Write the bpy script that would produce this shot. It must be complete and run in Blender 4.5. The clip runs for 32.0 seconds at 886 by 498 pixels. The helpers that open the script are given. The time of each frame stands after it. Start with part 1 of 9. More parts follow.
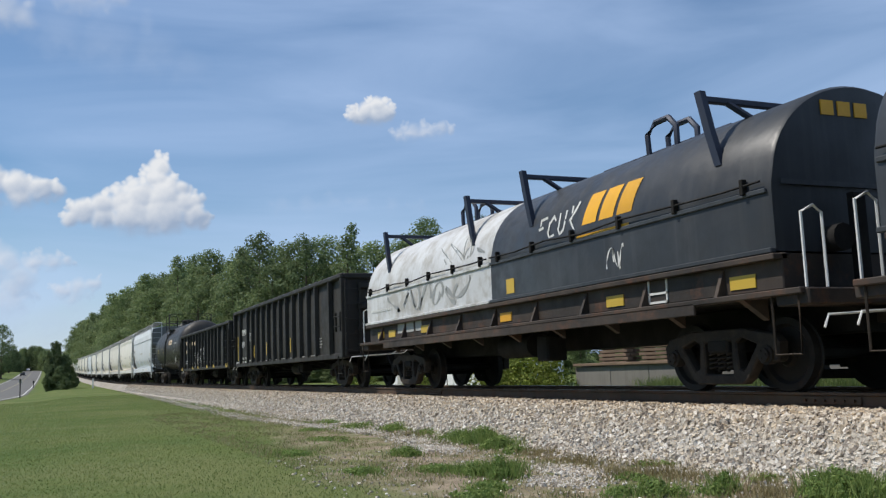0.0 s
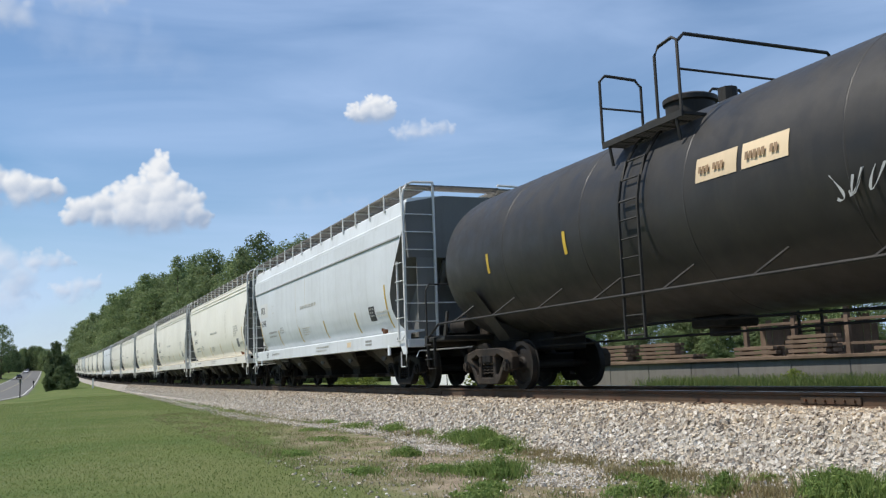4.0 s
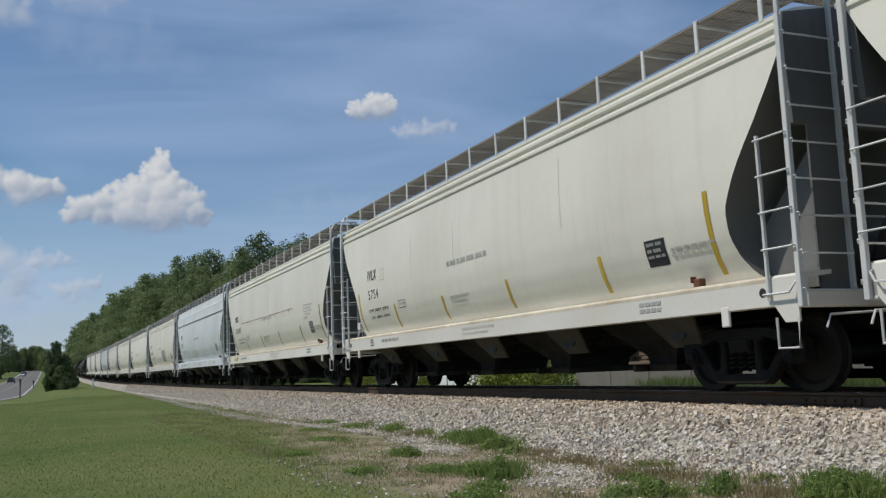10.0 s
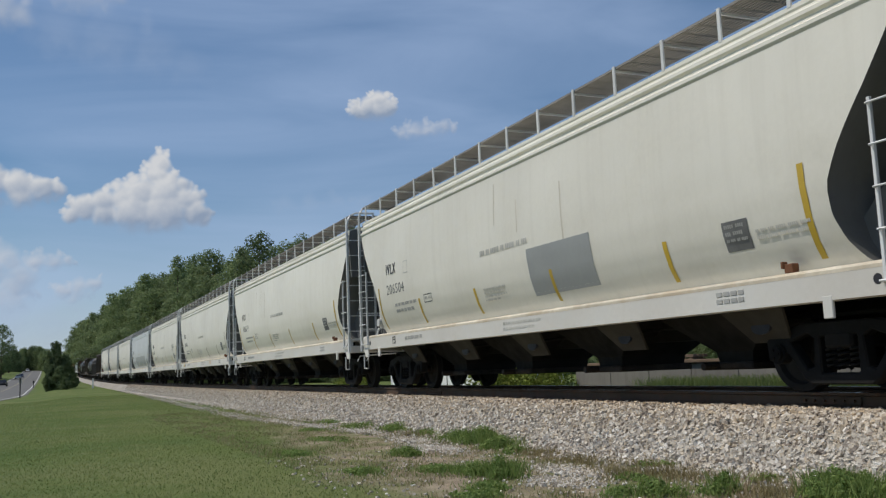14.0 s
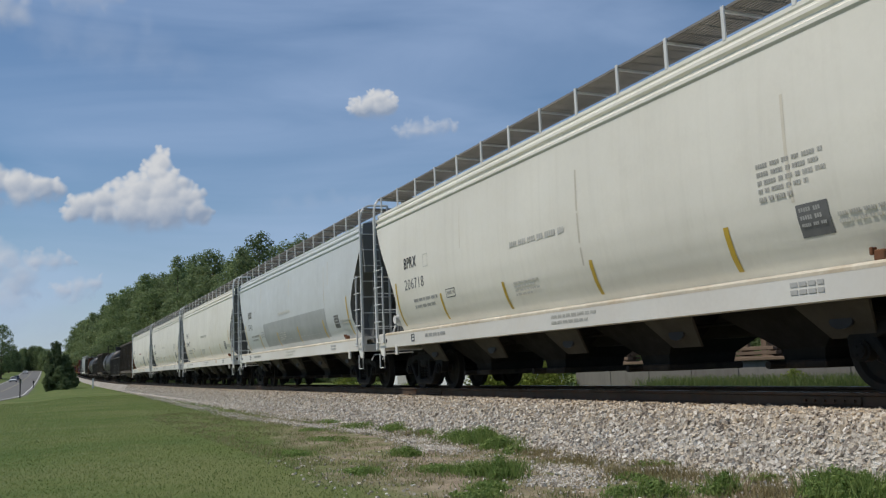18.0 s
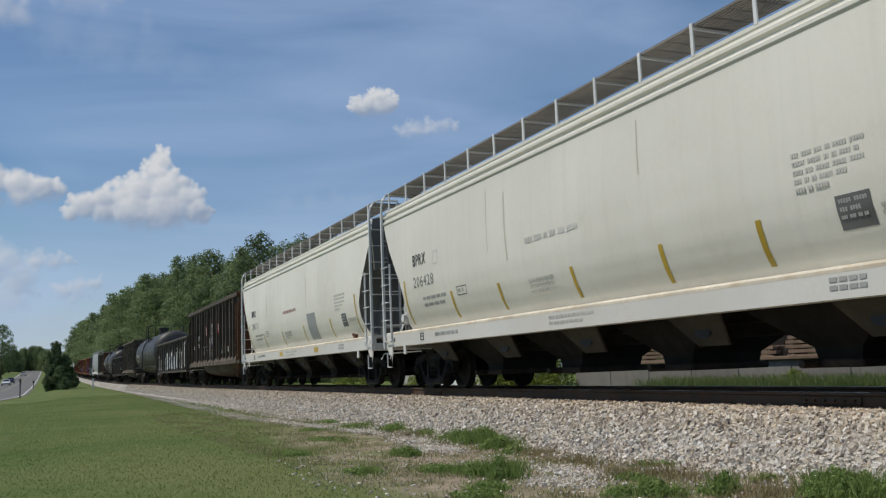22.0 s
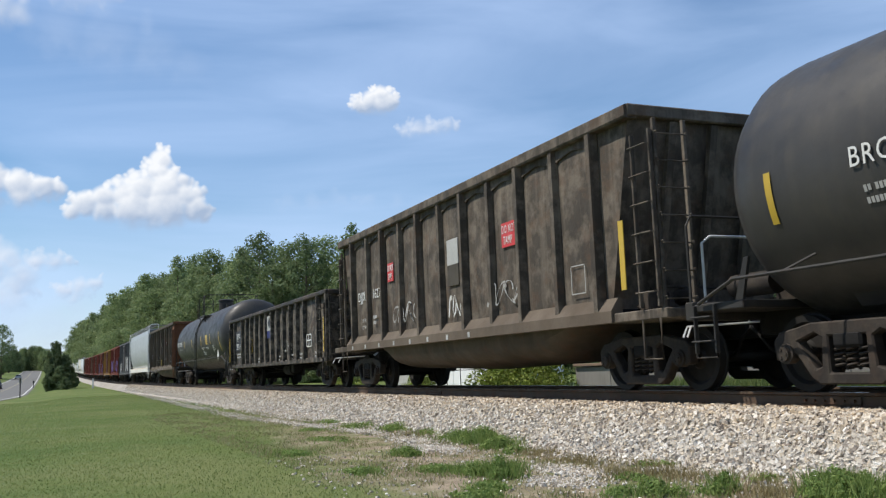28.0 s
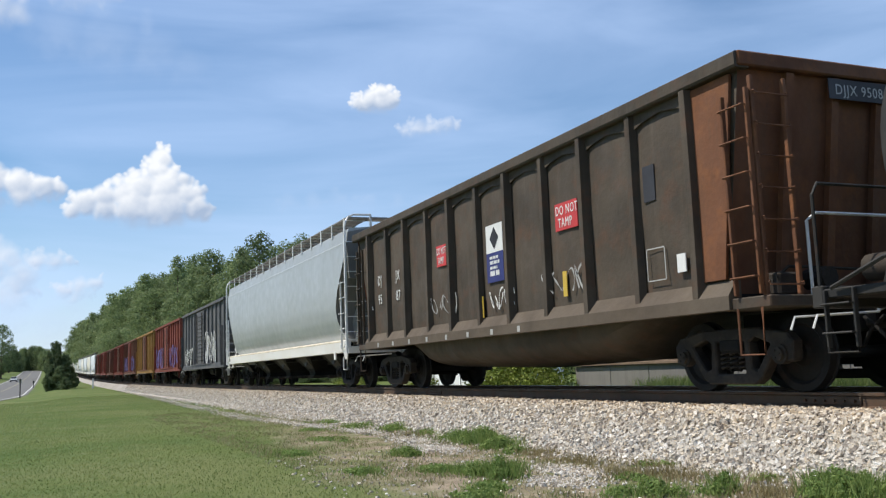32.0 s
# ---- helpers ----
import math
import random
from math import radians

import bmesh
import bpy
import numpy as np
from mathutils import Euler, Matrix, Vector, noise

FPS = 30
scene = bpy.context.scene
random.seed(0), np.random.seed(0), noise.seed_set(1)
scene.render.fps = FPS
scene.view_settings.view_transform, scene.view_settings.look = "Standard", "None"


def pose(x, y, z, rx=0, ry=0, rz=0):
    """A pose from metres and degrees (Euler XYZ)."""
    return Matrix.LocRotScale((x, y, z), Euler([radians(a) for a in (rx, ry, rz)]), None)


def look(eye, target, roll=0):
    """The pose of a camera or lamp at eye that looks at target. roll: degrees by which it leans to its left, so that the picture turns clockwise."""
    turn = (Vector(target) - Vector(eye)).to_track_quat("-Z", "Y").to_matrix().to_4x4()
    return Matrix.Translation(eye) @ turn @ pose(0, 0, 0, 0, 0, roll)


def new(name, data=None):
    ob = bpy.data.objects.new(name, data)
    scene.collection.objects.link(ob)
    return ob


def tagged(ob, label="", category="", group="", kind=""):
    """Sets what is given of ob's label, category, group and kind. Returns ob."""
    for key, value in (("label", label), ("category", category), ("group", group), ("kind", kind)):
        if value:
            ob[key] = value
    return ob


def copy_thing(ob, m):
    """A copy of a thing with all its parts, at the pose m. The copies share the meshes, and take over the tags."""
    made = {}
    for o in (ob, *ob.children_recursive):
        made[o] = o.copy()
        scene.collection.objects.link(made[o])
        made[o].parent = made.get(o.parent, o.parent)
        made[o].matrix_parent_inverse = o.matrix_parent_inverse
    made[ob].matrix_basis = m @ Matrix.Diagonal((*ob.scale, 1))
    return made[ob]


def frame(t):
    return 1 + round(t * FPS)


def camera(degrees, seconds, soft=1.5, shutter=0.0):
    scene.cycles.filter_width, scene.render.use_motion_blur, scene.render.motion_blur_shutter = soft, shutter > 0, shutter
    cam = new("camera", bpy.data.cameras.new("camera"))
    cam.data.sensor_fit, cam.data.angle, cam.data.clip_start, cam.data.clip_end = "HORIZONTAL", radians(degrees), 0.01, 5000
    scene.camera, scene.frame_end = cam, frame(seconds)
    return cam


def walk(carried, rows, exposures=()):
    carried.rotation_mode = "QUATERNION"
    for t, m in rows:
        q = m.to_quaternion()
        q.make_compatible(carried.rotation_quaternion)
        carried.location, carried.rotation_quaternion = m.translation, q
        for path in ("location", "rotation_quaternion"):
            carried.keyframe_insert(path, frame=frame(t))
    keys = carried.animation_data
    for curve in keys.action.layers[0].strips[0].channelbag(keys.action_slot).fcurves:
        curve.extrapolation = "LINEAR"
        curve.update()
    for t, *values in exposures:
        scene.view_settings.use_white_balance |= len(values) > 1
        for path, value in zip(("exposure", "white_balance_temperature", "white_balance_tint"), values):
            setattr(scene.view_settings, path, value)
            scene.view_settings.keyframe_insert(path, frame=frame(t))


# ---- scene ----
SECONDS = 32.0
EYE = (0.0, 0.0, 0.432)
TRACK_Y = 9.06            # middle of the track; the train runs towards +x

cam = camera(51.5, SECONDS, soft=1.3)
VIEW = look(EYE, (EYE[0] - 91.0, EYE[1] + 39.39, EYE[2] + 12.95), -2.166)
walk(cam, [(0.0, VIEW), (SECONDS, VIEW)],
     exposures=[(0.0, 0.02), (1.0, 0.05), (2.0, 0.18), (3.5, 0.23), (5.5, -0.33), (12.0, -0.36), (23.0, -0.31), (24.0, -0.12), (25.0, 0.20), (28.0, 0.28), (32.0, 0.32)])


# ---- sky, sun ----
SUN_TO = Vector((-0.26, -0.50, 0.83)).normalized()   # from the scene towards the sun
SUN_EL = math.asin(SUN_TO.z)


def make_sky():
    world = bpy.data.worlds.new("sky")
    scene.world = world
    world.use_nodes = True
    nt = world.node_tree
    N = nt.nodes
    bg = N["Background"]
    sky = N.new("ShaderNodeTexSky")
    sky.sky_type = 'NISHITA'
    sky.sun_disc = False
    sky.sun_elevation = SUN_EL
    sky.sun_rotation = math.atan2(SUN_TO.x, SUN_TO.y)
    sky.air_density, sky.dust_density, sky.ozone_density = 1.0, 0.5, 2.2
    # thin high veils of cirrus, drawn out along the wind
    tc = N.new("ShaderNodeTexCoord")
    mp = N.new("ShaderNodeMapping")
    mp.inputs["Rotation"].default_value = (0.02, 0.0, 0.6)
    mp.inputs["Scale"].default_value = (1.0, 1.5, 6.5)
    nz = N.new("ShaderNodeTexNoise")
    nz.inputs["Scale"].default_value = 1.6
    nz.inputs["Detail"].default_value = 6
    nz.inputs["Roughness"].default_value = 0.5
    nz.inputs["Distortion"].default_value = 0.6
    rp = N.new("ShaderNodeMapRange")
    rp.inputs["From Min"].default_value, rp.inputs["From Max"].default_value = 0.26, 0.80
    rp.inputs["To Max"].default_value = 0.64
    mx = N.new("ShaderNodeMix")
    mx.data_type = 'RGBA'
    mx.inputs["B"].default_value = (5.0, 6.5, 9.3, 1)
    L = nt.links.new
    L(tc.outputs["Generated"], mp.inputs["Vector"])
    L(mp.outputs["Vector"], nz.inputs["Vector"])
    L(nz.outputs["Fac"], rp.inputs["Value"])
    # the veil thickens away from the sun
    dt = N.new("ShaderNodeVectorMath")
    dt.operation = 'DOT_PRODUCT'
    dt.inputs[1].default_value = (0.40, 0.92, 0.0)
    L(tc.outputs["Generated"], dt.inputs[0])
    ad = N.new("ShaderNodeMath")
    ad.operation, ad.use_clamp = 'MULTIPLY_ADD', True
    ad.inputs[1].default_value = 0.36
    L(dt.outputs["Value"], ad.inputs[0])
    L(rp.outputs["Result"], ad.inputs[2])
    # low haze, bluer than the clear horizon
    sz = N.new("ShaderNodeSeparateXYZ")
    L(tc.outputs["Generated"], sz.inputs[0])
    hz = N.new("ShaderNodeMapRange")
    hz.inputs["From Max"].default_value, hz.inputs["To Min"].default_value, hz.inputs["To Max"].default_value = 0.22, 0.62, 0.0
    L(sz.outputs["Z"], hz.inputs["Value"])
    a2 = N.new("ShaderNodeMath")
    a2.operation, a2.use_clamp = 'ADD', True
    L(ad.outputs[0], a2.inputs[0])
    L(hz.outputs["Result"], a2.inputs[1])
    L(a2.outputs[0], mx.inputs["Factor"])
    hs = N.new("ShaderNodeHueSaturation")
    hs.inputs["Saturation"].default_value = 1.22
    L(sky.outputs["Color"], hs.inputs["Color"])
    L(hs.outputs[0], mx.inputs["A"])
    L(mx.outputs["Result"], bg.inputs["Color"])
    bg.inputs["Strength"].default_value = 0.10


make_sky()
sun = new("sun", bpy.data.lights.new("sun", 'SUN'))
sun.data.energy, sun.data.angle, sun.data.color = 4.2, radians(0.53), (1.0, 0.95, 0.87)
sun.matrix_world = look((0, 0, 60), tuple(Vector((0, 0, 60)) - SUN_TO))


# ---- materials ----
def mat(name, base, rough=0.6, metal=0.0, var=0.25, grain=14.0, dirt=None, dirt_amount=0.4, streaks=0.0, bump=0.15,
        rust=None, rust_amount=0.0, rnd=0.12, dirt_scale=0.55):
    """Procedural surface in metres: two scales of tone, dirt blotches, run-down streaks, rust spots, relief."""
    m = bpy.data.materials.new(name)
    m.use_nodes = True
    nt = m.node_tree
    N, L = nt.nodes, nt.links.new
    b = N["Principled BSDF"]
    tc = N.new("ShaderNodeTexCoord")
    oi = N.new("ShaderNodeObjectInfo")
    off = N.new("ShaderNodeVectorMath")
    off.operation = 'MULTIPLY_ADD'
    off.inputs[1].default_value = (37.0, 11.0, 5.0)
    cmb = N.new("ShaderNodeCombineXYZ")
    for s in "XYZ":
        L(oi.outputs["Random"], cmb.inputs[s])
    L(cmb.outputs[0], off.inputs[0])
    L(tc.outputs["Object"], off.inputs[2])
    vec = off.outputs[0]

    def noise_tex(scale, detail=4, vector=vec, rough_=0.55):
        n = N.new("ShaderNodeTexNoise")
        n.inputs["Scale"].default_value, n.inputs["Detail"].default_value = scale, detail
        n.inputs["Roughness"].default_value = rough_
        L(vector, n.inputs["Vector"])
        return n.outputs["Fac"]

    def ramp(fac, lo, hi, to=1.0, frm=0.0):
        r = N.new("ShaderNodeMapRange")
        r.inputs["From Min"].default_value, r.inputs["From Max"].default_value = lo, hi
        r.inputs["To Min"].default_value, r.inputs["To Max"].default_value = frm, to
        L(fac, r.inputs["Value"])
        return r.outputs["Result"]

    def mix(fac, a, c):
        x = N.new("ShaderNodeMix")
        x.data_type = 'RGBA'
        L(fac, x.inputs["Factor"])
        for v, s in ((a, "A"), (c, "B")):
            if isinstance(v, tuple):
                x.inputs[s].default_value = (*v, 1)
            else:
                L(v, x.inputs[s])
        return x.outputs["Result"]

    fine, big = noise_tex(grain), noise_tex(1.1, 3)
    dark = tuple(c * (1 - var) for c in base)
    light = tuple(min(1, c * (1 + var * 0.6)) for c in base)
    col = mix(ramp(big, 0.3, 0.7), dark, light)
    col = mix(ramp(fine, 0.35, 0.75, 0.5), col, tuple(c * (1 - var * 0.8) for c in base))
    if dirt:
        col = mix(ramp(noise_tex(dirt_scale, 6, rough_=0.65), 0.5 - dirt_amount * 0.25 if dirt_scale < 1 else 0.46, 0.8 if dirt_scale < 1 else 0.62, dirt_amount), col, dirt)
    if streaks:
        mp = N.new("ShaderNodeMapping")
        mp.inputs["Scale"].default_value = (3.2, 3.2, 0.16)
        L(vec, mp.inputs["Vector"])
        col = mix(ramp(noise_tex(1.6, 5, mp.outputs[0], 0.6), 0.5, 0.74, streaks), col, dirt or dark)
    if rust:
        col = mix(ramp(noise_tex(2.3, 7, rough_=0.72), 0.62 - rust_amount * 0.25, 0.72, min(1, rust_amount * 1.6)), col, rust)
    hv = N.new("ShaderNodeHueSaturation")
    L(ramp(oi.outputs["Random"], 0, 1, 1 + rnd, 1 - rnd), hv.inputs["Value"])
    L(col, hv.inputs["Color"])
    L(hv.outputs[0], b.inputs["Base Color"])
    L(ramp(noise_tex(3.0), 0.3, 0.7, min(1, rough + 0.12), max(0.05, rough - 0.12)), b.inputs["Roughness"])
    b.inputs["Metallic"].default_value = metal
    b.inputs["Specular IOR Level"].default_value = 0.28
    bp = N.new("ShaderNodeBump")
    bp.inputs["Strength"].default_value = bump
    bp.inputs["Distance"].default_value = 0.02
    L(fine, bp.inputs["Height"])
    L(bp.outputs[0], b.inputs["Normal"])
    return m


DUST = (0.22, 0.18, 0.13)
RUST = (0.16, 0.065, 0.03)
M_HOP = mat("cream_paint", (0.81, 0.775, 0.675), 0.45, var=0.07, dirt=(0.42, 0.38, 0.30), dirt_amount=0.42, streaks=0.12, bump=0.05, rnd=0.06)
M_HOP_B = mat("pale_blue_grey_paint", (0.69, 0.72, 0.735), 0.5, var=0.07, dirt=(0.33, 0.33, 0.31), dirt_amount=0.5, streaks=0.25, bump=0.05, rnd=0.05)
M_HOP_G = mat("grey_white_paint", (0.60, 0.62, 0.61), 0.45, var=0.06, dirt=(0.33, 0.33, 0.30), dirt_amount=0.35, streaks=0.12, bump=0.05)
M_HOP_S = mat("silver_grey_paint", (0.40, 0.42, 0.42), 0.4, 0.15, var=0.08, dirt=(0.25, 0.25, 0.23), dirt_amount=0.5, streaks=0.15, bump=0.04)
# Darker than the body paint: shade on the car ends is in this grey.
M_ENDSHADE = mat("end_shade_grey", (0.16, 0.162, 0.155), 0.6, var=0.15, dirt=(0.10, 0.09, 0.075), dirt_amount=0.5, streaks=0.3, bump=0.08)
M_WORN = mat("worn_brown_paint", (0.062, 0.050, 0.038), 0.78, var=0.35, dirt=(0.20, 0.165, 0.125), dirt_amount=0.5, dirt_scale=2.6, streaks=0.55, rust=(0.10, 0.055, 0.03), rust_amount=0.4, bump=0.35)
M_SCRAPED = mat("scraped_black_paint", (0.034, 0.030, 0.025), 0.78, var=0.3, dirt=(0.19, 0.16, 0.125), dirt_amount=0.65, dirt_scale=5.0, streaks=0.3, rust=(0.09, 0.05, 0.03), rust_amount=0.4, bump=0.4)
M_SILL = mat("sill_paint", (0.72, 0.70, 0.64), 0.55, var=0.1, dirt=(0.32, 0.22, 0.12), dirt_amount=0.35, bump=0.08)
M_GALV = mat("galvanised_steel", (0.66, 0.66, 0.64), 0.5, 0.0, var=0.12, bump=0.06)
M_GRATE = mat("dark_grating", (0.24, 0.225, 0.205), 0.8, 0.2, var=0.3, bump=0.2)
# Near-black for underframes, outlets, hoses, tyres and pipe rails.
M_UNDER = mat("matte_near_black", (0.013, 0.012, 0.011), 0.85, 0.1, var=0.35, dirt=(0.03, 0.025, 0.02), dirt_amount=0.4, bump=0.25)
# Darker copy of M_CAST: the hopper sills' shade is put into the colour.
M_CAST_SHADE = mat("shade_dark_cast_steel", (0.012, 0.011, 0.010), 0.85, 0.1, var=0.35, bump=0.25)
M_CAST = mat("cast_steel", (0.030, 0.024, 0.019), 0.8, 0.1, var=0.35, dirt=(0.10, 0.08, 0.06), dirt_amount=0.4, dirt_scale=3.0, rust=(0.05, 0.030, 0.019), rust_amount=0.4, bump=0.25)
M_WHEEL = mat("wheel_steel", (0.018, 0.016, 0.014), 0.7, 0.2, var=0.3, rust=(0.06, 0.03, 0.018), rust_amount=0.3, bump=0.15)
M_BLACK = mat("black_paint", (0.027, 0.026, 0.024), 0.66, var=0.25, dirt=(0.06, 0.05, 0.038), dirt_amount=0.35, streaks=0.35, rust=RUST, rust_amount=0.12, bump=0.12)
M_TANK = mat("tank_black_paint", (0.032, 0.031, 0.030), 0.5, var=0.2, dirt=(0.075, 0.065, 0.05), dirt_amount=0.4, streaks=0.25, bump=0.06)
M_BROWN = mat("weathered_brown_paint", (0.060, 0.047, 0.034), 0.72, var=0.28, dirt=(0.115, 0.090, 0.064), dirt_amount=0.5, streaks=0.35, rust=(0.10, 0.05, 0.028), rust_amount=0.45, bump=0.3)
M_LEDGE = mat("dusty_brown_ledge", (0.105, 0.080, 0.057), 0.85, var=0.25, dirt=(0.17, 0.14, 0.105), dirt_amount=0.5, bump=0.25)
M_GREYBROWN = mat("faded_grey_brown_paint", (0.070, 0.060, 0.050), 0.78, var=0.25, dirt=(0.13, 0.11, 0.09), dirt_amount=0.5, dirt_scale=1.6, streaks=0.4, rust=(0.10, 0.055, 0.03), rust_amount=0.25, bump=0.25)
M_PALEBLUE = mat("pale_blue_spray", (0.52, 0.60, 0.64), 0.6, var=0.2, bump=0.02)
M_RUSTY = mat("rusted_brown_paint", (0.15, 0.062, 0.030), 0.8, var=0.35, dirt=(0.09, 0.06, 0.04), dirt_amount=0.4, streaks=0.4, rust=(0.22, 0.085, 0.03), rust_amount=0.5, bump=0.3)
M_COIL_B = mat("coil_hood_black", (0.038, 0.042, 0.047), 0.45, var=0.2, dirt=(0.10, 0.10, 0.10), dirt_amount=0.3, streaks=0.3, bump=0.06)
M_COIL_W = mat("coil_hood_white", (0.60, 0.61, 0.61), 0.55, var=0.1, dirt=(0.30, 0.27, 0.22), dirt_amount=0.6, dirt_scale=1.8, streaks=0.4, bump=0.08)
M_COIL_F = mat("coil_frame_paint", (0.035, 0.030, 0.026), 0.65, var=0.3, dirt=(0.15, 0.10, 0.07), dirt_amount=0.5, rust=RUST, rust_amount=0.35, bump=0.2)
M_YEL = mat("yellow_reflector", (0.56, 0.38, 0.05), 0.45, var=0.15, dirt=(0.25, 0.17, 0.06), dirt_amount=0.4, bump=0.02)
M_WHITE = mat("white_stencil", (0.70, 0.70, 0.67), 0.55, var=0.15, dirt=(0.3, 0.27, 0.22), dirt_amount=0.35, bump=0.02)
M_DARKINK = mat("black_stencil", (0.035, 0.035, 0.04), 0.6, var=0.3, bump=0.02)
M_GREYPATCH = mat("grey_patch_paint", (0.34, 0.35, 0.34), 0.55, var=0.1, bump=0.03)
M_FAINT = mat("faded_stencil", (0.40, 0.395, 0.37), 0.6, var=0.25, bump=0.02)
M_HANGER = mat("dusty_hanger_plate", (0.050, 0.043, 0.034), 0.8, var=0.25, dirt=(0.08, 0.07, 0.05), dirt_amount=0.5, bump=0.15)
M_RED = mat("red_sign", (0.55, 0.05, 0.05), 0.5, var=0.15, dirt=(0.25, 0.08, 0.05), dirt_amount=0.3, bump=0.02)
M_NAVY = mat("navy_sign", (0.03, 0.035, 0.14), 0.5, var=0.2, bump=0.02)
M_ORANGE = mat("orange_paint", (0.70, 0.36, 0.03), 0.5, var=0.15, bump=0.02)
M_PURPLE = mat("purple_graffiti", (0.13, 0.10, 0.28), 0.6, var=0.4, bump=0.02)
M_CREAM = mat("cream_placard", (0.70, 0.55, 0.36), 0.55, var=0.12, bump=0.02)
M_BOX_GREY = mat("boxcar_dark_grey", (0.075, 0.078, 0.085), 0.7, var=0.25, dirt=(0.16, 0.14, 0.12), dirt_amount=0.5, streaks=0.4, bump=0.15)
M_BOX_RED = mat("boxcar_oxide_red", (0.20, 0.040, 0.024), 0.75, var=0.3, dirt=(0.12, 0.07, 0.05), dirt_amount=0.4, streaks=0.35, bump=0.15)
M_BOX_YEL = mat("boxcar_faded_ochre", (0.30, 0.16, 0.035), 0.75, var=0.3, dirt=(0.14, 0.08, 0.04), dirt_amount=0.45, streaks=0.35, bump=0.15)
M_BOX_BRN = mat("boxcar_brown", (0.15, 0.055, 0.030), 0.75, var=0.3, dirt=(0.10, 0.07, 0.05), dirt_amount=0.4, streaks=0.35, bump=0.15)
M_RAIL = mat("rail_steel_brown", (0.11, 0.075, 0.05), 0.7, 0.3, var=0.3, rust=RUST, rust_amount=0.5, bump=0.15)
M_RAILTOP = mat("rail_head_polished", (0.42, 0.42, 0.42), 0.3, 0.9, var=0.1, bump=0.02)
M_TIE = mat("creosote_timber", (0.085, 0.066, 0.050), 0.9, var=0.35, grain=30, dirt=(0.2, 0.17, 0.13), dirt_amount=0.4, bump=0.5)
M_WOOD = mat("old_dock_timber", (0.18, 0.125, 0.085), 0.9, var=0.35, grain=22, bump=0.4)
M_CONC = mat("weathered_concrete", (0.21, 0.198, 0.178), 0.9, var=0.22, grain=20, dirt=(0.11, 0.10, 0.085), dirt_amount=0.6, streaks=0.5, bump=0.3)
M_SHED = mat("white_siding", (0.86, 0.87, 0.87), 0.6, var=0.06, dirt=(0.4, 0.4, 0.38), dirt_amount=0.2, bump=0.05)
M_BARK = mat("bark", (0.11, 0.085, 0.062), 0.95, var=0.35, grain=18, bump=0.6)


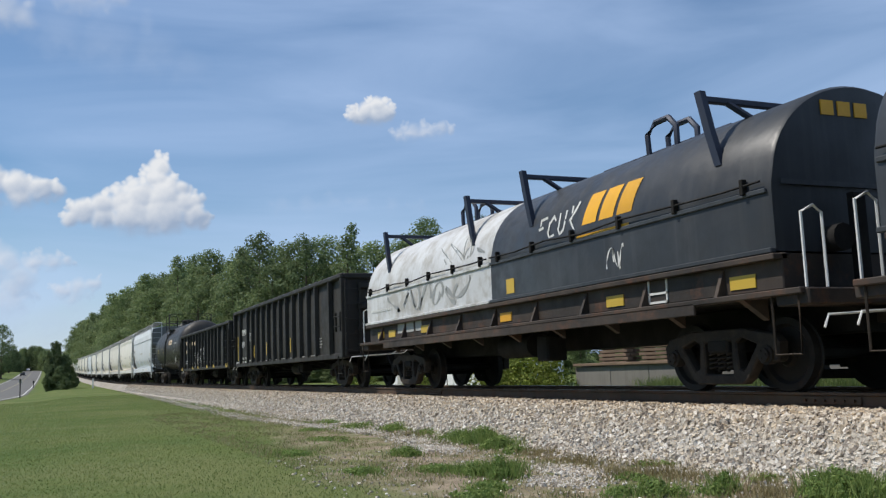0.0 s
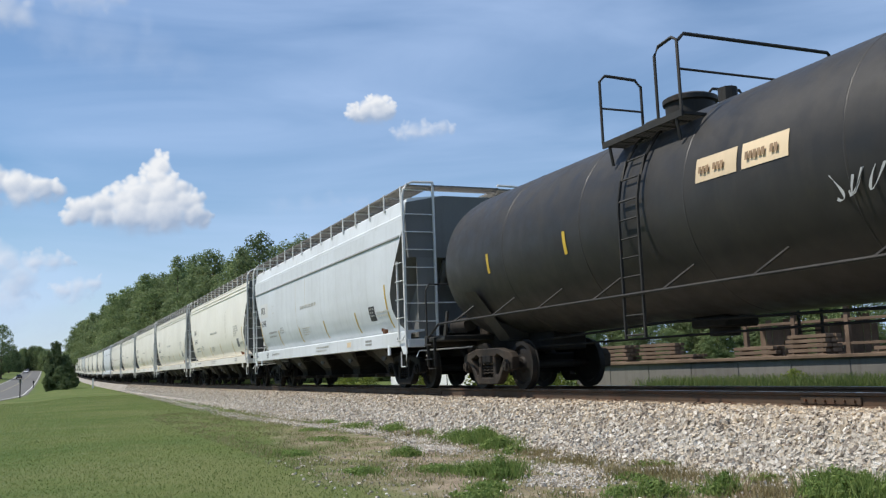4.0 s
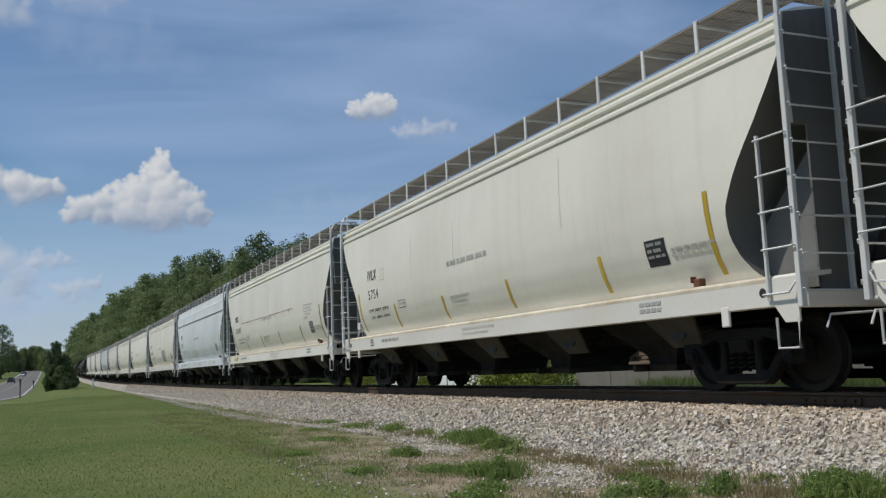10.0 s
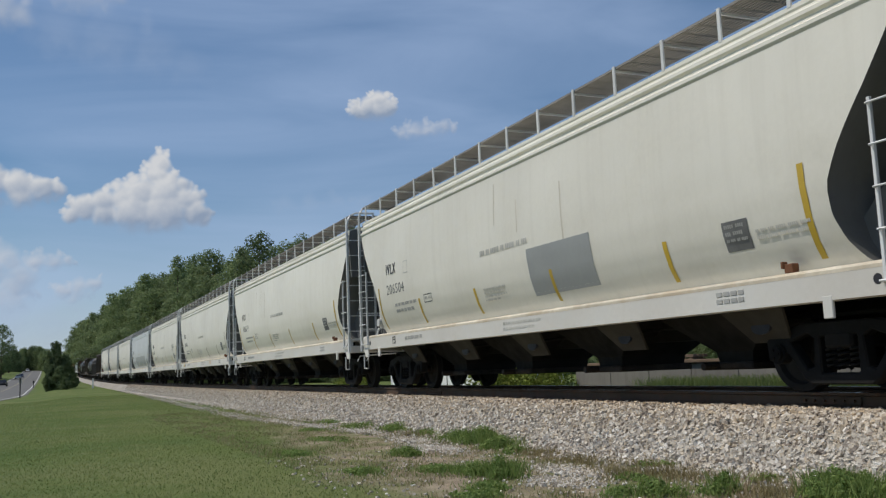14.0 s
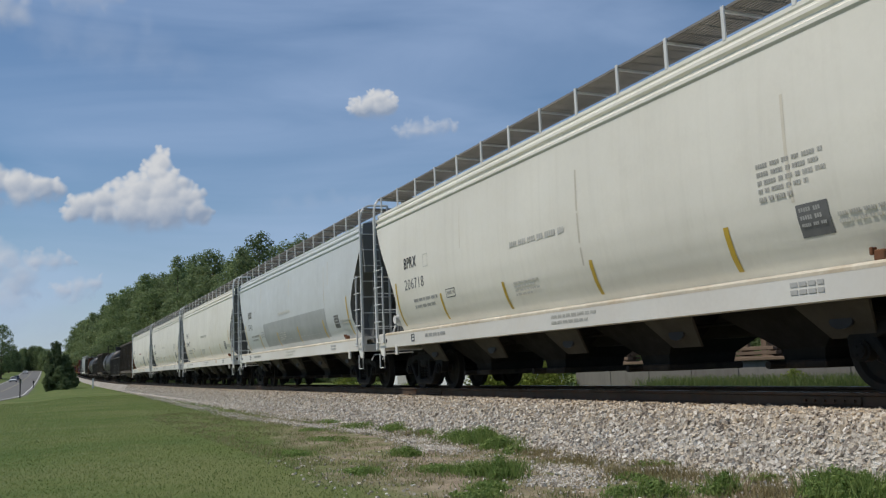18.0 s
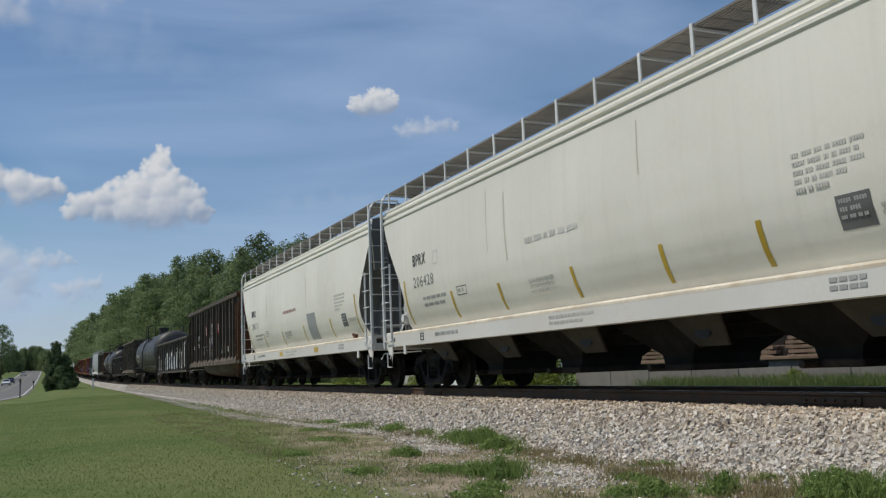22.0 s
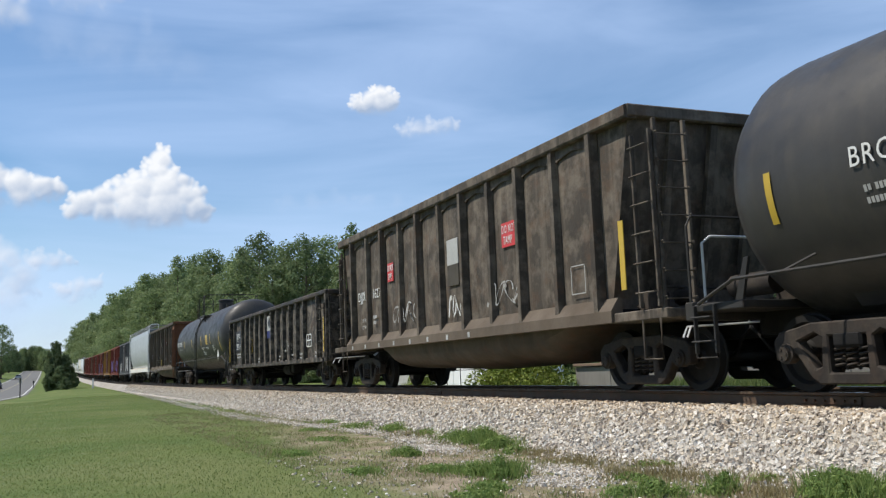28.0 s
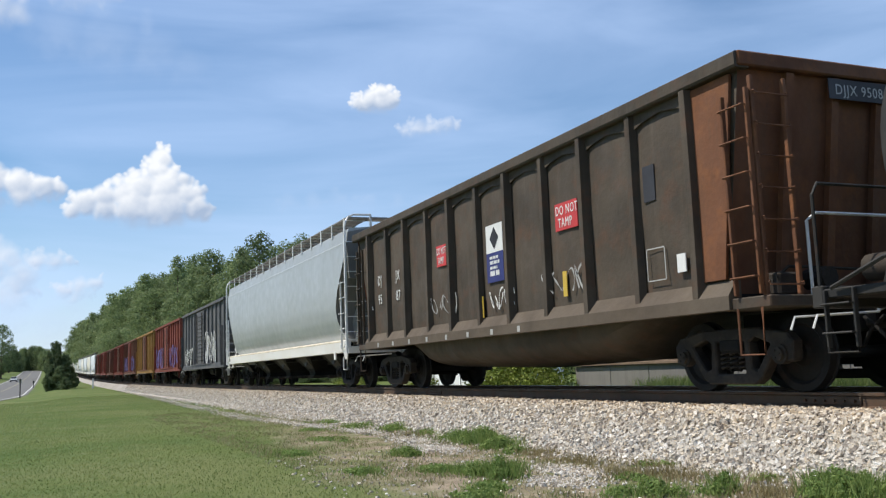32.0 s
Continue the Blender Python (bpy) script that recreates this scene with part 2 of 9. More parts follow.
# ---- mesh kit ----
class Geo:
    """Collects vertices and faces of one part."""

    def __init__(self):
        self.v, self.f = [], []

    def add(self, verts, faces):
        n = len(self.v)
        self.v += [tuple(p) for p in verts]
        self.f += [tuple(i + n for i in fc) for fc in faces]
        return self

    def box(self, x0, x1, y0, y1, z0, z1, b=0.0):
        lo, hi = (min(x0, x1), min(y0, y1), min(z0, z1)), (max(x0, x1), max(y0, y1), max(z0, z1))
        b = min(b, *[(hi[i] - lo[i]) * 0.45 for i in range(3)])
        if b <= 0:
            vs = [((lo, hi)[i >> 2 & 1][0], (lo, hi)[i >> 1 & 1][1], (lo, hi)[i & 1][2]) for i in range(8)]
            return self.add(vs, [(0, 1, 3, 2), (4, 6, 7, 5), (0, 4, 5, 1), (2, 3, 7, 6), (0, 2, 6, 4), (1, 5, 7, 3)])
        vs, idx = [], {}
        for sx in (0, 1):
            for sy in (0, 1):
                for sz in (0, 1):
                    s = (sx, sy, sz)
                    c = [(lo, hi)[s[i]][i] for i in range(3)]
                    for a in range(3):
                        p = [c[i] if i == a else c[i] + (b if s[i] == 0 else -b) for i in range(3)]
                        idx[s, a] = len(vs)
                        vs.append(p)
        fs = []
        for a in range(3):
            o = [i for i in range(3) if i != a]
            for s in (0, 1):
                ring = []
                for q in ((0, 0), (1, 0), (1, 1), (0, 1)):
                    k = [0, 0, 0]
                    k[a], k[o[0]], k[o[1]] = s, q[0], q[1]
                    ring.append(idx[tuple(k), a])
                fs.append(tuple(ring if (s == 1) == (a != 1) else ring[::-1]))
            for q in ((0, 0), (0, 1), (1, 0), (1, 1)):
                k0, k1 = [0, 0, 0], [0, 0, 0]
                k0[a], k1[a] = 0, 1
                k0[o[0]] = k1[o[0]] = q[0]
                k0[o[1]] = k1[o[1]] = q[1]
                fs.append((idx[tuple(k0), o[0]], idx[tuple(k1), o[0]], idx[tuple(k1), o[1]], idx[tuple(k0), o[1]]))
        for sx in (0, 1):
            for sy in (0, 1):
                for sz in (0, 1):
                    fs.append(tuple(idx[(sx, sy, sz), a] for a in range(3)))
        return self.add(vs, fs)

    def tube(self, pts, r=0.012, n=6, closed=False):
        pts = [Vector(p) for p in pts]
        rings = []
        for i, p in enumerate(pts):
            a = pts[max(i - 1, 0)]
            c = pts[min(i + 1, len(pts) - 1)]
            t = (c - a).normalized()
            u = t.cross(Vector((0, 0, 1)) if abs(t.z) < 0.9 else Vector((1, 0, 0))).normalized()
            w = t.cross(u)
            rings.append([p + (u * math.cos(2 * math.pi * k / n) + w * math.sin(2 * math.pi * k / n)) * r for k in range(n)])
        return self.loft(rings, cap=True)

    def loft(self, rings, cap=False, wrap=True):
        n = len(rings[0])
        vs = [p for r in rings for p in r]
        fs = []
        for i in range(len(rings) - 1):
            for k in range(n if wrap else n - 1):
                fs.append((i * n + k, i * n + (k + 1) % n, (i + 1) * n + (k + 1) % n, (i + 1) * n + k))
        if cap:
            fs.append(tuple(range(n))[::-1])
            fs.append(tuple(range((len(rings) - 1) * n, len(rings) * n)))
        return self.add(vs, fs)

    def cyl(self, p, q, r, n=12, r2=None):
        p, q = Vector(p), Vector(q)
        t = (q - p).normalized()
        u = t.cross(Vector((0, 0, 1)) if abs(t.z) < 0.9 else Vector((1, 0, 0))).normalized()
        w = t.cross(u)
        return self.loft([[c + (u * math.cos(2 * math.pi * k / n) + w * math.sin(2 * math.pi * k / n)) * rr for k in range(n)]
                          for c, rr in ((p, r), (q, r if r2 is None else r2))], cap=True)

    def lathe_y(self, profile, n=32, cx=0.0, cz=0.0):
        """Turned about the y axis through (cx, cz): profile of (y, radius)."""
        return self.loft([[(cx + r * math.cos(2 * math.pi * k / n), y, cz + r * math.sin(2 * math.pi * k / n)) for k in range(n)] for y, r in profile], cap=True)

    def prism(self, poly, axis, a, b):
        """A closed outline drawn out along an axis ('x': (y,z), 'y': (x,z), 'z': (x,y))."""
        put = {"x": lambda d, p: (d, p[0], p[1]), "y": lambda d, p: (p[0], d, p[1]), "z": lambda d, p: (p[0], p[1], d)}[axis]
        return self.loft([[put(a, p) for p in poly], [put(b, p) for p in poly]], cap=True)

    def mesh(self, name, material, smooth=35):
        me = bpy.data.meshes.new(name)
        me.from_pydata(self.v, [], self.f)
        me.materials.append(material)
        bm = bmesh.new()
        bm.from_mesh(me)
        bmesh.ops.recalc_face_normals(bm, faces=bm.faces)
        bm.to_mesh(me)
        bm.free()
        if smooth:
            me.shade_smooth()
            me.set_sharp_from_angle(angle=radians(smooth))
        return me


def part(name, geo, material, parent, label="", smooth=35):
    me = geo if isinstance(geo, bpy.types.Mesh) else geo.mesh(name, material, smooth)
    ob = new(name, me)
    ob.parent = parent
    if label:
        ob["label"] = label
    return ob


def part_at(name, me, parent, x=0.0, y=0.0, z=0.0, rz=0.0, label=""):
    """One more piece on a mesh that is already there."""
    ob = new(name, me)
    ob.parent = parent
    ob.matrix_local = pose(x, y, z, 0, 0, rz)
    if label:
        ob["label"] = label
    return ob


TEXTS = {}


def lettering(text, size, material, parent, x, y, z, name="lettering", rx=90, ry=0, rz=0, stretch=1.0, label=""):
    """Stencilled writing on the side that faces -y, its lower left corner at x, y, z."""
    key = (text, size, material.name, stretch)
    if key not in TEXTS:
        cu = bpy.data.curves.new("writing", 'FONT')
        cu.body, cu.size, cu.extrude, cu.resolution_u = text, size, 0.002, 3
        cu.space_character = 1.14
        tmp = bpy.data.objects.new("writing", cu)
        scene.collection.objects.link(tmp)
        bpy.context.view_layer.update()
        me = bpy.data.meshes.new_from_object(tmp.evaluated_get(bpy.context.evaluated_depsgraph_get()))
        bpy.data.objects.remove(tmp)
        bpy.data.curves.remove(cu)
        me.transform(Matrix.Diagonal((stretch, 1, 1, 1)))
        me.materials.clear()
        me.materials.append(material)
        TEXTS[key] = me
    ob = new(name, TEXTS[key])
    ob.parent = parent
    ob.matrix_local = pose(x, y, z, rx, ry, rz)
    if label:
        ob["label"] = label
    return ob


def bars(rows, material, parent, x, y, z, name="stencil_bars", label="", slope=0.0):
    """Small unreadable writing as plain bars: rows of (length, height), set one below another."""
    g = Geo()
    zz = z
    for ln, h in rows:
        a = 0.0
        while a < ln:
            w = min(ln - a, h * 2.6)
            g.box(x + a, x + a + w * 0.8, y - 0.0015, y + 0.0015, zz - h, zz)
            a += w
        zz -= h * 1.7
    ob = part(name, g, material, parent, label)
    ob["kind"] = "stuff"
    return ob


def fine_print(seed, rows, material, parent, x, y, z, name="stencil_note", label="", rx=0.0):
    """Writing too small to read: uneven word-long bars, one line below another, tilted by rx about its top edge."""
    rng = random.Random(seed)
    g = Geo()
    zz = 0.0
    for ln, h in rows:
        a = 0.0
        while a < ln - h:
            w = min(ln - a, h * rng.choice((1.2, 2.0, 2.6, 3.4)))
            b = 0.0
            while b < w:
                g.box(a + b, a + b + h * 0.5, -0.0012, 0.0012, zz - h * rng.uniform(0.85, 1.0), zz)
                b += h * 0.68
            a += w + h * 0.7
        zz -= h * 1.75
    ob = part(name, g, material, parent, label, smooth=0)
    ob.matrix_local = pose(x, y, z, rx, 0, 0)
    ob["kind"] = "stuff"
    return ob


def scrawl(seed, material, parent, x, y, z, w, h, strokes=9, r=0.018, name="graffiti", label=""):
    """Sprayed tag: looping strokes flat on the side that faces -y."""
    rng = random.Random(seed)
    g = Geo()
    for s in range(strokes):
        cx, cz = x + w * (s + 0.5) / strokes, z + h * 0.5
        a0, turns = rng.uniform(0, 6.28), rng.uniform(0.5, 1.2)
        rx, rz = w / strokes * rng.uniform(0.4, 0.75), h * rng.uniform(0.28, 0.5)
        k1 = rng.uniform(1.0, 2.4)
        pts = []
        for i in range(15):
            t = i / 14
            a = a0 + turns * 6.28 * t
            pts.append((cx + rx * math.cos(a) * (1 - 0.3 * t), cz + rz * math.sin(a * k1 / 1.5)))
        L, R = [], []
        for i in range(len(pts)):
            p, q = pts[max(i - 1, 0)], pts[min(i + 1, 14)]
            d = Vector((q[0] - p[0], q[1] - p[1]))
            d = d.normalized() if d.length > 1e-6 else Vector((1, 0))
            ww = r * (0.7 + 0.5 * math.sin(i))
            L.append((pts[i][0] - d.y * ww, y, pts[i][1] + d.x * ww))
            R.append((pts[i][0] + d.y * ww, y, pts[i][1] - d.x * ww))
        n = len(L)
        g.add(L + R, [(i, i + 1, n + i + 1, n + i) for i in range(n - 1)])
    ob = part(name, g, material, parent, label)
    ob["kind"] = "stuff"
    return ob


def block_letter(seed, parent, x, y, z, w, h, material, label):
    """One sprayed block letter: a filled lumpy outline, with dark sprayed strokes over it."""
    rng = random.Random(seed)
    ring = []
    for k in range(16):
        a = 2 * math.pi * k / 16
        q = max(abs(math.cos(a)), abs(math.sin(a)))
        ring.append((x + w * (0.5 + 0.5 * math.cos(a) / q * rng.uniform(0.78, 1.0)), z + h * (0.5 + 0.5 * math.sin(a) / q * rng.uniform(0.74, 1.0))))
    fill = part("graffiti", Geo().prism(ring, "y", y - 0.0015, y + 0.0015), material, parent, label, smooth=0)
    scrawl(seed, M_HANGER, fill, x + 0.08 * w, y - 0.004, z + 0.1 * h, w * 0.84, h * 0.8, 3, 0.022, "graffiti_stroke", "dark sprayed stroke")
    return fill


def thing(name, label, category, group=""):
    return tagged(new(name), label, category, group)


# ---- the lie of the land ----
def track_z(x):
    """The line is level here and climbs gently away from the eye."""
    s = max(0.0, -x - 20.0)
    return 3.6e-5 * s * s if s < 420 else 3.6e-5 * 420 * 420 + (s - 420) * 0.030


def smooth01(a, b, v):
    t = min(1.0, max(0.0, (v - a) / (b - a)))
    return t * t * (3 - 2 * t)


def road_mid(x):
    """The road comes up beside the line and runs along it in the distance."""
    return -6.6 - 9.0 * smooth01(-130.0, -10.0, x)


def ground_z(x, y):
    z = track_z(x) - 0.87
    far = smooth01(150.0, 900.0, abs(y))
    z = z * (1 - far) - 0.87 * far
    z += 0.05 * math.sin(x * 0.11 + y * 0.07) * smooth01(6.0, 25.0, abs(y - TRACK_Y))
    z -= 0.35 * smooth01(7.5, 4.8, abs(y - road_mid(x)))          # the road lies in a shallow cut
    z += 0.22 * smooth01(-25.0, -70.0, x) * smooth01(-1.5, 2.0, y) * smooth01(7.5, 5.0, y)   # lawn swells
    return z


def ground_material():
    m = bpy.data.materials.new("lawn_and_dirt")
    m.use_nodes = True
    nt = m.node_tree
    N, L = nt.nodes, nt.links.new
    b = N["Principled BSDF"]
    b.inputs["Roughness"].default_value = 0.95
    b.inputs["Specular IOR Level"].default_value = 0.15
    tc = N.new("ShaderNodeTexCoord")
    sp = N.new("ShaderNodeSeparateXYZ")
    L(tc.outputs["Object"], sp.inputs[0])

    def nz(scale, detail=5, rough=0.6):
        n = N.new("ShaderNodeTexNoise")
        n.inputs["Scale"].default_value, n.inputs["Detail"].default_value, n.inputs["Roughness"].default_value = scale, detail, rough
        L(tc.outputs["Object"], n.inputs["Vector"])
        return n.outputs["Fac"]

    def mth(op, a, c, d=None):
        n = N.new("ShaderNodeMath")
        n.operation = op
        for i, v in enumerate((a, c, d)):
            if v is None:
                continue
            if isinstance(v, (int, float)):
                n.inputs[i].default_value = v
            else:
                L(v, n.inputs[i])
        return n.outputs[0]

    def ramp(f, lo, hi, to=1.0):
        r = N.new("ShaderNodeMapRange")
        r.inputs["From Min"].default_value, r.inputs["From Max"].default_value, r.inputs["To Max"].default_value = lo, hi, to
        L(f, r.inputs["Value"])
        return r.outputs["Result"]

    def mix(f, a, c):
        x = N.new("ShaderNodeMix")
        x.data_type = 'RGBA'
        L(f, x.inputs["Factor"])
        for v, s in ((a, "A"), (c, "B")):
            if isinstance(v, tuple):
                x.inputs[s].default_value = (*v, 1)
            else:
                L(v, x.inputs[s])
        return x.outputs["Result"]

    grass = mix(ramp(nz(0.35), 0.35, 0.68), (0.070, 0.116, 0.026), (0.122, 0.152, 0.044))
    grass = mix(ramp(nz(9.0), 0.4, 0.7, 0.55), grass, (0.075, 0.105, 0.026))
    grass = mix(ramp(nz(1.7), 0.50, 0.75, 0.45), grass, (0.20, 0.19, 0.085))
    grass = mix(ramp(nz(0.16, 4), 0.46, 0.66, 0.6), grass, (0.165, 0.175, 0.070))
    dirt = mix(ramp(nz(2.2), 0.35, 0.7), (0.215, 0.165, 0.115), (0.36, 0.30, 0.215))
    dirt = mix(ramp(nz(24.0), 0.54, 0.7, 0.5), dirt, (0.38, 0.345, 0.29))
    # bare strip along the foot of the ballast, wider near the eye
    edge = mth('MULTIPLY_ADD', sp.outputs["X"], 0.15, 0.0)
    d = mth('ADD', mth('ADD', sp.outputs["Y"], edge), mth('MULTIPLY', mth('SUBTRACT', nz(0.8, 4), 0.5), 3.4))
    near = mth('LESS_THAN', sp.outputs["Y"], 12.0)
    bare = mth('MULTIPLY', ramp(d, 1.3, 2.6), near)
    green = ramp(nz(1.3, 6), 0.44, 0.60, 0.7)
    bare = mth('MULTIPLY', bare, mth('SUBTRACT', 1.0, green))
    col = mix(bare, grass, dirt)
    L(col, b.inputs["Base Color"])
    bp = N.new("ShaderNodeBump")
    bp.inputs["Strength"].default_value, bp.inputs["Distance"].default_value = 0.7, 0.05
    L(nz(16.0, 6, 0.7), bp.inputs["Height"])
    L(bp.outputs[0], b.inputs["Normal"])
    return m


def spread(marks):
    out = []
    for (a, n), (b, _) in zip(marks, marks[1:]):
        out += [a + (b - a) * i / n for i in range(n)]
    return out + [marks[-1][0]]


def build_ground():
    xs = spread([(-2500, 6), (-700, 24), (-240, 50), (-60, 70), (0, 14), (60, 10), (500, 5), (2500, 1)])
    ys = spread([(-2500, 5), (-400, 10), (-60, 20), (-16, 40), (12, 12), (40, 14), (150, 8), (700, 5), (2500, 1)])
    vs = [(x, y, ground_z(x, y)) for x in xs for y in ys]
    n = len(ys)
    fs = [(i * n + j, (i + 1) * n + j, (i + 1) * n + j + 1, i * n + j + 1) for i in range(len(xs) - 1) for j in range(n - 1)]
    me = Geo().add(vs, fs).mesh("ground", ground_material(), 60)
    tagged(new("ground", me), "mown lawn with bare dirt beside the railway", "ground", kind="structure")


def build_road():
    asphalt = mat("sun_bleached_asphalt", (0.17, 0.165, 0.155), 0.9, var=0.15, grain=25, dirt=(0.10, 0.10, 0.095), dirt_amount=0.4, bump=0.3)
    line = mat("white_road_paint", (0.62, 0.62, 0.58), 0.8, var=0.15, bump=0.1)
    yellow = mat("worn_road_paint", (0.27, 0.24, 0.17), 0.8, var=0.15, bump=0.1)
    xs = spread([(-900, 24), (-300, 48), (-60, 20), (40, 10), (700, 1)])

    def strip(a, b, up):
        g = Geo()
        vs = [(x, road_mid(x) + o, ground_z(x, road_mid(x) + o * 0.4) + up) for x in xs for o in (a, b)]
        return g.add(vs, [(2 * i, 2 * i + 2, 2 * i + 3, 2 * i + 1) for i in range(len(xs) - 1)])
    road = tagged(new("road", strip(-4.4, 4.4, 0.03).mesh("road", asphalt, 60)), "pale grey two-lane asphalt road beside the lawn", "road", kind="structure")
    for name, a, b, m in (("edge_line", 3.85, 4.0, line), ("edge_line", -4.0, -3.85, line), ("centre_line", -0.2, -0.05, yellow), ("centre_line", 0.05, 0.2, yellow)):
        part(name, strip(a, b, 0.036), m, road)


def stones(rng, n, place, size):
    """Loose crushed stone: n squashed, turned, uneven blocks joined in one mesh."""
    base = np.array([(x, y, z) for x in (-1, 1) for y in (-1, 1) for z in (-1, 1)], float)
    faces = np.array([(0, 1, 3, 2), (4, 6, 7, 5), (0, 4, 5, 1), (2, 3, 7, 6), (0, 2, 6, 4), (1, 5, 7, 3)])
    P = place(rng, n)
    s = rng.uniform(size[0], size[1], (n, 1, 1)) * rng.uniform(0.55, 1.0, (n, 1, 3))
    v = base[None] * s * rng.uniform(0.6, 1.15, (n, 8, 3))
    ax = rng.normal(size=(n, 3))
    ax /= np.linalg.norm(ax, axis=1, keepdims=True)
    an = rng.uniform(0, 6.28, n)
    c, sn = np.cos(an)[:, None, None], np.sin(an)[:, None, None]
    k = ax[:, None, :]
    v = v * c + np.cross(np.broadcast_to(k, v.shape), v) * sn + k * (v * k).sum(-1, keepdims=True) * (1 - c)
    v += P[:, None, :]
    f = (faces[None] + (np.arange(n) * 8)[:, None, None]).reshape(-1, 4)
    return v.reshape(-1, 3), f


def np_mesh(name, v, f, material):
    me = bpy.data.meshes.new(name)
    me.from_pydata(v.tolist(), [], f.tolist())
    me.materials.append(material)
    return me


def stone_material():
    m = bpy.data.materials.new("crushed_stone")
    m.use_nodes = True
    nt = m.node_tree
    N, L = nt.nodes, nt.links.new
    b = N["Principled BSDF"]
    b.inputs["Roughness"].default_value = 0.9
    ge = N.new("ShaderNodeNewGeometry")
    cr = N.new("ShaderNodeValToRGB")
    el = cr.color_ramp.elements
    el[0].color, el[1].color = (0.27, 0.225, 0.18, 1), (0.88, 0.84, 0.77, 1)
    for p, c in ((0.22, (0.50, 0.455, 0.39)), (0.45, (0.68, 0.62, 0.53)), (0.65, (0.58, 0.48, 0.35)), (0.85, (0.74, 0.70, 0.63))):
        e = el.new(p)
        e.color = (*c, 1)
    tc = N.new("ShaderNodeTexCoord")
    nz = N.new("ShaderNodeTexNoise")
    nz.inputs["Scale"].default_value, nz.inputs["Detail"].default_value = 30, 4
    L(tc.outputs["Object"], nz.inputs["Vector"])
    mx = N.new("ShaderNodeMix")
    mx.data_type = 'RGBA'
    mx.blend_type = 'MULTIPLY'
    mx.inputs["Factor"].default_value = 0.4
    L(ge.outputs["Random Per Island"], cr.inputs["Fac"])
    L(cr.outputs["Color"], mx.inputs["A"])
    L(nz.outputs["Fac"], mx.inputs["B"])
    # rust-tan dust on the stones beside the rails
    sp = N.new("ShaderNodeSeparateXYZ")
    L(tc.outputs["Object"], sp.inputs[0])
    du = N.new("ShaderNodeMapRange")
    du.inputs["From Min"].default_value, du.inputs["From Max"].default_value, du.inputs["To Max"].default_value = TRACK_Y - 1.75, TRACK_Y - 1.0, 0.6
    L(sp.outputs["Y"], du.inputs["Value"])
    m2 = N.new("ShaderNodeMix")
    m2.data_type, m2.blend_type = 'RGBA', 'MULTIPLY'
    m2.inputs["B"].default_value = (1.0, 0.80, 0.56, 1)
    L(du.outputs["Result"], m2.inputs["Factor"])
    L(mx.outputs["Result"], m2.inputs["A"])
    bp = N.new("ShaderNodeBump")
    bp.inputs["Strength"].default_value, bp.inputs["Distance"].default_value = 0.5, 0.02
    L(nz.outputs["Fac"], bp.inputs["Height"])
    L(bp.outputs[0], b.inputs["Normal"])
    L(m2.outputs["Result"], b.inputs["Base Color"])
    return m


BED = [(-2.5, -1.2), (-1.98, -0.86), (-1.46, -0.27), (-1.28, -0.205), (1.28, -0.205), (1.35, -0.25), (2.2, -0.86), (2.75, -1.2)]


def bed_z(dy):
    for (a, za), (b, zb) in zip(BED, BED[1:]):
        if a <= dy <= b:
            return za + (zb - za) * (dy - a) / (b - a)
    return -1.2


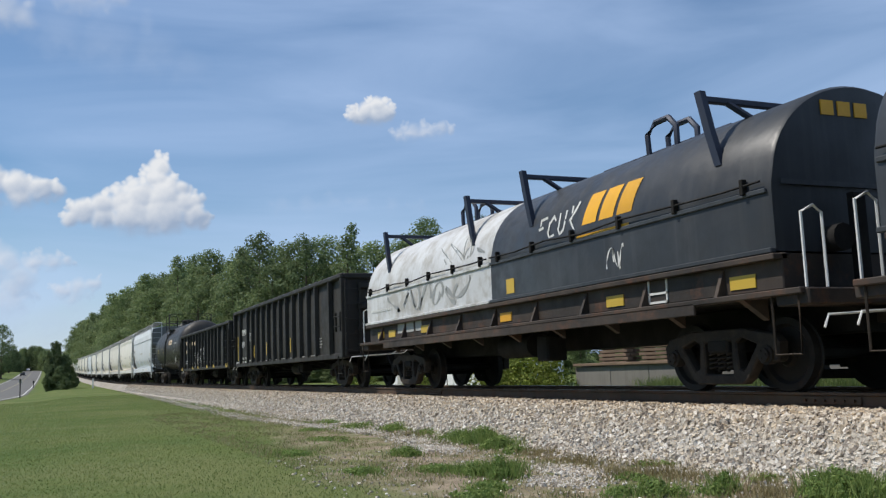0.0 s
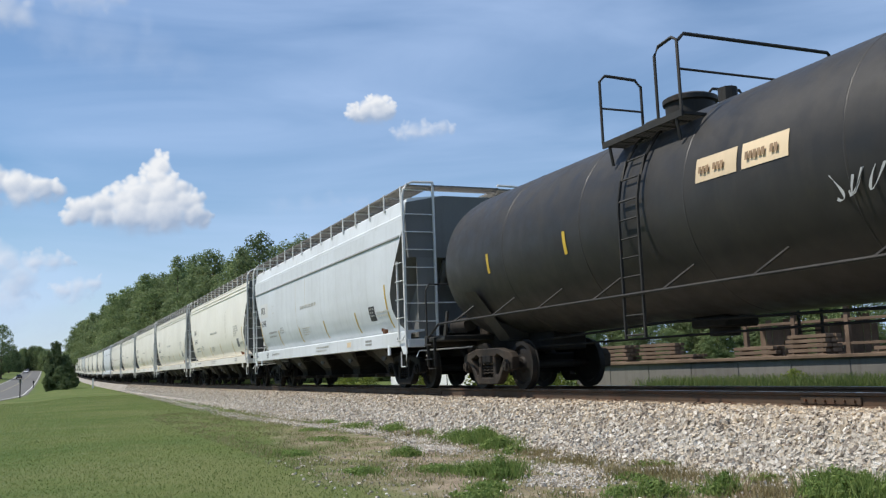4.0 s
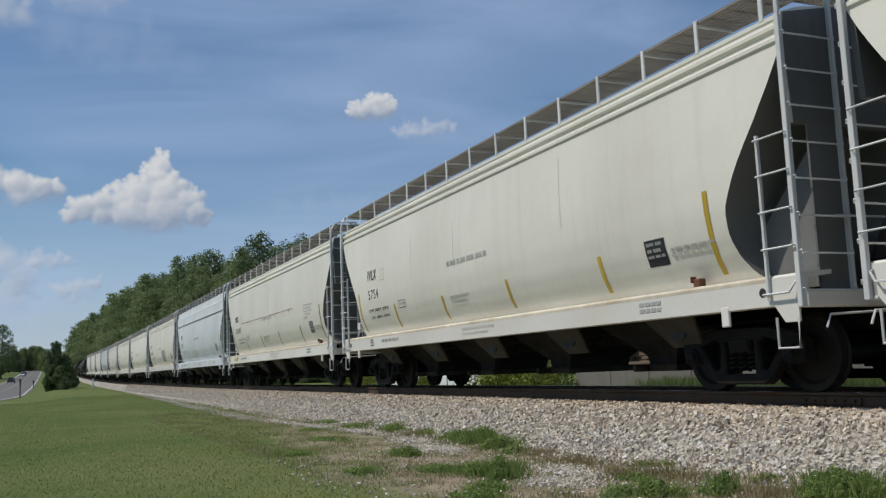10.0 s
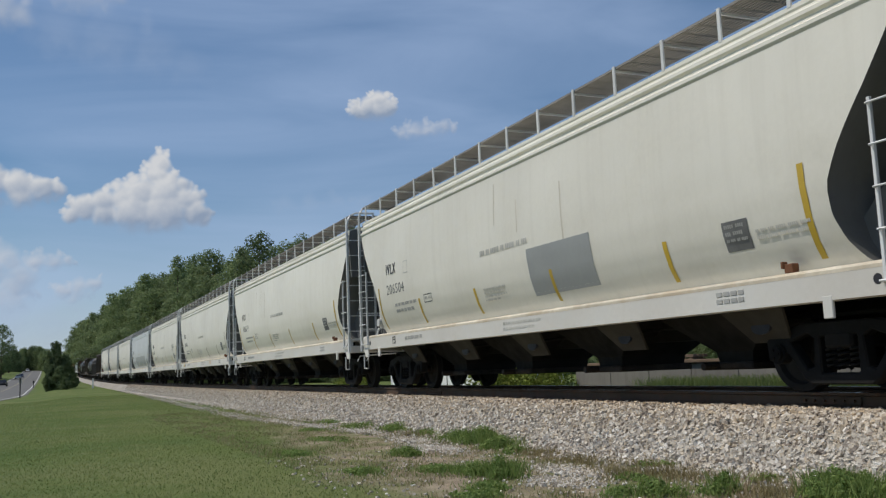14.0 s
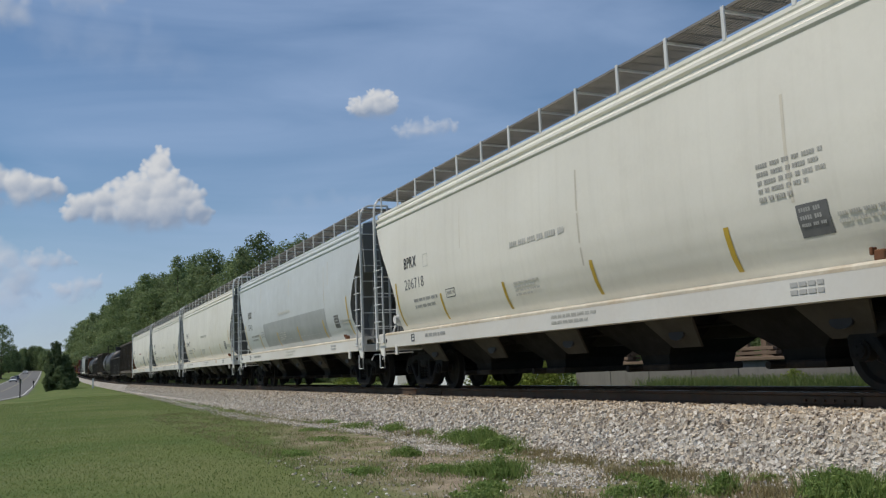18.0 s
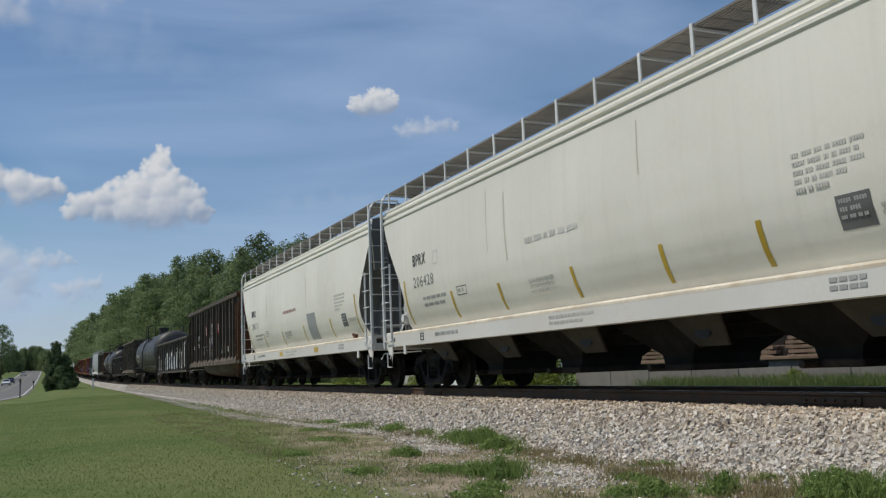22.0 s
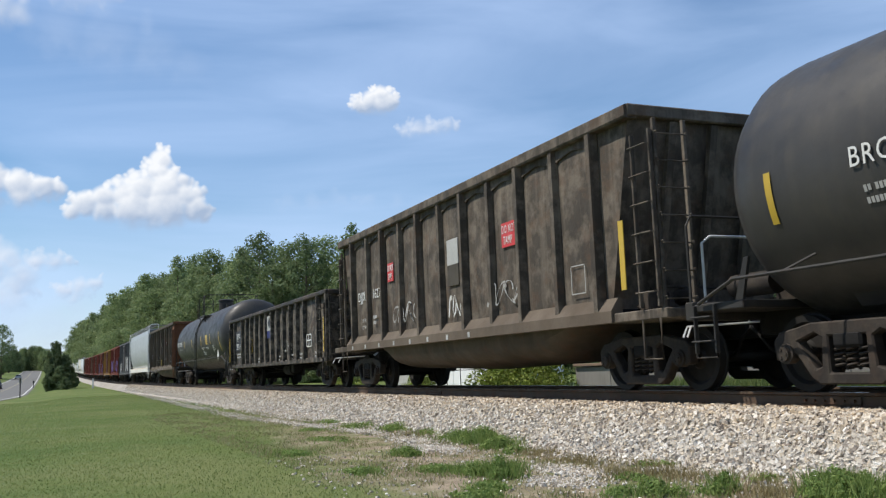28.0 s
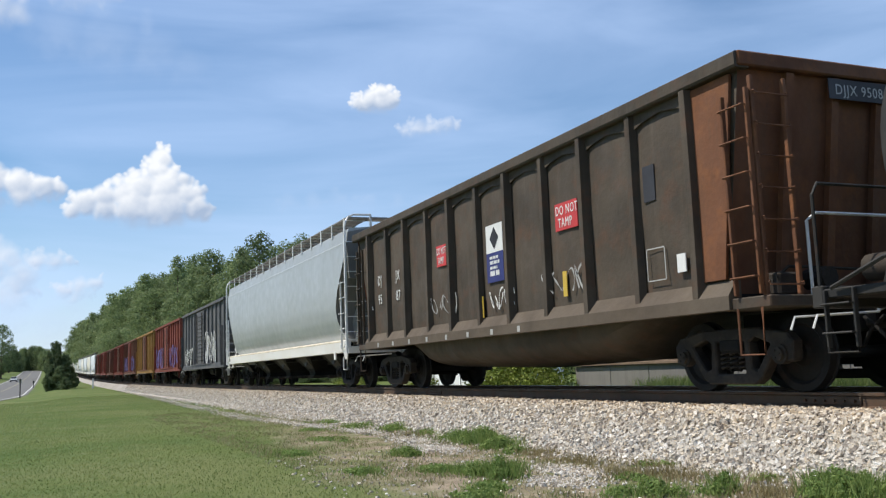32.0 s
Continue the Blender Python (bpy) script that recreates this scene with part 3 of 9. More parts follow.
def build_track():
    stone = stone_material()
    gravel = mat("ballast_bed", (0.36, 0.33, 0.29), 0.95, var=0.45, grain=26, dirt=(0.20, 0.16, 0.12), dirt_amount=0.4, bump=1.0)
    xs = spread([(-900, 30), (-300, 40), (-60, 30), (60, 6), (400, 1)])
    g = Geo()
    g.loft([[(x, TRACK_Y + a, track_z(x) + b) for a, b in BED] for x in xs], wrap=False)
    tagged(new("ballast_bed", g.mesh("ballast_bed", gravel, 50)), "pale crushed stone ballast under the railway track", "ballast", kind="structure")
    rng = np.random.default_rng(7)

    def shoulder(r, n):
        x = -5.0 - 95.0 * r.random(n) ** 2.1
        dy = r.uniform(-2.08, -0.85, n)
        dy = np.where(r.random(n) < 0.03, -2.0 - 0.5 * r.random(n) ** 1.8, dy)
        z = np.array([max(bed_z(d), ground_z(a, TRACK_Y + d) + 0.005 if d < -1.85 else -9) for a, d in zip(x, dy)])
        z = z + np.array([track_z(a) if d >= -1.85 else 0 for a, d in zip(x, dy)]) + r.uniform(-0.012, 0.022, n)
        return np.stack([x, TRACK_Y + dy, z], 1)
    v, f = stones(rng, 76000, shoulder, (0.015, 0.036))
    tagged(new("ballast_stones", np_mesh("ballast_stones", v, f, stone)), "loose crushed grey and tan ballast stones", "ballast", kind="stuff")

    # spilled stone: drifts (x, y, reach along, reach across, share) and a thin scatter over the strip
    drifts = [(-25.4, 6.05, 2.6, 0.22, 5), (-22.4, 6.25, 2.2, 0.2, 5), (-19.6, 6.45, 1.5, 0.24, 5), (-14.4, 5.9, 1.0, 0.28, 5), (-16.2, 6.3, 1.2, 0.25, 4), (-9.2, 5.3, 0.5, 0.3, 3), (-10.0, 5.95, 0.7, 0.25, 4),
              (-11.6, 6.85, 1.2, 0.18, 1), (-9.3, 6.95, 0.9, 0.12, 1), (-7.4, 6.9, 0.6, 0.15, 1), (-31.0, 5.8, 4.0, 0.3, 5), (-42.0, 5.9, 6.0, 0.35, 5), (-55.0, 6.1, 8.0, 0.35, 4), (-28.0, 6.7, 4.0, 0.2, 4), (-70.0, 6.6, 10.0, 0.3, 3)]
    share = np.array([d[4] for d in drifts], float)

    def scatter(r, n):
        k = r.choice(len(drifts), n, p=share / share.sum())
        d = np.array(drifts)[k]
        x = d[:, 0] + r.normal(0, 0.55, n) * d[:, 2]
        y = d[:, 1] + r.normal(0, 0.62, n) * d[:, 3]
        thin = r.random(n) < 0.10
        x = np.where(thin, -5.5 - 9.0 * r.random(n) ** 1.2, x)
        y = np.where(thin, TRACK_Y - 2.0 - r.random(n) ** 1.6 * (3.2 + 0.05 * (x + 30)), np.minimum(y, TRACK_Y - 1.9))
        z = np.array([ground_z(a, b) for a, b in zip(x, y)]) + 0.006
        return np.stack([x, y, z], 1)
    v, f = stones(rng, 15000, scatter, (0.008, 0.022))
    tagged(new("scattered_gravel", np_mesh("scattered_gravel", v, f, stone)), "scattered gravel in the bare dirt at the foot of the ballast", "gravel", kind="stuff")
    # ties: the near stretch one by one, the far stretch joined
    tie = Geo().box(-0.115, 0.115, -1.30, 1.30, -0.36, -0.185, 0.012).mesh("tie", M_TIE, 0)
    track = tagged(new("railway_track"), "single railway track with brown rails on creosoted timber ties", "track", kind="structure")
    x = 30.0
    while x > -115.0:
        o = part_at("tie", tie, track, x, TRACK_Y + 0.03 * math.sin(x * 7.7), track_z(x), 0.6 * math.sin(x * 3.1))
        x -= 0.53
    g = Geo()
    while x > -620:
        g.box(x - 0.115, x + 0.115, TRACK_Y - 1.3, TRACK_Y + 1.3, track_z(x) - 0.36, track_z(x) - 0.185)
        x -= 0.53
    part("far_ties", g, M_TIE, track, smooth=0)["kind"] = "stuff"
    prof = [(-0.07, -0.185), (0.07, -0.185), (0.07, -0.17), (0.012, -0.145), (0.012, -0.045), (0.036, -0.032), (0.036, -0.004), (0.028, 0.0), (-0.028, 0.0), (-0.036, -0.004), (-0.036, -0.032), (-0.012, -0.045), (-0.012, -0.145), (-0.07, -0.17)]
    for sgn in (-1, 1):
        yc = TRACK_Y + sgn * 0.7525
        g = Geo()
        g.loft([[(x, yc + a, track_z(x) + b - 0.001) for a, b in prof] for x in xs], cap=True)
        part("rail", g, M_RAIL, track, "rust-brown steel rail", smooth=0)
        g = Geo()
        g.loft([[(x, yc + a, track_z(x) + b) for a, b in ((-0.03, 0.0005), (0.03, 0.0005))] for x in xs], wrap=False)
        part("rail_head", g, M_RAILTOP, track, "polished rail head")
    plate = Geo().box(-0.1, 0.1, -0.18, 0.18, -0.187, -0.165, 0.005).box(-0.03, 0.0, 0.08, 0.11, -0.165, -0.14).box(0.0, 0.03, -0.11, -0.08, -0.165, -0.14).mesh("tie_plate", M_RAIL, 0)
    bar = Geo().box(-0.45, 0.45, -0.034, -0.014, -0.14, -0.05, 0.006).mesh("joint_bar", M_RAIL, 0)
    bolt = Geo()
    for k in range(6):
        bolt.cyl((-0.36 + k * 0.145, -0.06, -0.095), (-0.36 + k * 0.145, -0.03, -0.095), 0.018, 6)
    bolt = bolt.mesh("joint_bolts", M_RAIL, 0)
    x = 0.0 - 0.53 * 9
    for k in range(76):
        part_at("tie_plate", plate, track, 30.0 - 0.53 * (60 + k), TRACK_Y - 0.7525, track_z(30.0 - 0.53 * (60 + k)))
    for k in range(5):
        part_at("joint_bar", bar, track, -8.1 - k * 11.9, TRACK_Y - 0.7525, 0)
        part_at("joint_bolts", bolt, track, -8.1 - k * 11.9, TRACK_Y - 0.7525, 0)


# ---- plants ----
def leaf_material(name, a, b):
    m = bpy.data.materials.new(name)
    m.use_nodes = True
    nt = m.node_tree
    N, L = nt.nodes, nt.links.new
    p = N["Principled BSDF"]
    p.inputs["Roughness"].default_value = 0.7
    p.inputs["Specular IOR Level"].default_value = 0.25
    ge, oi = N.new("ShaderNodeNewGeometry"), N.new("ShaderNodeObjectInfo")
    mx = N.new("ShaderNodeMix")
    mx.data_type = 'RGBA'
    mx.inputs["A"].default_value, mx.inputs["B"].default_value = (*a, 1), (*b, 1)
    L(ge.outputs["Random Per Island"], mx.inputs["Factor"])
    hv = N.new("ShaderNodeHueSaturation")
    r = N.new("ShaderNodeMapRange")
    r.inputs["To Min"].default_value, r.inputs["To Max"].default_value = 0.8, 1.25
    L(oi.outputs["Random"], r.inputs["Value"])
    L(r.outputs["Result"], hv.inputs["Value"])
    L(mx.outputs["Result"], hv.inputs["Color"])
    L(hv.outputs[0], p.inputs["Base Color"])
    tr = N.new("ShaderNodeBsdfTranslucent")
    L(hv.outputs[0], tr.inputs["Color"])
    ms = N.new("ShaderNodeMixShader")
    ms.inputs[0].default_value = 0.42
    L(p.outputs[0], ms.inputs[1])
    L(tr.outputs[0], ms.inputs[2])
    L(ms.outputs[0], N["Material Output"].inputs["Surface"])
    return m


M_LEAF = leaf_material("leaves_mid_green", (0.125, 0.180, 0.072), (0.215, 0.262, 0.118))
M_LEAF_D = leaf_material("leaves_deep_green", (0.092, 0.142, 0.060), (0.170, 0.215, 0.098))
M_LEAF_Y = leaf_material("leaves_yellow_green", (0.11, 0.155, 0.025), (0.24, 0.27, 0.055))
M_BLADE = leaf_material("grass_blades", (0.105, 0.155, 0.040), (0.205, 0.230, 0.085))
M_WEED = leaf_material("weed_blades", (0.12, 0.205, 0.050), (0.25, 0.32, 0.10))


def leaf_cards(rng, clumps, per, size):
    """Leaves as small bent cards on and in the clumps (centre, radii)."""
    P, Nn = [], []
    for c, r in clumps:
        n = max(6, int(per * r[0] * r[2]))
        d = rng.normal(size=(n, 3))
        d /= np.linalg.norm(d, axis=1, keepdims=True)
        rad = rng.random((n, 1)) ** 0.35
        P.append(np.array(c) + d * rad * np.array(r))
        Nn.append(d)
    P, D = np.concatenate(P), np.concatenate(Nn)
    n = len(P)
    nrm = D + rng.normal(size=(n, 3)) * 0.42 + np.array([0, 0, 0.3])
    nrm /= np.linalg.norm(nrm, axis=1, keepdims=True)
    t = np.cross(nrm, rng.normal(size=(n, 3)))
    t /= np.linalg.norm(t, axis=1, keepdims=True)
    b = np.cross(nrm, t)
    s = rng.uniform(size[0], size[1], (n, 1))
    q = [P - t * s, P - b * s * 0.6 + nrm * s * 0.15, P + t * s, P + b * s * 0.6 + nrm * s * 0.15]
    v = np.stack(q, 1).reshape(-1, 3)
    return v, np.arange(n * 4).reshape(-1, 4)


def tree_master(seed, height, width, material, conical=0.0, low=0.12, leaf=None, per=None):
    """A tree of its own at the world's origin: tapered trunk with limbs, and a crown of leaf clumps."""
    rng = np.random.default_rng(seed)
    g = Geo()
    lean = rng.uniform(-0.04, 0.04, 2) * height
    g.loft([[(lean[0] * t + 0.022 * height * (1.1 - t) * math.cos(a) * (1.6 if t == 0 else 1), lean[1] * t + 0.022 * height * (1.1 - t) * math.sin(a) * (1.6 if t == 0 else 1), height * 0.85 * t - 0.2)
             for a in (k * math.pi / 4 for k in range(8))] for t in (0, 0.06, 0.3, 0.6, 1)], cap=True)
    clumps = []
    for k in range(52):
        t = low + (1 - low) * (k + 0.5) / 52
        if conical:
            w = width * 0.5 * (1.05 - t) ** 0.8
        else:
            w = width * 0.5 * math.sin(math.pi * min(1, 0.12 + t * 0.86)) ** 0.6
        a = k * 2.399 + rng.uniform(-0.4, 0.4)
        rr = w * rng.uniform(0.25, 0.92)
        c = (lean[0] * t + rr * math.cos(a), lean[1] * t + rr * math.sin(a), height * t * 0.94)
        s = width * rng.uniform(0.11, 0.20) * (0.75 if conical else 1) * (1.15 - 0.45 * t)
        clumps.append((c, (s, s, s * rng.uniform(0.6, 0.9))))
        if k % 3 == 0 and t < 0.9:
            g.cyl((lean[0] * t, lean[1] * t, max(0.3, c[2] - rr * 0.5)), c, 0.007 * height * (1.1 - t), 5, 0.002 * height)
    v, f = leaf_cards(rng, clumps, per or (170 if height > 6 else 320), leaf or ((0.10, 0.19) if height > 6 else (0.05, 0.11)))
    top = tagged(new("tree"), "leafy deciduous tree", "tree")
    part("trunk", g, M_BARK, top)
    part("crown", np_mesh("crown", v, f, material), None, top)
    return top


def build_woods():
    rng = random.Random(11)
    kinds = [tree_master(1, 15, 8.5, M_LEAF), tree_master(2, 16, 7.5, M_LEAF_D), tree_master(3, 14, 9.5, M_LEAF), tree_master(4, 17, 6.0, M_LEAF_D, 0.8),
             tree_master(5, 12, 9.0, M_LEAF), tree_master(6, 16, 8.0, M_LEAF, 0.3)]
    label = ("tall leafy broadleaf tree in the wood behind the track", "dark green broadleaf tree in the wood behind the track", "broad full-crowned tree in the wood behind the track",
             "dark narrow pointed tree rising above the wood", "lower mid-green tree at the edge of the wood", "upright mid-green tree in the wood behind the track")
    spots = []
    # edge of the wood: comes to the line in the distance, falls back near by
    edge = [(-420, 7.5), (-330, 8.0), (-260, 8.5), (-205, 10.0), (-160, 12.0), (-128, 15.0), (-112, 20.0), (-104, 27.0), (-98, 34.0), (-92, 44.0), (-86, 56.0), (-80, 70.0), (-74, 86.0), (-64, 104.0), (-48, 122.0), (-20, 140.0), (20, 150.0)]
    for (x0, y0), (x1, y1) in zip(edge, edge[1:]):
        d = math.hypot(x1 - x0, y1 - y0)
        n = max(2, int(d / 5.6))
        for i in range(n):
            t = (i + rng.uniform(0.2, 0.8)) / n
            for row in range(3 if i % 2 else 2):
                nx, ny = -(y1 - y0) / d, (x1 - x0) / d
                off = 3.5 + row * 5.5 + rng.uniform(-1.5, 1.5)
                spots.append((x0 + (x1 - x0) * t + nx * off, y0 + (y1 - y0) * t + ny * off + 1.5, row))
    for x, y, row in spots:
        k = rng.choice((0, 1, 2, 2, 5, 5, 4) if row == 0 else (0, 1, 1, 5, 2, 2, 3 if x < -115 else 0))
        if x > -104:
            k = rng.choice((0, 2, 4, 2))
        s = rng.uniform(0.94, 1.08) * (1.06 if row == 0 else 1.18) * (1.19 if x < -135 else (1.06 if x < -104 else 0.80))
        m = pose(x, y, ground_z(x, y) - 0.1, 0, 0, rng.uniform(0, 360)) @ Matrix.Diagonal((s * rng.uniform(0.95, 1.15), s, s * rng.uniform(0.92, 1.06), 1))
        t = copy_thing(kinds[k], m)
        t.matrix_basis = m
        tagged(t, label[k], "tree", "trees of the wood behind the track")
    # low edge growth closes the foot of the wood
    for i in range(46):
        t = i / 45 * (len(edge) - 1)
        a = min(int(t), len(edge) - 2)
        x = edge[a][0] + (edge[a + 1][0] - edge[a][0]) * (t - a)
        y = edge[a][1] + (edge[a + 1][1] - edge[a][1]) * (t - a) + 3.0
        s = rng.uniform(0.32, 0.5)
        m = pose(x, y, ground_z(x, y) - 0.6, 0, 0, rng.uniform(0, 360)) @ Matrix.Diagonal((s * 1.5, s * 1.5, s, 1))
        t2 = copy_thing(kinds[rng.choice((2, 4, 0))], m)
        t2.matrix_basis = m
        tagged(t2, "bushy young tree filling the edge of the wood", "tree", "undergrowth at the edge of the wood")
    # beyond the road, and far trees where road and line meet the sky
    far = tree_master(31, 13, 15.0, M_LEAF, 0, 0.03)
    for i in range(30):
        y = -38 + i * 1.75 + rng.uniform(-1, 1)
        x = -470 - rng.uniform(0, 40)
        z1 = max(9.5, 17.3 - 0.055 * (y * 430.0 / -x + 6.0) ** 2)
        h = max(5.0, z1 * (-x) / 430.0 - ground_z(x, y))
        if -11.5 < y < -2.0 and x > -505:
            x -= 40
        s = h / 13.0
        m = pose(x, y, ground_z(x, y) - 0.3, 0, 0, rng.uniform(0, 360)) @ Matrix.Diagonal((0.62, 0.62, s, 1))
        t2 = copy_thing(far, m)
        t2.matrix_basis = m
        tagged(t2, "distant full-crowned tree where the road meets the sky", "tree", "distant trees along the road")
    for c in far.children:
        bpy.data.objects.remove(c)
    bpy.data.objects.remove(far)
    for x, y, s in ((-330, -13.8, 1.16), (-336, -17.5, 1.2), (-345, -21.0, 1.15), (-352, -25.0, 1.2), (-310, -17.5, 0.8), (-420, -16.5, 0.9), (-450, -15.5, 0.85), (-480, -14.0, 0.8)):
        m = pose(x, y, ground_z(x, y) - 0.2, 0, 0, rng.uniform(0, 360)) @ Matrix.Diagonal((s, s, s, 1))
        t2 = copy_thing(kinds[1], m)
        t2.matrix_basis = m
        tagged(t2, "dark tree on the far side of the road", "tree", "trees beyond the road")
    for k in kinds:
        for c in k.children:
            bpy.data.objects.remove(c)
        bpy.data.objects.remove(k)
    # shrubs between lawn and line
    shrub = tree_master(21, 5.6, 4.6, M_LEAF_D, 0, 0.01, (0.08, 0.16), 620)
    for j, (x, y, s, w) in enumerate(((-124, 0.95, 1.12, 0.55), (-127, 2.0, 0.85, 0.62), (-126, 0.6, 0.90, 0.6), (-121, 1.5, 0.55, 0.8), (-122, 0.5, 0.60, 0.7), (-118, 1.9, 0.30, 1.0), (-133, 3.2, 0.42, 0.8))):
        m = pose(x, y, ground_z(x, y) - 0.1, 0, 0, j * 77) @ Matrix.Diagonal((s * w, s * w, s, 1))
        t2 = copy_thing(shrub, m)
        t2.matrix_basis = m
        tagged(t2, "dense dark green roadside shrub at the end of the lawn", "shrub", "shrubs at the end of the lawn")
    for c in shrub.children:
        bpy.data.objects.remove(c)
    bpy.data.objects.remove(shrub)
    bush = tree_master(22, 1.9, 2.4, M_LEAF_Y, 0, 0.02)
    rr = random.Random(5)
    for j, (x, y, s) in enumerate(((-46.8, 23.0, 1.25), (-45.6, 23.4, 1.4), (-44.2, 23.6, 1.35), (-43.0, 23.8, 1.25), (-41.8, 23.9, 1.05), (-46.6, 24.2, 1.2), (-41.0, 23.6, 0.6), (-52.5, 21.0, 0.7), (-51.0, 20.6, 0.75), (-54.5, 21.4, 0.75), (-27.5, 26.4, 0.55), (-54, 18, 0.7), (-60, 18.5, 0.8))):
        m = pose(x, y, ground_z(x, y) - 0.05, 0, 0, j * 50) @ Matrix.Diagonal((s, s, s * 0.85, 1))
        t2 = copy_thing(bush, m)
        t2.matrix_basis = m
        tagged(t2, "bright yellow-green bush behind the railway track", "shrub", "bushes behind the track")
    for c in bush.children:
        bpy.data.objects.remove(c)
    bpy.data.objects.remove(bush)


def blades(rng, n, place, hgt, wid, scale=1.0):
    """Bent grass blades; the heights are drawn between hgt and, where given, scaled blade by blade."""
    P = place(rng, n)
    n = len(P)
    a = rng.uniform(0, 6.28, n)
    d = np.stack([np.cos(a), np.sin(a), np.zeros(n)], 1)
    h = rng.uniform(hgt[0], hgt[1], (n, 1)) * scale
    tip = np.concatenate([rng.normal(0, 0.35, (n, 2)), np.ones((n, 1))], 1) * h
    w = d * wid
    v = np.stack([P - w, P + w, P + tip * 0.55 + w * 0.7, P + tip], 1).reshape(-1, 3)
    f = np.arange(n * 4).reshape(-1, 4)
    return v, f


def build_grass():
    rng = np.random.default_rng(3)

    def lawn(r, n):
        x = -6.0 - 64.0 * r.random(n) ** 1.7
        y = r.uniform(-7.0, 6.0, n)
        k = y + 0.15 * x < 1.75 + r.normal(0, 0.35, n)
        x, y = x[k], y[k]
        z = np.array([ground_z(a, b) for a, b in zip(x, y)])
        return np.stack([x, y, z], 1)
    v, f = blades(rng, 170000, lawn, (0.010, 0.030), 0.006)
    tagged(new("lawn_grass", np_mesh("lawn_grass", v, f, M_BLADE)), "short mown lawn grass", "grass", kind="stuff")
    # tufts and weeds in the bare strip
    # (x, y, spread, height, blades)
    # (x, y, reach, height, leaves)
    tufts = [(-14.8, 7.0, 0.62, 0.28, 2600), (-15.7, 6.95, 0.5, 0.20, 1100), (-13.6, 6.8, 0.5, 0.22, 1300), (-12.8, 6.6, 0.4, 0.10, 500), (-10.05, 5.0, 0.36, 0.26, 1500), (-10.5, 4.85, 0.32, 0.18, 800), (-13.5, 5.1, 0.30, 0.17, 900),
             (-19.1, 7.1, 0.7, 0.20, 1400), (-21.2, 7.0, 0.8, 0.15, 900), (-17.4, 7.1, 0.6, 0.15, 800), (-7.66, 5.5, 0.34, 0.18, 600), (-7.85, 5.2, 0.3, 0.12, 350), (-7.5, 6.2, 0.18, 0.22, 600), (-7.3, 5.9, 0.2, 0.14, 300),
             (-6.6, 6.75, 0.36, 0.26, 1900), (-6.3, 6.5, 0.4, 0.26, 1300), (-6.66, 7.1, 0.28, 0.20, 900), (-6.1, 6.9, 0.4, 0.26, 1300), (-9.7, 7.0, 0.5, 0.08, 400), (-7.7, 7.0, 0.3, 0.10, 300), (-11.1, 4.66, 0.5, 0.10, 900), (-11.65, 3.8, 0.5, 0.08, 800),
             (-15.1, 3.8, 0.6, 0.07, 800), (-21.2, 5.8, 0.7, 0.06, 500), (-8.6, 4.0, 0.4, 0.09, 700), (-9.2, 4.4, 0.4, 0.09, 600), (-24.0, 6.9, 0.9, 0.10, 700), (-17.8, 5.1, 0.8, 0.06, 700), (-8.9, 6.1, 0.35, 0.07, 400)]
    V, F, n0 = [], [], 0
    for x, y, s, h, k in tufts:
        clumps = []
        for _ in range(9):
            a, q = rng.uniform(0, 6.28), s * rng.uniform(0.0, 0.9)
            cx, cy, ch = x + q * math.cos(a), y + q * 0.7 * math.sin(a), h * rng.uniform(0.35, 0.62) * (1.1 - 0.5 * q / s)
            clumps.append(((cx, cy, ground_z(cx, cy) + ch * 0.75), (s * rng.uniform(0.22, 0.4), s * rng.uniform(0.2, 0.34), ch)))
        v, f = leaf_cards(rng, clumps, k / sum(r[0] * r[2] for _, r in clumps), (0.012, 0.030))
        V.append(v), F.append(f + n0)
        n0 += len(v)
        rr = np.random.default_rng(int(-x * 100))
        v, f = blades(rr, 0, lambda r, n, x=x, y=y, s=s, k=k: np.array([(a, b, ground_z(a, b)) for a, b in zip(x + r.normal(0, s * 0.5, k // 3), y + r.normal(0, s * 0.36, k // 3))]), (h * 0.4, h * 1.15), 0.006)
        V.append(v), F.append(f + n0)
        n0 += len(v)
    tagged(new("weed_tufts", np_mesh("weed_tufts", np.concatenate(V), np.concatenate(F), M_WEED)), "ragged green weeds and grass tufts in the dirt strip", "weeds", kind="stuff")

    # dry and half-green low growth over the whole dirt strip, in drifts
    def sparse(r, n):
        x = -5.6 - 30.0 * r.random(n) ** 1.5
        y = 7.35 - 4.2 * r.random(n) ** 1.1
        k = np.array([noise.fractal(Vector((a * 0.8, b * 1.3, 4.0)), 0.9, 2.0, 3) for a, b in zip(x, y)]) + r.normal(0, 0.18, n) > -0.06
        x, y = x[k], y[k]
        return np.stack([x, y, np.array([ground_z(a, b) for a, b in zip(x, y)])], 1)
    v, f = blades(rng, 40000, sparse, (0.015, 0.06), 0.006)
    tagged(new("dry_growth", np_mesh("dry_growth", v, f, leaf_material("dry_blades", (0.24, 0.21, 0.115), (0.40, 0.35, 0.21)))), "low dry brown grass in the dirt strip", "grass", kind="stuff")

    def green(r, n):
        p = sparse(r, n)
        k = np.array([noise.fractal(Vector((a * 0.6, b * 1.1, 9.0)), 0.9, 2.0, 3) for a, b in zip(p[:, 0], p[:, 1])]) + 0.10 * (5.3 - p[:, 1]) > 0.02
        return p[k]
    v, f = blades(rng, 24000, green, (0.015, 0.055), 0.007)
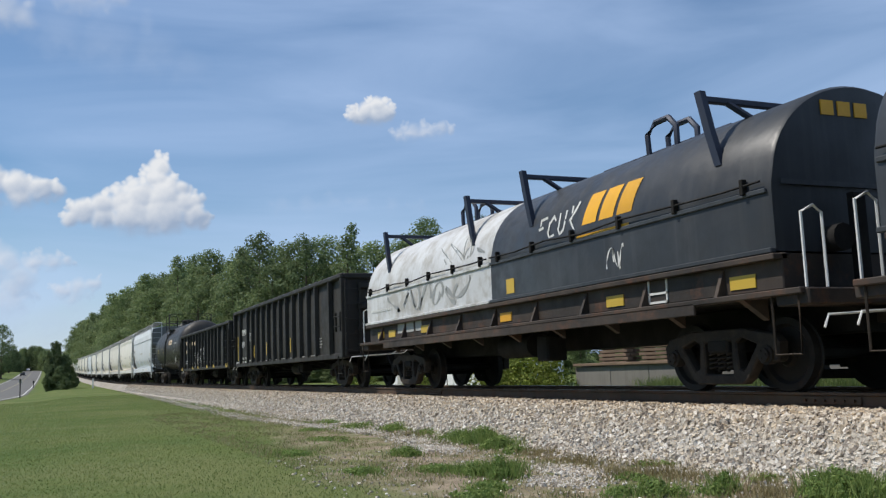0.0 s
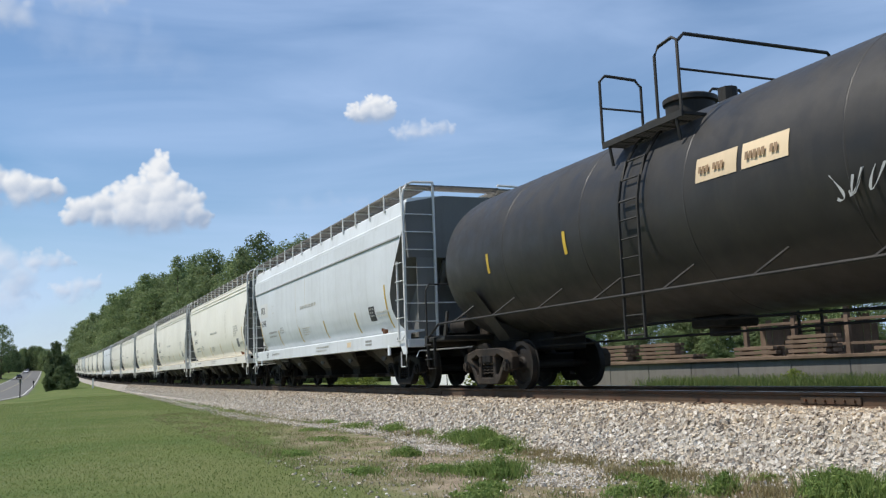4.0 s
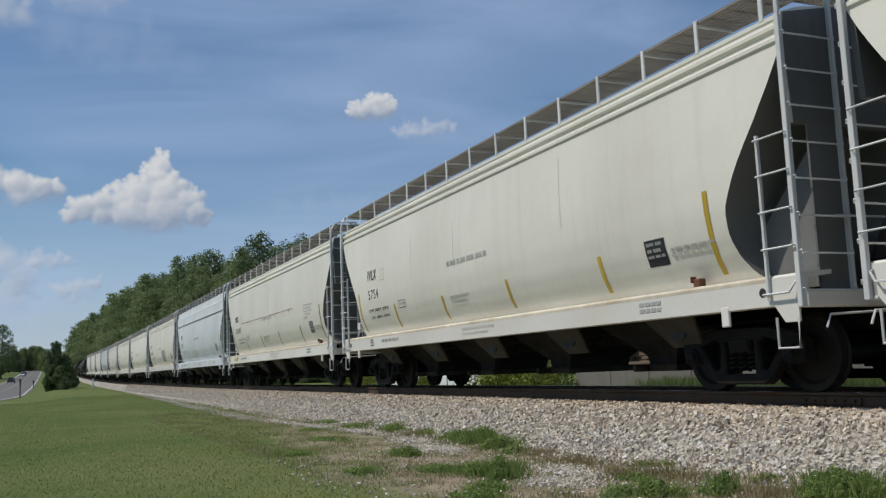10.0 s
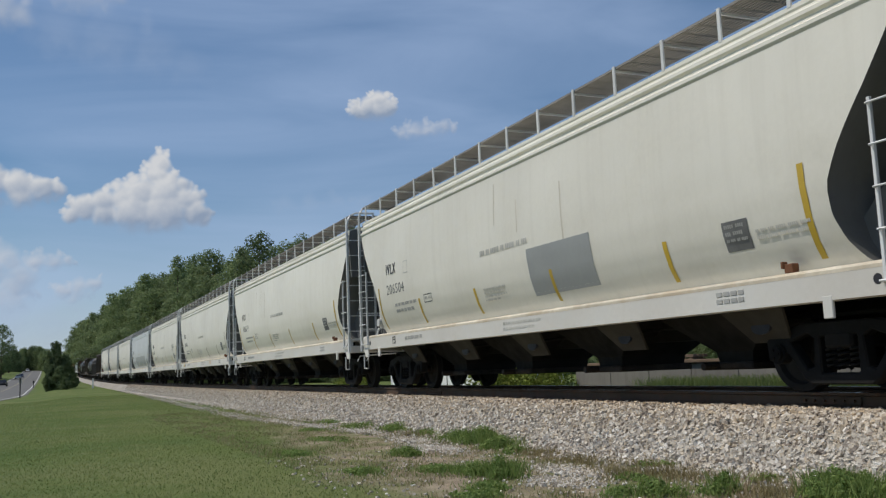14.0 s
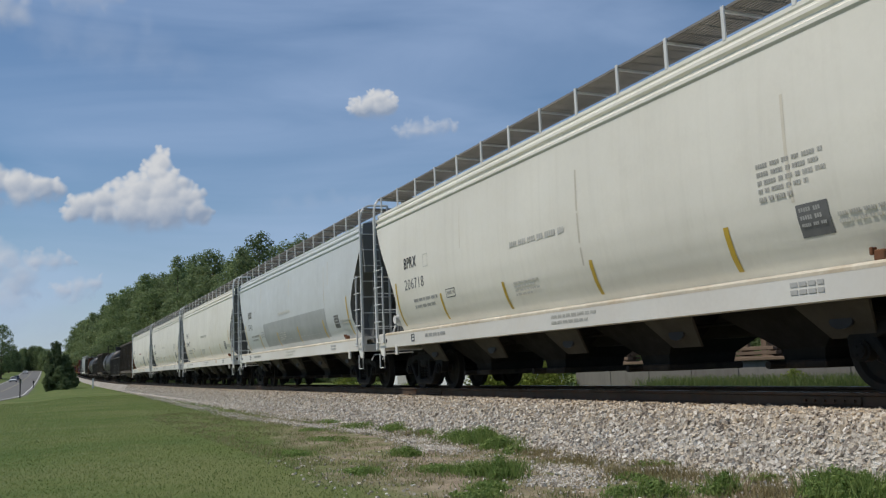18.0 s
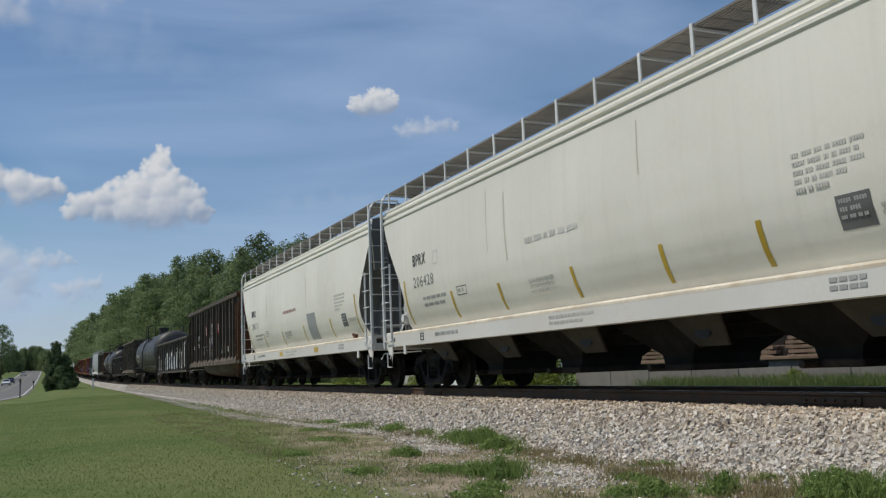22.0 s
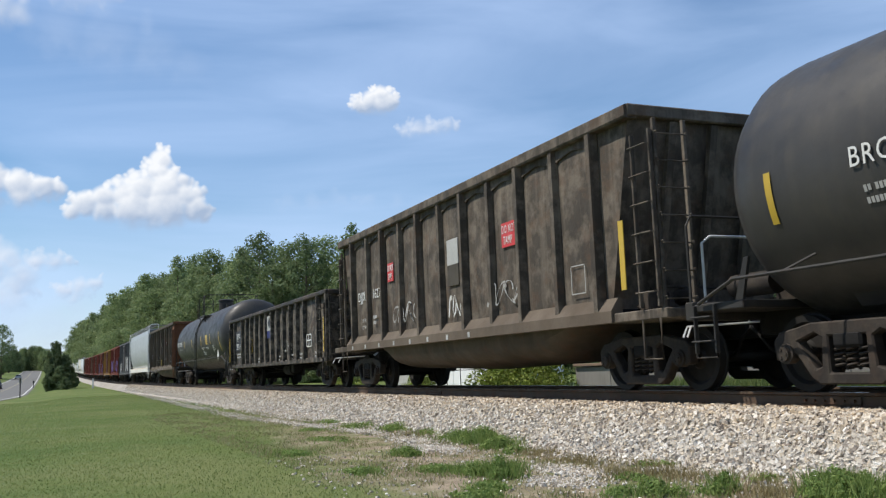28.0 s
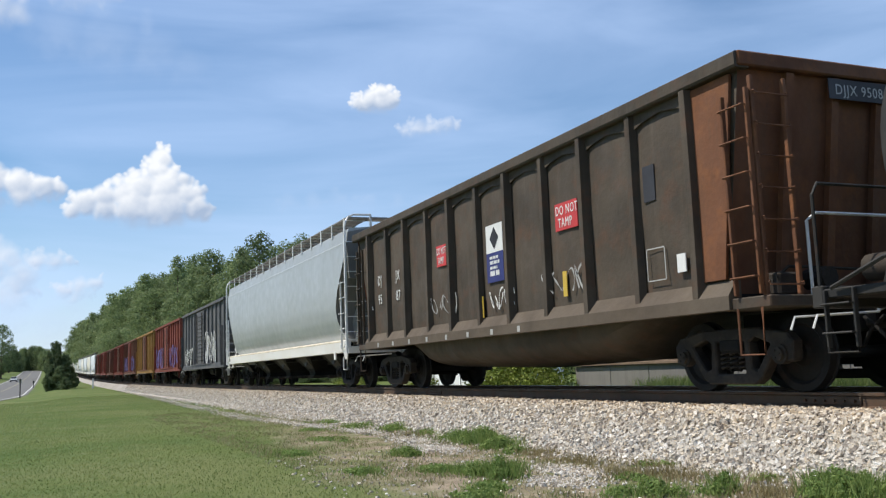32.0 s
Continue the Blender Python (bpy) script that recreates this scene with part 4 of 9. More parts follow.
    tagged(new("low_weeds", np_mesh("low_weeds", v, f, leaf_material("low_weed_blades", (0.13, 0.19, 0.05), (0.25, 0.28, 0.10)))), "low green weeds spreading over the dirt strip", "weeds", kind="stuff")
    # brown seed heads at the foot of the stones
    heads = [(-9.7, 7.0, 0.7), (-7.7, 6.95, 0.5), (-8.6, 6.6, 0.6), (-10.8, 6.5, 0.7), (-12.2, 6.7, 0.5), (-7.0, 6.3, 0.4), (-9.2, 6.2, 0.6), (-17.5, 6.8, 0.6)]

    def browns(r, n):
        out = []
        for x, y, s in heads:
            out.append(np.array([(a, b, ground_z(a, b)) for a, b in zip(x + r.normal(0, s * 0.5, 420), y + r.normal(0, 0.2, 420))]))
        return np.concatenate(out)
    v, f = blades(rng, 0, browns, (0.04, 0.15), 0.005)
    tagged(new("brown_weeds", np_mesh("brown_weeds", v, f, leaf_material("brown_stalks", (0.22, 0.18, 0.085), (0.36, 0.31, 0.17)))), "brown seeding weeds at the foot of the ballast", "weeds", kind="stuff")

    def beyond(r, n):
        x = -70 + 66 * r.random(n)
        y = TRACK_Y + 3.0 + 10 * r.random(n)
        return np.stack([x, y, np.array([ground_z(a, b) for a, b in zip(x, y)])], 1)
    def wall_foot(r, n):
        u = 6.5 + 24.0 * r.random(n)
        w = -0.3 - 2.2 * r.random(n) ** 1.5
        c, s = math.cos(radians(9.5)), math.sin(radians(9.5))
        x, y = -41.2 + u * c - w * s, 25.0 + u * s + w * c
        return np.stack([x, y, np.array([ground_z(a, b) for a, b in zip(x, y)])], 1)
    v, f = blades(rng, 14000, wall_foot, (0.25, 0.75), 0.020)
    tagged(new("wall_foot_grass", np_mesh("wall_foot_grass", v, f, leaf_material("wall_foot_blades", (0.11, 0.165, 0.045), (0.21, 0.25, 0.085)))), "bright tall grass along the foot of the dock", "grass", kind="stuff")
    v, f = blades(rng, 30000, beyond, (0.10, 0.42), 0.012)
    tagged(new("tall_grass", np_mesh("tall_grass", v, f, leaf_material("rough_grass_blades", (0.10, 0.16, 0.03), (0.22, 0.26, 0.07)))), "rough tall grass behind the track", "grass", kind="stuff")


# ---- the yard behind the track ----
def build_yard():
    dock = thing("loading_dock", "old stained concrete loading dock with a timber edge behind the track", "loading dock")
    at_dock = pose(-41.2, 25.0, 0, 0, 0, 9.5)
    dock.matrix_basis = at_dock
    for k in range(12):
        part("wall_panel", Geo().box(k * 2.6, k * 2.6 + 2.585, 0, 0.35, -1.0, 0.26 + 0.02 * (k % 3), 0.02), M_CONC, dock)
    part("deck_edge", Geo().box(0.0, 31.2, -0.16, 0.3, 0.30, 0.44, 0.02), M_WOOD, dock, "weathered timber deck edge")
    part("deck", Geo().box(0, 31.2, 0.36, 9.0, -0.05, 0.30), M_CONC, dock)
    # stacked timber, crates and an open plank shelter on the dock
    shed = thing("plank_shelter", "low brown plank shelter standing open on the loading dock", "shed")
    shed.matrix_basis = at_dock @ Matrix.Translation((0, 0, 0.303))
    for k in range(6):
        part("post", Geo().box(8.0 + k * 2.6, 8.2 + k * 2.6, 3.4, 3.6, 0, 2.5, 0.01), M_WOOD, shed)
    for k in range(40):
        if k % 11 in (7, 8):
            continue
        part("plank", Geo().box(8.0 + k * 0.33, 8.30 + k * 0.33, 4.6 + 0.02 * (k % 3), 4.64 + 0.02 * (k % 3), 0, 1.6 + 0.25 * math.sin(k * 2.1)), M_WOOD, shed, smooth=0)
    for z in (0.5, 1.5):
        part("beam", Geo().box(7.9, 21.3, 3.43, 3.55, z, z + 0.12, 0.01), M_WOOD, shed)
    part("roof", Geo().prism([(3.0, 2.5), (6.4, 2.9), (6.4, 2.98), (3.0, 2.58)], "x", 7.6, 21.6), mat("rusty_roof_sheet", (0.20, 0.13, 0.09), 0.7, 0.3, var=0.3, rust=RUST, rust_amount=0.5), shed, "rusty sheet roof")
    rr = random.Random(12)
    for k, (x, y) in enumerate(((2.2, 1.0), (4.6, 1.6), (6.4, 1.1), (10.5, 1.4), (13.4, 1.0), (16.8, 1.5), (20.5, 1.2), (25.0, 1.3), (28.2, 1.2))):
        st = thing("timber_stack", "stack of weathered brown boards on the loading dock", "timber", "timber stacks on the dock")
        st.matrix_basis = at_dock @ pose(x, y, 0.303, 0, 0, rr.uniform(-8, 8))
        rows_n = rr.choice((2, 3, 5))
        for j in range(rows_n):
            for sx in (-0.8, 0.7):
                part("spacer", Geo().box(sx, sx + 0.1, -0.4, 0.4, j * 0.19, j * 0.19 + 0.05), M_WOOD, st, smooth=0)
            for i in range(3):
                part("board", Geo().box(-1.0 + rr.uniform(-0.1, 0.1), 1.0 + rr.uniform(-0.1, 0.1), -0.42 + i * 0.29, -0.16 + i * 0.29, j * 0.19 + 0.05, j * 0.19 + 0.185, 0.008), M_WOOD, st, smooth=0)
    for k, (x, y) in enumerate(((8.9, 2.2), (22.6, 2.0), (23.9, 2.2))):
        p = thing("pallet", "grey wooden pallet lying on the loading dock", "pallet", "pallets on the dock")
        p.matrix_basis = at_dock @ pose(x, y, 0.303, 0, 0, 12 * k)
        for j in range(7):
            part("slat", Geo().box(-0.6 + j * 0.17, -0.48 + j * 0.17, -0.5, 0.5, 0.10, 0.12), M_WOOD, p, smooth=0)
        for j in (-0.48, 0, 0.44):
            part("runner", Geo().box(-0.6, 0.54, j, j + 0.05, 0, 0.10), M_WOOD, p, smooth=0)
    # long white building behind the yard
    ware = thing("white_warehouse", "long low white metal warehouse behind the yard", "warehouse")
    ware.matrix_basis = pose(-68.0, 24.6, ground_z(-60, 24.6), 0, 0, 2)
    part("wall", Geo().box(0, 17, 0, 5, -0.3, 3.3), M_SHED, ware)
    for k in range(17):
        part("wall_rib", Geo().prism([(0.1 + k, 0.0), (0.16 + k, -0.04), (0.24 + k, -0.04), (0.3 + k, 0.0)], "z", -0.2, 3.25), M_SHED, ware, smooth=0)
    part("roof", Geo().prism([(-0.4, 3.3), (2.5, 3.7), (5.4, 3.3), (5.4, 3.4), (2.5, 3.8), (-0.4, 3.4)], "x", -0.3, 17.3), M_CONC, ware, "pale grey low roof", smooth=0)
    part("roller_door", Geo().box(1.5, 4.2, -0.06, -0.045, -0.2, 2.3), M_FAINT, ware, "grey roller door")
    rail = thing("pipe_railing", "thin black pipe railing in front of the white warehouse", "railing")
    rail.matrix_basis = pose(-58.0, 23.2, ground_z(-50, 23.2), 0, 0, 3)
    for k in range(9):
        part("post", Geo().cyl((k * 1.9, 0, -0.1), (k * 1.9, 0, 1.95), 0.03, 6), M_UNDER, rail)
    for z in (1.15, 1.55, 1.92):
        part("rail", Geo().cyl((-0.1, 0, z), (15.4, 0, z), 0.025, 6), M_UNDER, rail)
    # marker post at the foot of the ballast
    post = thing("marker_post", "short white marker post at the foot of the ballast", "post")
    post.matrix_basis = pose(-119.5, 5.1, ground_z(-119.5, 5.1))
    part("post", Geo().box(-0.09, 0.09, -0.09, 0.09, -0.1, 1.12, 0.02), M_SHED, post)
    part("cap", Geo().prism([(-0.1, 1.121), (0.1, 1.121), (0, 1.2)], "x", -0.1, 0.1), M_SHED, post)
    # sign posts by the road
    for j, (x, y, h) in enumerate(((-108, -3.6, 2.0), (-190, -3.3, 1.3))):
        p = thing("road_sign_post", "thin dark roadside sign post at the edge of the road", "sign post", "posts along the road")
        p.matrix_basis = pose(x, y + 1.0, ground_z(x, y + 1.0))
        part("post", Geo().cyl((0, 0, -0.1), (0, 0, h), 0.06, 8), M_DARKINK, p)
        part("marker_plate", Geo().box(-0.02, 0.02, -0.15, 0.15, h - 0.45, h, 0.005), M_FAINT if j == 0 else M_DARKINK, p)


def road_car(label, paint):
    """A small saloon seen far down the road: body, glazed cabin, wheels, lamps."""
    car = thing("car", label, "car", "cars on the road")
    part("body", Geo().loft([[(x, y * w, z) for y, z in ((-0.86, 0.28), (-0.9, 0.55), (-0.84, h), (0.84, h), (0.9, 0.55), (0.86, 0.28))] for x, w, h in ((-2.2, 0.9, 0.72), (-2.1, 1, 0.9), (-0.9, 1, 0.93), (0.9, 1, 0.9), (2.0, 0.97, 0.78), (2.2, 0.86, 0.6))], cap=True), paint, car)
    cab = part("cabin", Geo().loft([[(x + s * k, y * w, z) for x, y, k in ((-1.7, -0.8, 0.45), (1.0, -0.8, -0.75), (1.0, 0.8, -0.75), (-1.7, 0.8, 0.45))] for z, s, w in ((0.9, 0, 1), (1.38, 0.9, 0.82), (1.44, 1.0, 0.76))], cap=True), paint, car)
    part("windscreen", Geo().add([(0.98, -0.7, 0.94), (0.98, 0.7, 0.94), (0.36, 0.62, 1.37), (0.36, -0.62, 1.37)], [(0, 1, 2, 3)]), M_GLASS, cab, "dark windscreen")
    for sgn in (-1, 1):
        part("side_window", Geo().add([(-1.4, sgn * 0.812, 0.96), (0.75, sgn * 0.812, 0.96), (0.28, sgn * 0.675, 1.35), (-1.1, sgn * 0.675, 1.35)], [(0, 1, 2, 3)]), M_GLASS, cab, "dark side window")
        part("headlamp", Geo().box(2.06, 2.14, sgn * 0.55, sgn * 0.78, 0.58, 0.70), M_WHITE, car, "pale headlamp")
        for x in (-1.35, 1.4):
            w = part("wheel", Geo().cyl((x, sgn * 0.72, 0.32), (x, sgn * 0.91, 0.32), 0.32, 16), M_UNDER, car, "black tyre")
            part("rim", Geo().cyl((x, sgn * 0.90, 0.32), (x, sgn * 0.92, 0.32), 0.19, 12), M_GALV, w)
    part("bumper", Geo().box(2.14, 2.24, -0.8, 0.8, 0.3, 0.48, 0.02), M_UNDER, car)
    return car


M_GLASS = mat("dark_car_glass", (0.02, 0.025, 0.03), 0.15, var=0.05, bump=0.0)
ROAD_CARS = []      # (thing, place on the road at the start, speed along +x)


def build_road_cars():
    for label, col, x, v in (("dark grey saloon car driving down the road", (0.05, 0.055, 0.06), -152.0, 13.0), ("black saloon car driving down the road", (0.02, 0.02, 0.022), -392.0, 12.5),
                             ("white saloon car driving down the road", (0.7, 0.7, 0.7), -503.0, 12.2), ("dark blue saloon car driving down the road", (0.03, 0.04, 0.08), -532.0, 12.2), ("silver saloon car driving down the road", (0.5, 0.51, 0.52), -640.0, 11.0)):
        ROAD_CARS.append((road_car(label, mat("car_paint", col, 0.3, var=0.05, bump=0.0)), x, v))


# ---- clouds ----
def cloud_material(name, top, base, soft):
    m = bpy.data.materials.new(name)
    m.use_nodes = True
    nt = m.node_tree
    N, L = nt.nodes, nt.links.new
    N.remove(N["Principled BSDF"])
    at = N.new("ShaderNodeAttribute")
    at.attribute_name = "puff"
    ah = N.new("ShaderNodeAttribute")
    ah.attribute_name = "lift"
    mx = N.new("ShaderNodeMix")
    mx.data_type = 'RGBA'
    mx.inputs["A"].default_value, mx.inputs["B"].default_value = (*base, 1), (*top, 1)
    # the cloud glows by itself; its lit and dull tones come from lift
    em = N.new("ShaderNodeEmission")
    tr = N.new("ShaderNodeBsdfTransparent")
    ms = N.new("ShaderNodeMixShader")
    mr = N.new("ShaderNodeMapRange")
    mr.interpolation_type = 'SMOOTHSTEP'
    mr.inputs["From Min"].default_value, mr.inputs["From Max"].default_value, mr.inputs["To Max"].default_value = 0.0, soft, 0.97
    L(ah.outputs["Fac"], mx.inputs["Factor"])
    L(mx.outputs["Result"], em.inputs["Color"])
    L(at.outputs["Fac"], mr.inputs["Value"])
    L(mr.outputs["Result"], ms.inputs[0])
    L(tr.outputs[0], ms.inputs[1])
    L(em.outputs[0], ms.inputs[2])
    L(ms.outputs[0], N["Material Output"].inputs["Surface"])
    return m


M_CUMULUS = cloud_material("cumulus_white", (0.80, 0.815, 0.84), (0.33, 0.415, 0.56), 0.75)
M_THIN = cloud_material("thin_cloud", (0.66, 0.71, 0.80), (0.38, 0.47, 0.63), 1.5)
CLOUD_FAR = 2600.0


def sky_dir(az, el):
    """az: degrees to the right of the camera's heading; el: degrees above the horizon."""
    a = math.atan2(39.39, -91.0) - radians(az)
    return Vector((math.cos(a) * math.cos(radians(el)), math.sin(a) * math.cos(radians(el)), math.sin(radians(el))))


def cloud(blobs, material, label, rough=0.5, seed=0, grow=3, fade=0.5):
    """A cloud bank far off, facing the eye: puffs (right, up, radius in degrees) that bud into smaller ones, ragged at the rim.
    fade: how softly the underside dissolves, in degrees."""
    unit = CLOUD_FAR * math.tan(radians(1.0))
    rng = np.random.default_rng(seed + 40)
    puffs = [(x, y, r, 1.0) for x, y, r in blobs]
    for x, y, r in blobs:
        for k in range(grow):
            a = rng.uniform(-0.5, 3.6)
            q = r * rng.uniform(0.28, 0.5)
            puffs.append((x + (r * 0.92) * math.cos(a), y + (r * 0.92) * math.sin(a), q, 0.8))
            for _ in range(2):
                b = a + rng.uniform(-1.2, 1.2)
                puffs.append((x + r * 0.92 * math.cos(a) + q * math.cos(b), y + r * 0.92 * math.sin(a) + q * math.sin(b), q * rng.uniform(0.35, 0.6), 0.6))
    lo = [min(p[i] - p[2] * 1.5 for p in puffs) for i in (0, 1)]
    hi = [max(p[i] + p[2] * 1.5 for p in puffs) for i in (0, 1)]
    step = max((hi[0] - lo[0]) / 190, 0.035)
    nx, ny = int((hi[0] - lo[0]) / step) + 2, int((hi[1] - lo[1]) / step) + 2
    X, Y = np.meshgrid(lo[0] + np.arange(nx) * step, lo[1] + np.arange(ny) * step)
    q = [Vector((x * 0.9 + seed * 7.3, y * 0.9, seed * 3.1)) for x, y in zip(X.ravel(), Y.ravel())]
    n1 = np.array([noise.fractal(p, 0.9, 2.1, 6) for p in q]).reshape(X.shape)
    n2 = np.array([noise.fractal(p * 1.3 + Vector((9, 4, 2)), 0.9, 2.1, 6) for p in q]).reshape(X.shape)
    wx, wy = X + n1 * rough * 0.34, Y + n2 * rough * 0.34
    hgt, den = np.full(X.shape, -0.5), np.full(X.shape, -0.5)
    for x, y, r, w in puffs:
        d = 1.0 - ((wx - x) ** 2 + (wy - y) ** 2) / (r * r * 1.12)
        den = np.maximum(den, d * w)
        hgt = np.maximum(hgt, np.sqrt(np.maximum(d, 0.0)) * r ** 0.7)
    def soften(f, times):
        for _ in range(times):
            p = np.pad(f, 1, mode="edge")
            f = (p[:-2, 1:-1] + p[2:, 1:-1] + p[1:-1, :-2] + p[1:-1, 2:] + 2 * f) / 6
        return f
    hgt, den = soften(np.maximum(hgt, 0.0), 14), soften(den, 3)
    base = min(y - r * 0.95 for x, y, r in blobs)
    den = den + n2 * 0.16 * rough
    den = den * np.clip((wy - base) / (1.3 * fade), 0.0, 1.0)
    # light from the upper left is worked into the colour over the relief; the thick lower middle stays dull
    gy, gx = np.gradient(hgt, step)
    lit = (gx * 0.45 - gy * 0.8) / np.sqrt(1.0 + gx * gx + gy * gy)
    up = (Y - base) / max(0.5, hi[1] - base)
    lift = np.clip(0.16 + 0.75 * lit + 1.0 * up + 0.22 * n1 - 0.12 * np.clip(hgt, 0, 1.4) - 0.06 * X / max(1.0, hi[0]), 0.0, 1.0)
    dens = np.maximum(den, 0.0).ravel()
    vs = np.stack([X.ravel() * unit, Y.ravel() * unit, np.zeros(X.size)], 1)
    ids = np.arange(nx * ny).reshape(ny, nx)
    fs = np.stack([ids[:-1, :-1], ids[:-1, 1:], ids[1:, 1:], ids[1:, :-1]], -1).reshape(-1, 4)
    fs = fs[(dens[fs] > 0).any(1)]
    me = bpy.data.meshes.new("cloud")
    me.from_pydata(vs.tolist(), [], fs.tolist())
    for key, vals in (("puff", dens), ("lift", lift.ravel())):
        me.attributes.new(key, 'FLOAT', 'POINT').data.foreach_set("value", vals.tolist())
    me.materials.append(material)
    ob = tagged(new("cloud", me), label, "cloud", "clouds in the sky", "structure")
    ob.visible_shadow = False
    return ob


def cloud_pose(az, el):
    d = sky_dir(az, el)
    return Matrix.Translation(Vector(EYE) + d * CLOUD_FAR) @ (-d).to_track_quat('Z', 'Y').to_matrix().to_4x4()


# ---- running gear ----
GEARS = {}


def side_frame_mesh(material):
    """Cast side frame: bowed outline with two windows and a spring opening, the journals at its ends."""
    right = [(0.5, 0.80), (0.75, 0.75), (1.0, 0.71), (1.10, 0.61), (1.08, 0.38), (0.97, 0.36), (0.87, 0.47), (0.75, 0.45), (0.54, 0.17), (0.42, 0.10)]
    outer = [(-x, z) for x, z in right[::-1]] + right
    window = [(0.72, 0.59), (0.47, 0.27), (0.385, 0.30), (0.35, 0.62), (0.46, 0.68)]
    holes = [[(-x, z) for x, z in window[::-1]], window, [(-0.26, 0.23), (-0.26, 0.64), (0.26, 0.64), (0.26, 0.23)]]
    bm = bmesh.new()
    for loop in [outer] + holes:
        vs = [bm.verts.new((x, -0.09, z)) for x, z in loop]
        for a, b in zip(vs, vs[1:] + vs[:1]):
            bm.edges.new((a, b))
    bmesh.ops.triangle_fill(bm, use_beauty=True, use_dissolve=False, edges=bm.edges[:])
    ext = bmesh.ops.extrude_face_region(bm, geom=bm.faces[:])
    bmesh.ops.translate(bm, vec=(0, 0.16, 0), verts=[v for v in ext["geom"] if isinstance(v, bmesh.types.BMVert)])
    bmesh.ops.recalc_face_normals(bm, faces=bm.faces)
    rim = [e for e in bm.edges if len(e.link_faces) == 2 and e.calc_face_angle() > 1.2]
    bmesh.ops.bevel(bm, geom=rim, offset=0.018, segments=1, affect='EDGES', clamp_overlap=True)
    me = bpy.data.meshes.new("side_frame")
    bm.to_mesh(me)
    bm.free()
    me.materials.append(material)
    return me


def gear(shaded):
    """The meshes of a bogie; the hoppers' take a blacker steel that holds the sill's shade."""
    if shaded in GEARS:
        return GEARS[shaded]
    GEAR = GEARS[shaded] = {}
    cast = M_CAST_SHADE if shaded else M_CAST
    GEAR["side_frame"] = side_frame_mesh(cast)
    w = Geo()
    for s in (-1, 1):
        y = s * 0.72
        w.lathe_y([(y + s * 0.085, 0.02), (y + s * 0.085, 0.13), (y + s * 0.04, 0.16), (y + s * 0.02, 0.33), (y + s * 0.065, 0.37), (y + s * 0.065, 0.452), (y - s * 0.035, 0.457), (y - s * 0.045, 0.482), (y - s * 0.07, 0.478), (y - s * 0.07, 0.38), (y - s * 0.03, 0.34), (y - s * 0.05, 0.12), (y - s * 0.08, 0.02)], 28)
    w.cyl((0, -1.12, 0), (0, 1.12, 0), 0.075, 12)
    GEAR["wheelset"] = w.mesh("wheelset", M_WHEEL)
    c = Geo()
    c.cyl((0, -0.06, 0), (0, 0.06, 0), 0.12, 14)
    c.cyl((0, -0.10, 0), (0, -0.06, 0), 0.085, 14)
    for k in range(3):
        a = k * 2.094
        c.cyl((0.05 * math.cos(a), -0.115, 0.05 * math.sin(a)), (0.05 * math.cos(a), -0.1, 0.05 * math.sin(a)), 0.018, 6)
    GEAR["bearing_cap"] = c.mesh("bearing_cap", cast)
    s = Geo()
    for dx in (-0.17, 0.0, 0.17):
        pts = [(dx + 0.065 * math.cos(a), 0.065 * math.sin(a), 0.27 + 0.26 * i / 40) for i, a in ((i, i * 0.7) for i in range(41))]
        s.tube(pts, 0.016, 5)
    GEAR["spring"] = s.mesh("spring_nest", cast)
    b = Geo().box(-0.2, 0.2, -1.1, 1.1, 0.5, 0.68, 0.03).cyl((0, 0, 0.66), (0, 0, 0.78), 0.2, 16)
    for dx in (-0.36, 0.36):
        b.box(dx - 0.04, dx + 0.04, -0.68, 0.68, 0.30, 0.40, 0.01)
        b.box(dx - 0.05, dx + 0.05, -0.76, -0.66, 0.26, 0.50, 0.01).box(dx - 0.05, dx + 0.05, 0.66, 0.76, 0.26, 0.50, 0.01)
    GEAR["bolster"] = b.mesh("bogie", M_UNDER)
    return GEAR


def bogie(car, x, shaded=False):
    G = gear(shaded)
    b = part_at("bogie", G["bolster"], car, x)
    for s in (-1, 1):
        o = new("side_frame", G["side_frame"])
        o.parent = b
        o.matrix_local = pose(0, s * 1.0, 0, 0, 0, 0 if s < 0 else 180)
    part_at("spring_nest", G["spring"], b, 0, -1.0, 0)
    for dx in (-0.889, 0.889):
        w = new("wheelset", G["wheelset"])
        w.parent = b
        w.matrix_parent_inverse = pose(dx, 0, 0.457)
        part_at("bearing_cap", G["bearing_cap"], b, dx, -1.06, 0.457)
    return b


def coupler(car, end, s):
    """Coupler shank and knuckle at the end x, s is +1 or -1; with the air hose."""
    g = Geo().box(end - s * 0.5, end + s * 0.45, -0.09, 0.09, 0.78, 0.95, 0.02).box(end + s * 0.42, end + s * 0.68, -0.17, 0.13, 0.72, 1.0, 0.04)
    part("coupler", g, M_CAST, car)
    part("air_hose", Geo().tube([(end + s * 0.1, -0.35, 0.85), (end + s * 0.3, -0.36, 0.70), (end + s * 0.45, -0.33, 0.52), (end + s * 0.62, -0.28, 0.45), (end + s * 0.75, -0.2, 0.5)], 0.024, 6), M_UNDER, car)
    part("uncoupling_rod", Geo().tube([(end + s * 0.08, -1.45, 0.72), (end + s * 0.08, -1.38, 0.86), (end + s * 0.22, -0.3, 0.90), (end + s * 0.42, -0.1, 1.02)], 0.014, 5), M_GALV, car)


RUNGS = {}


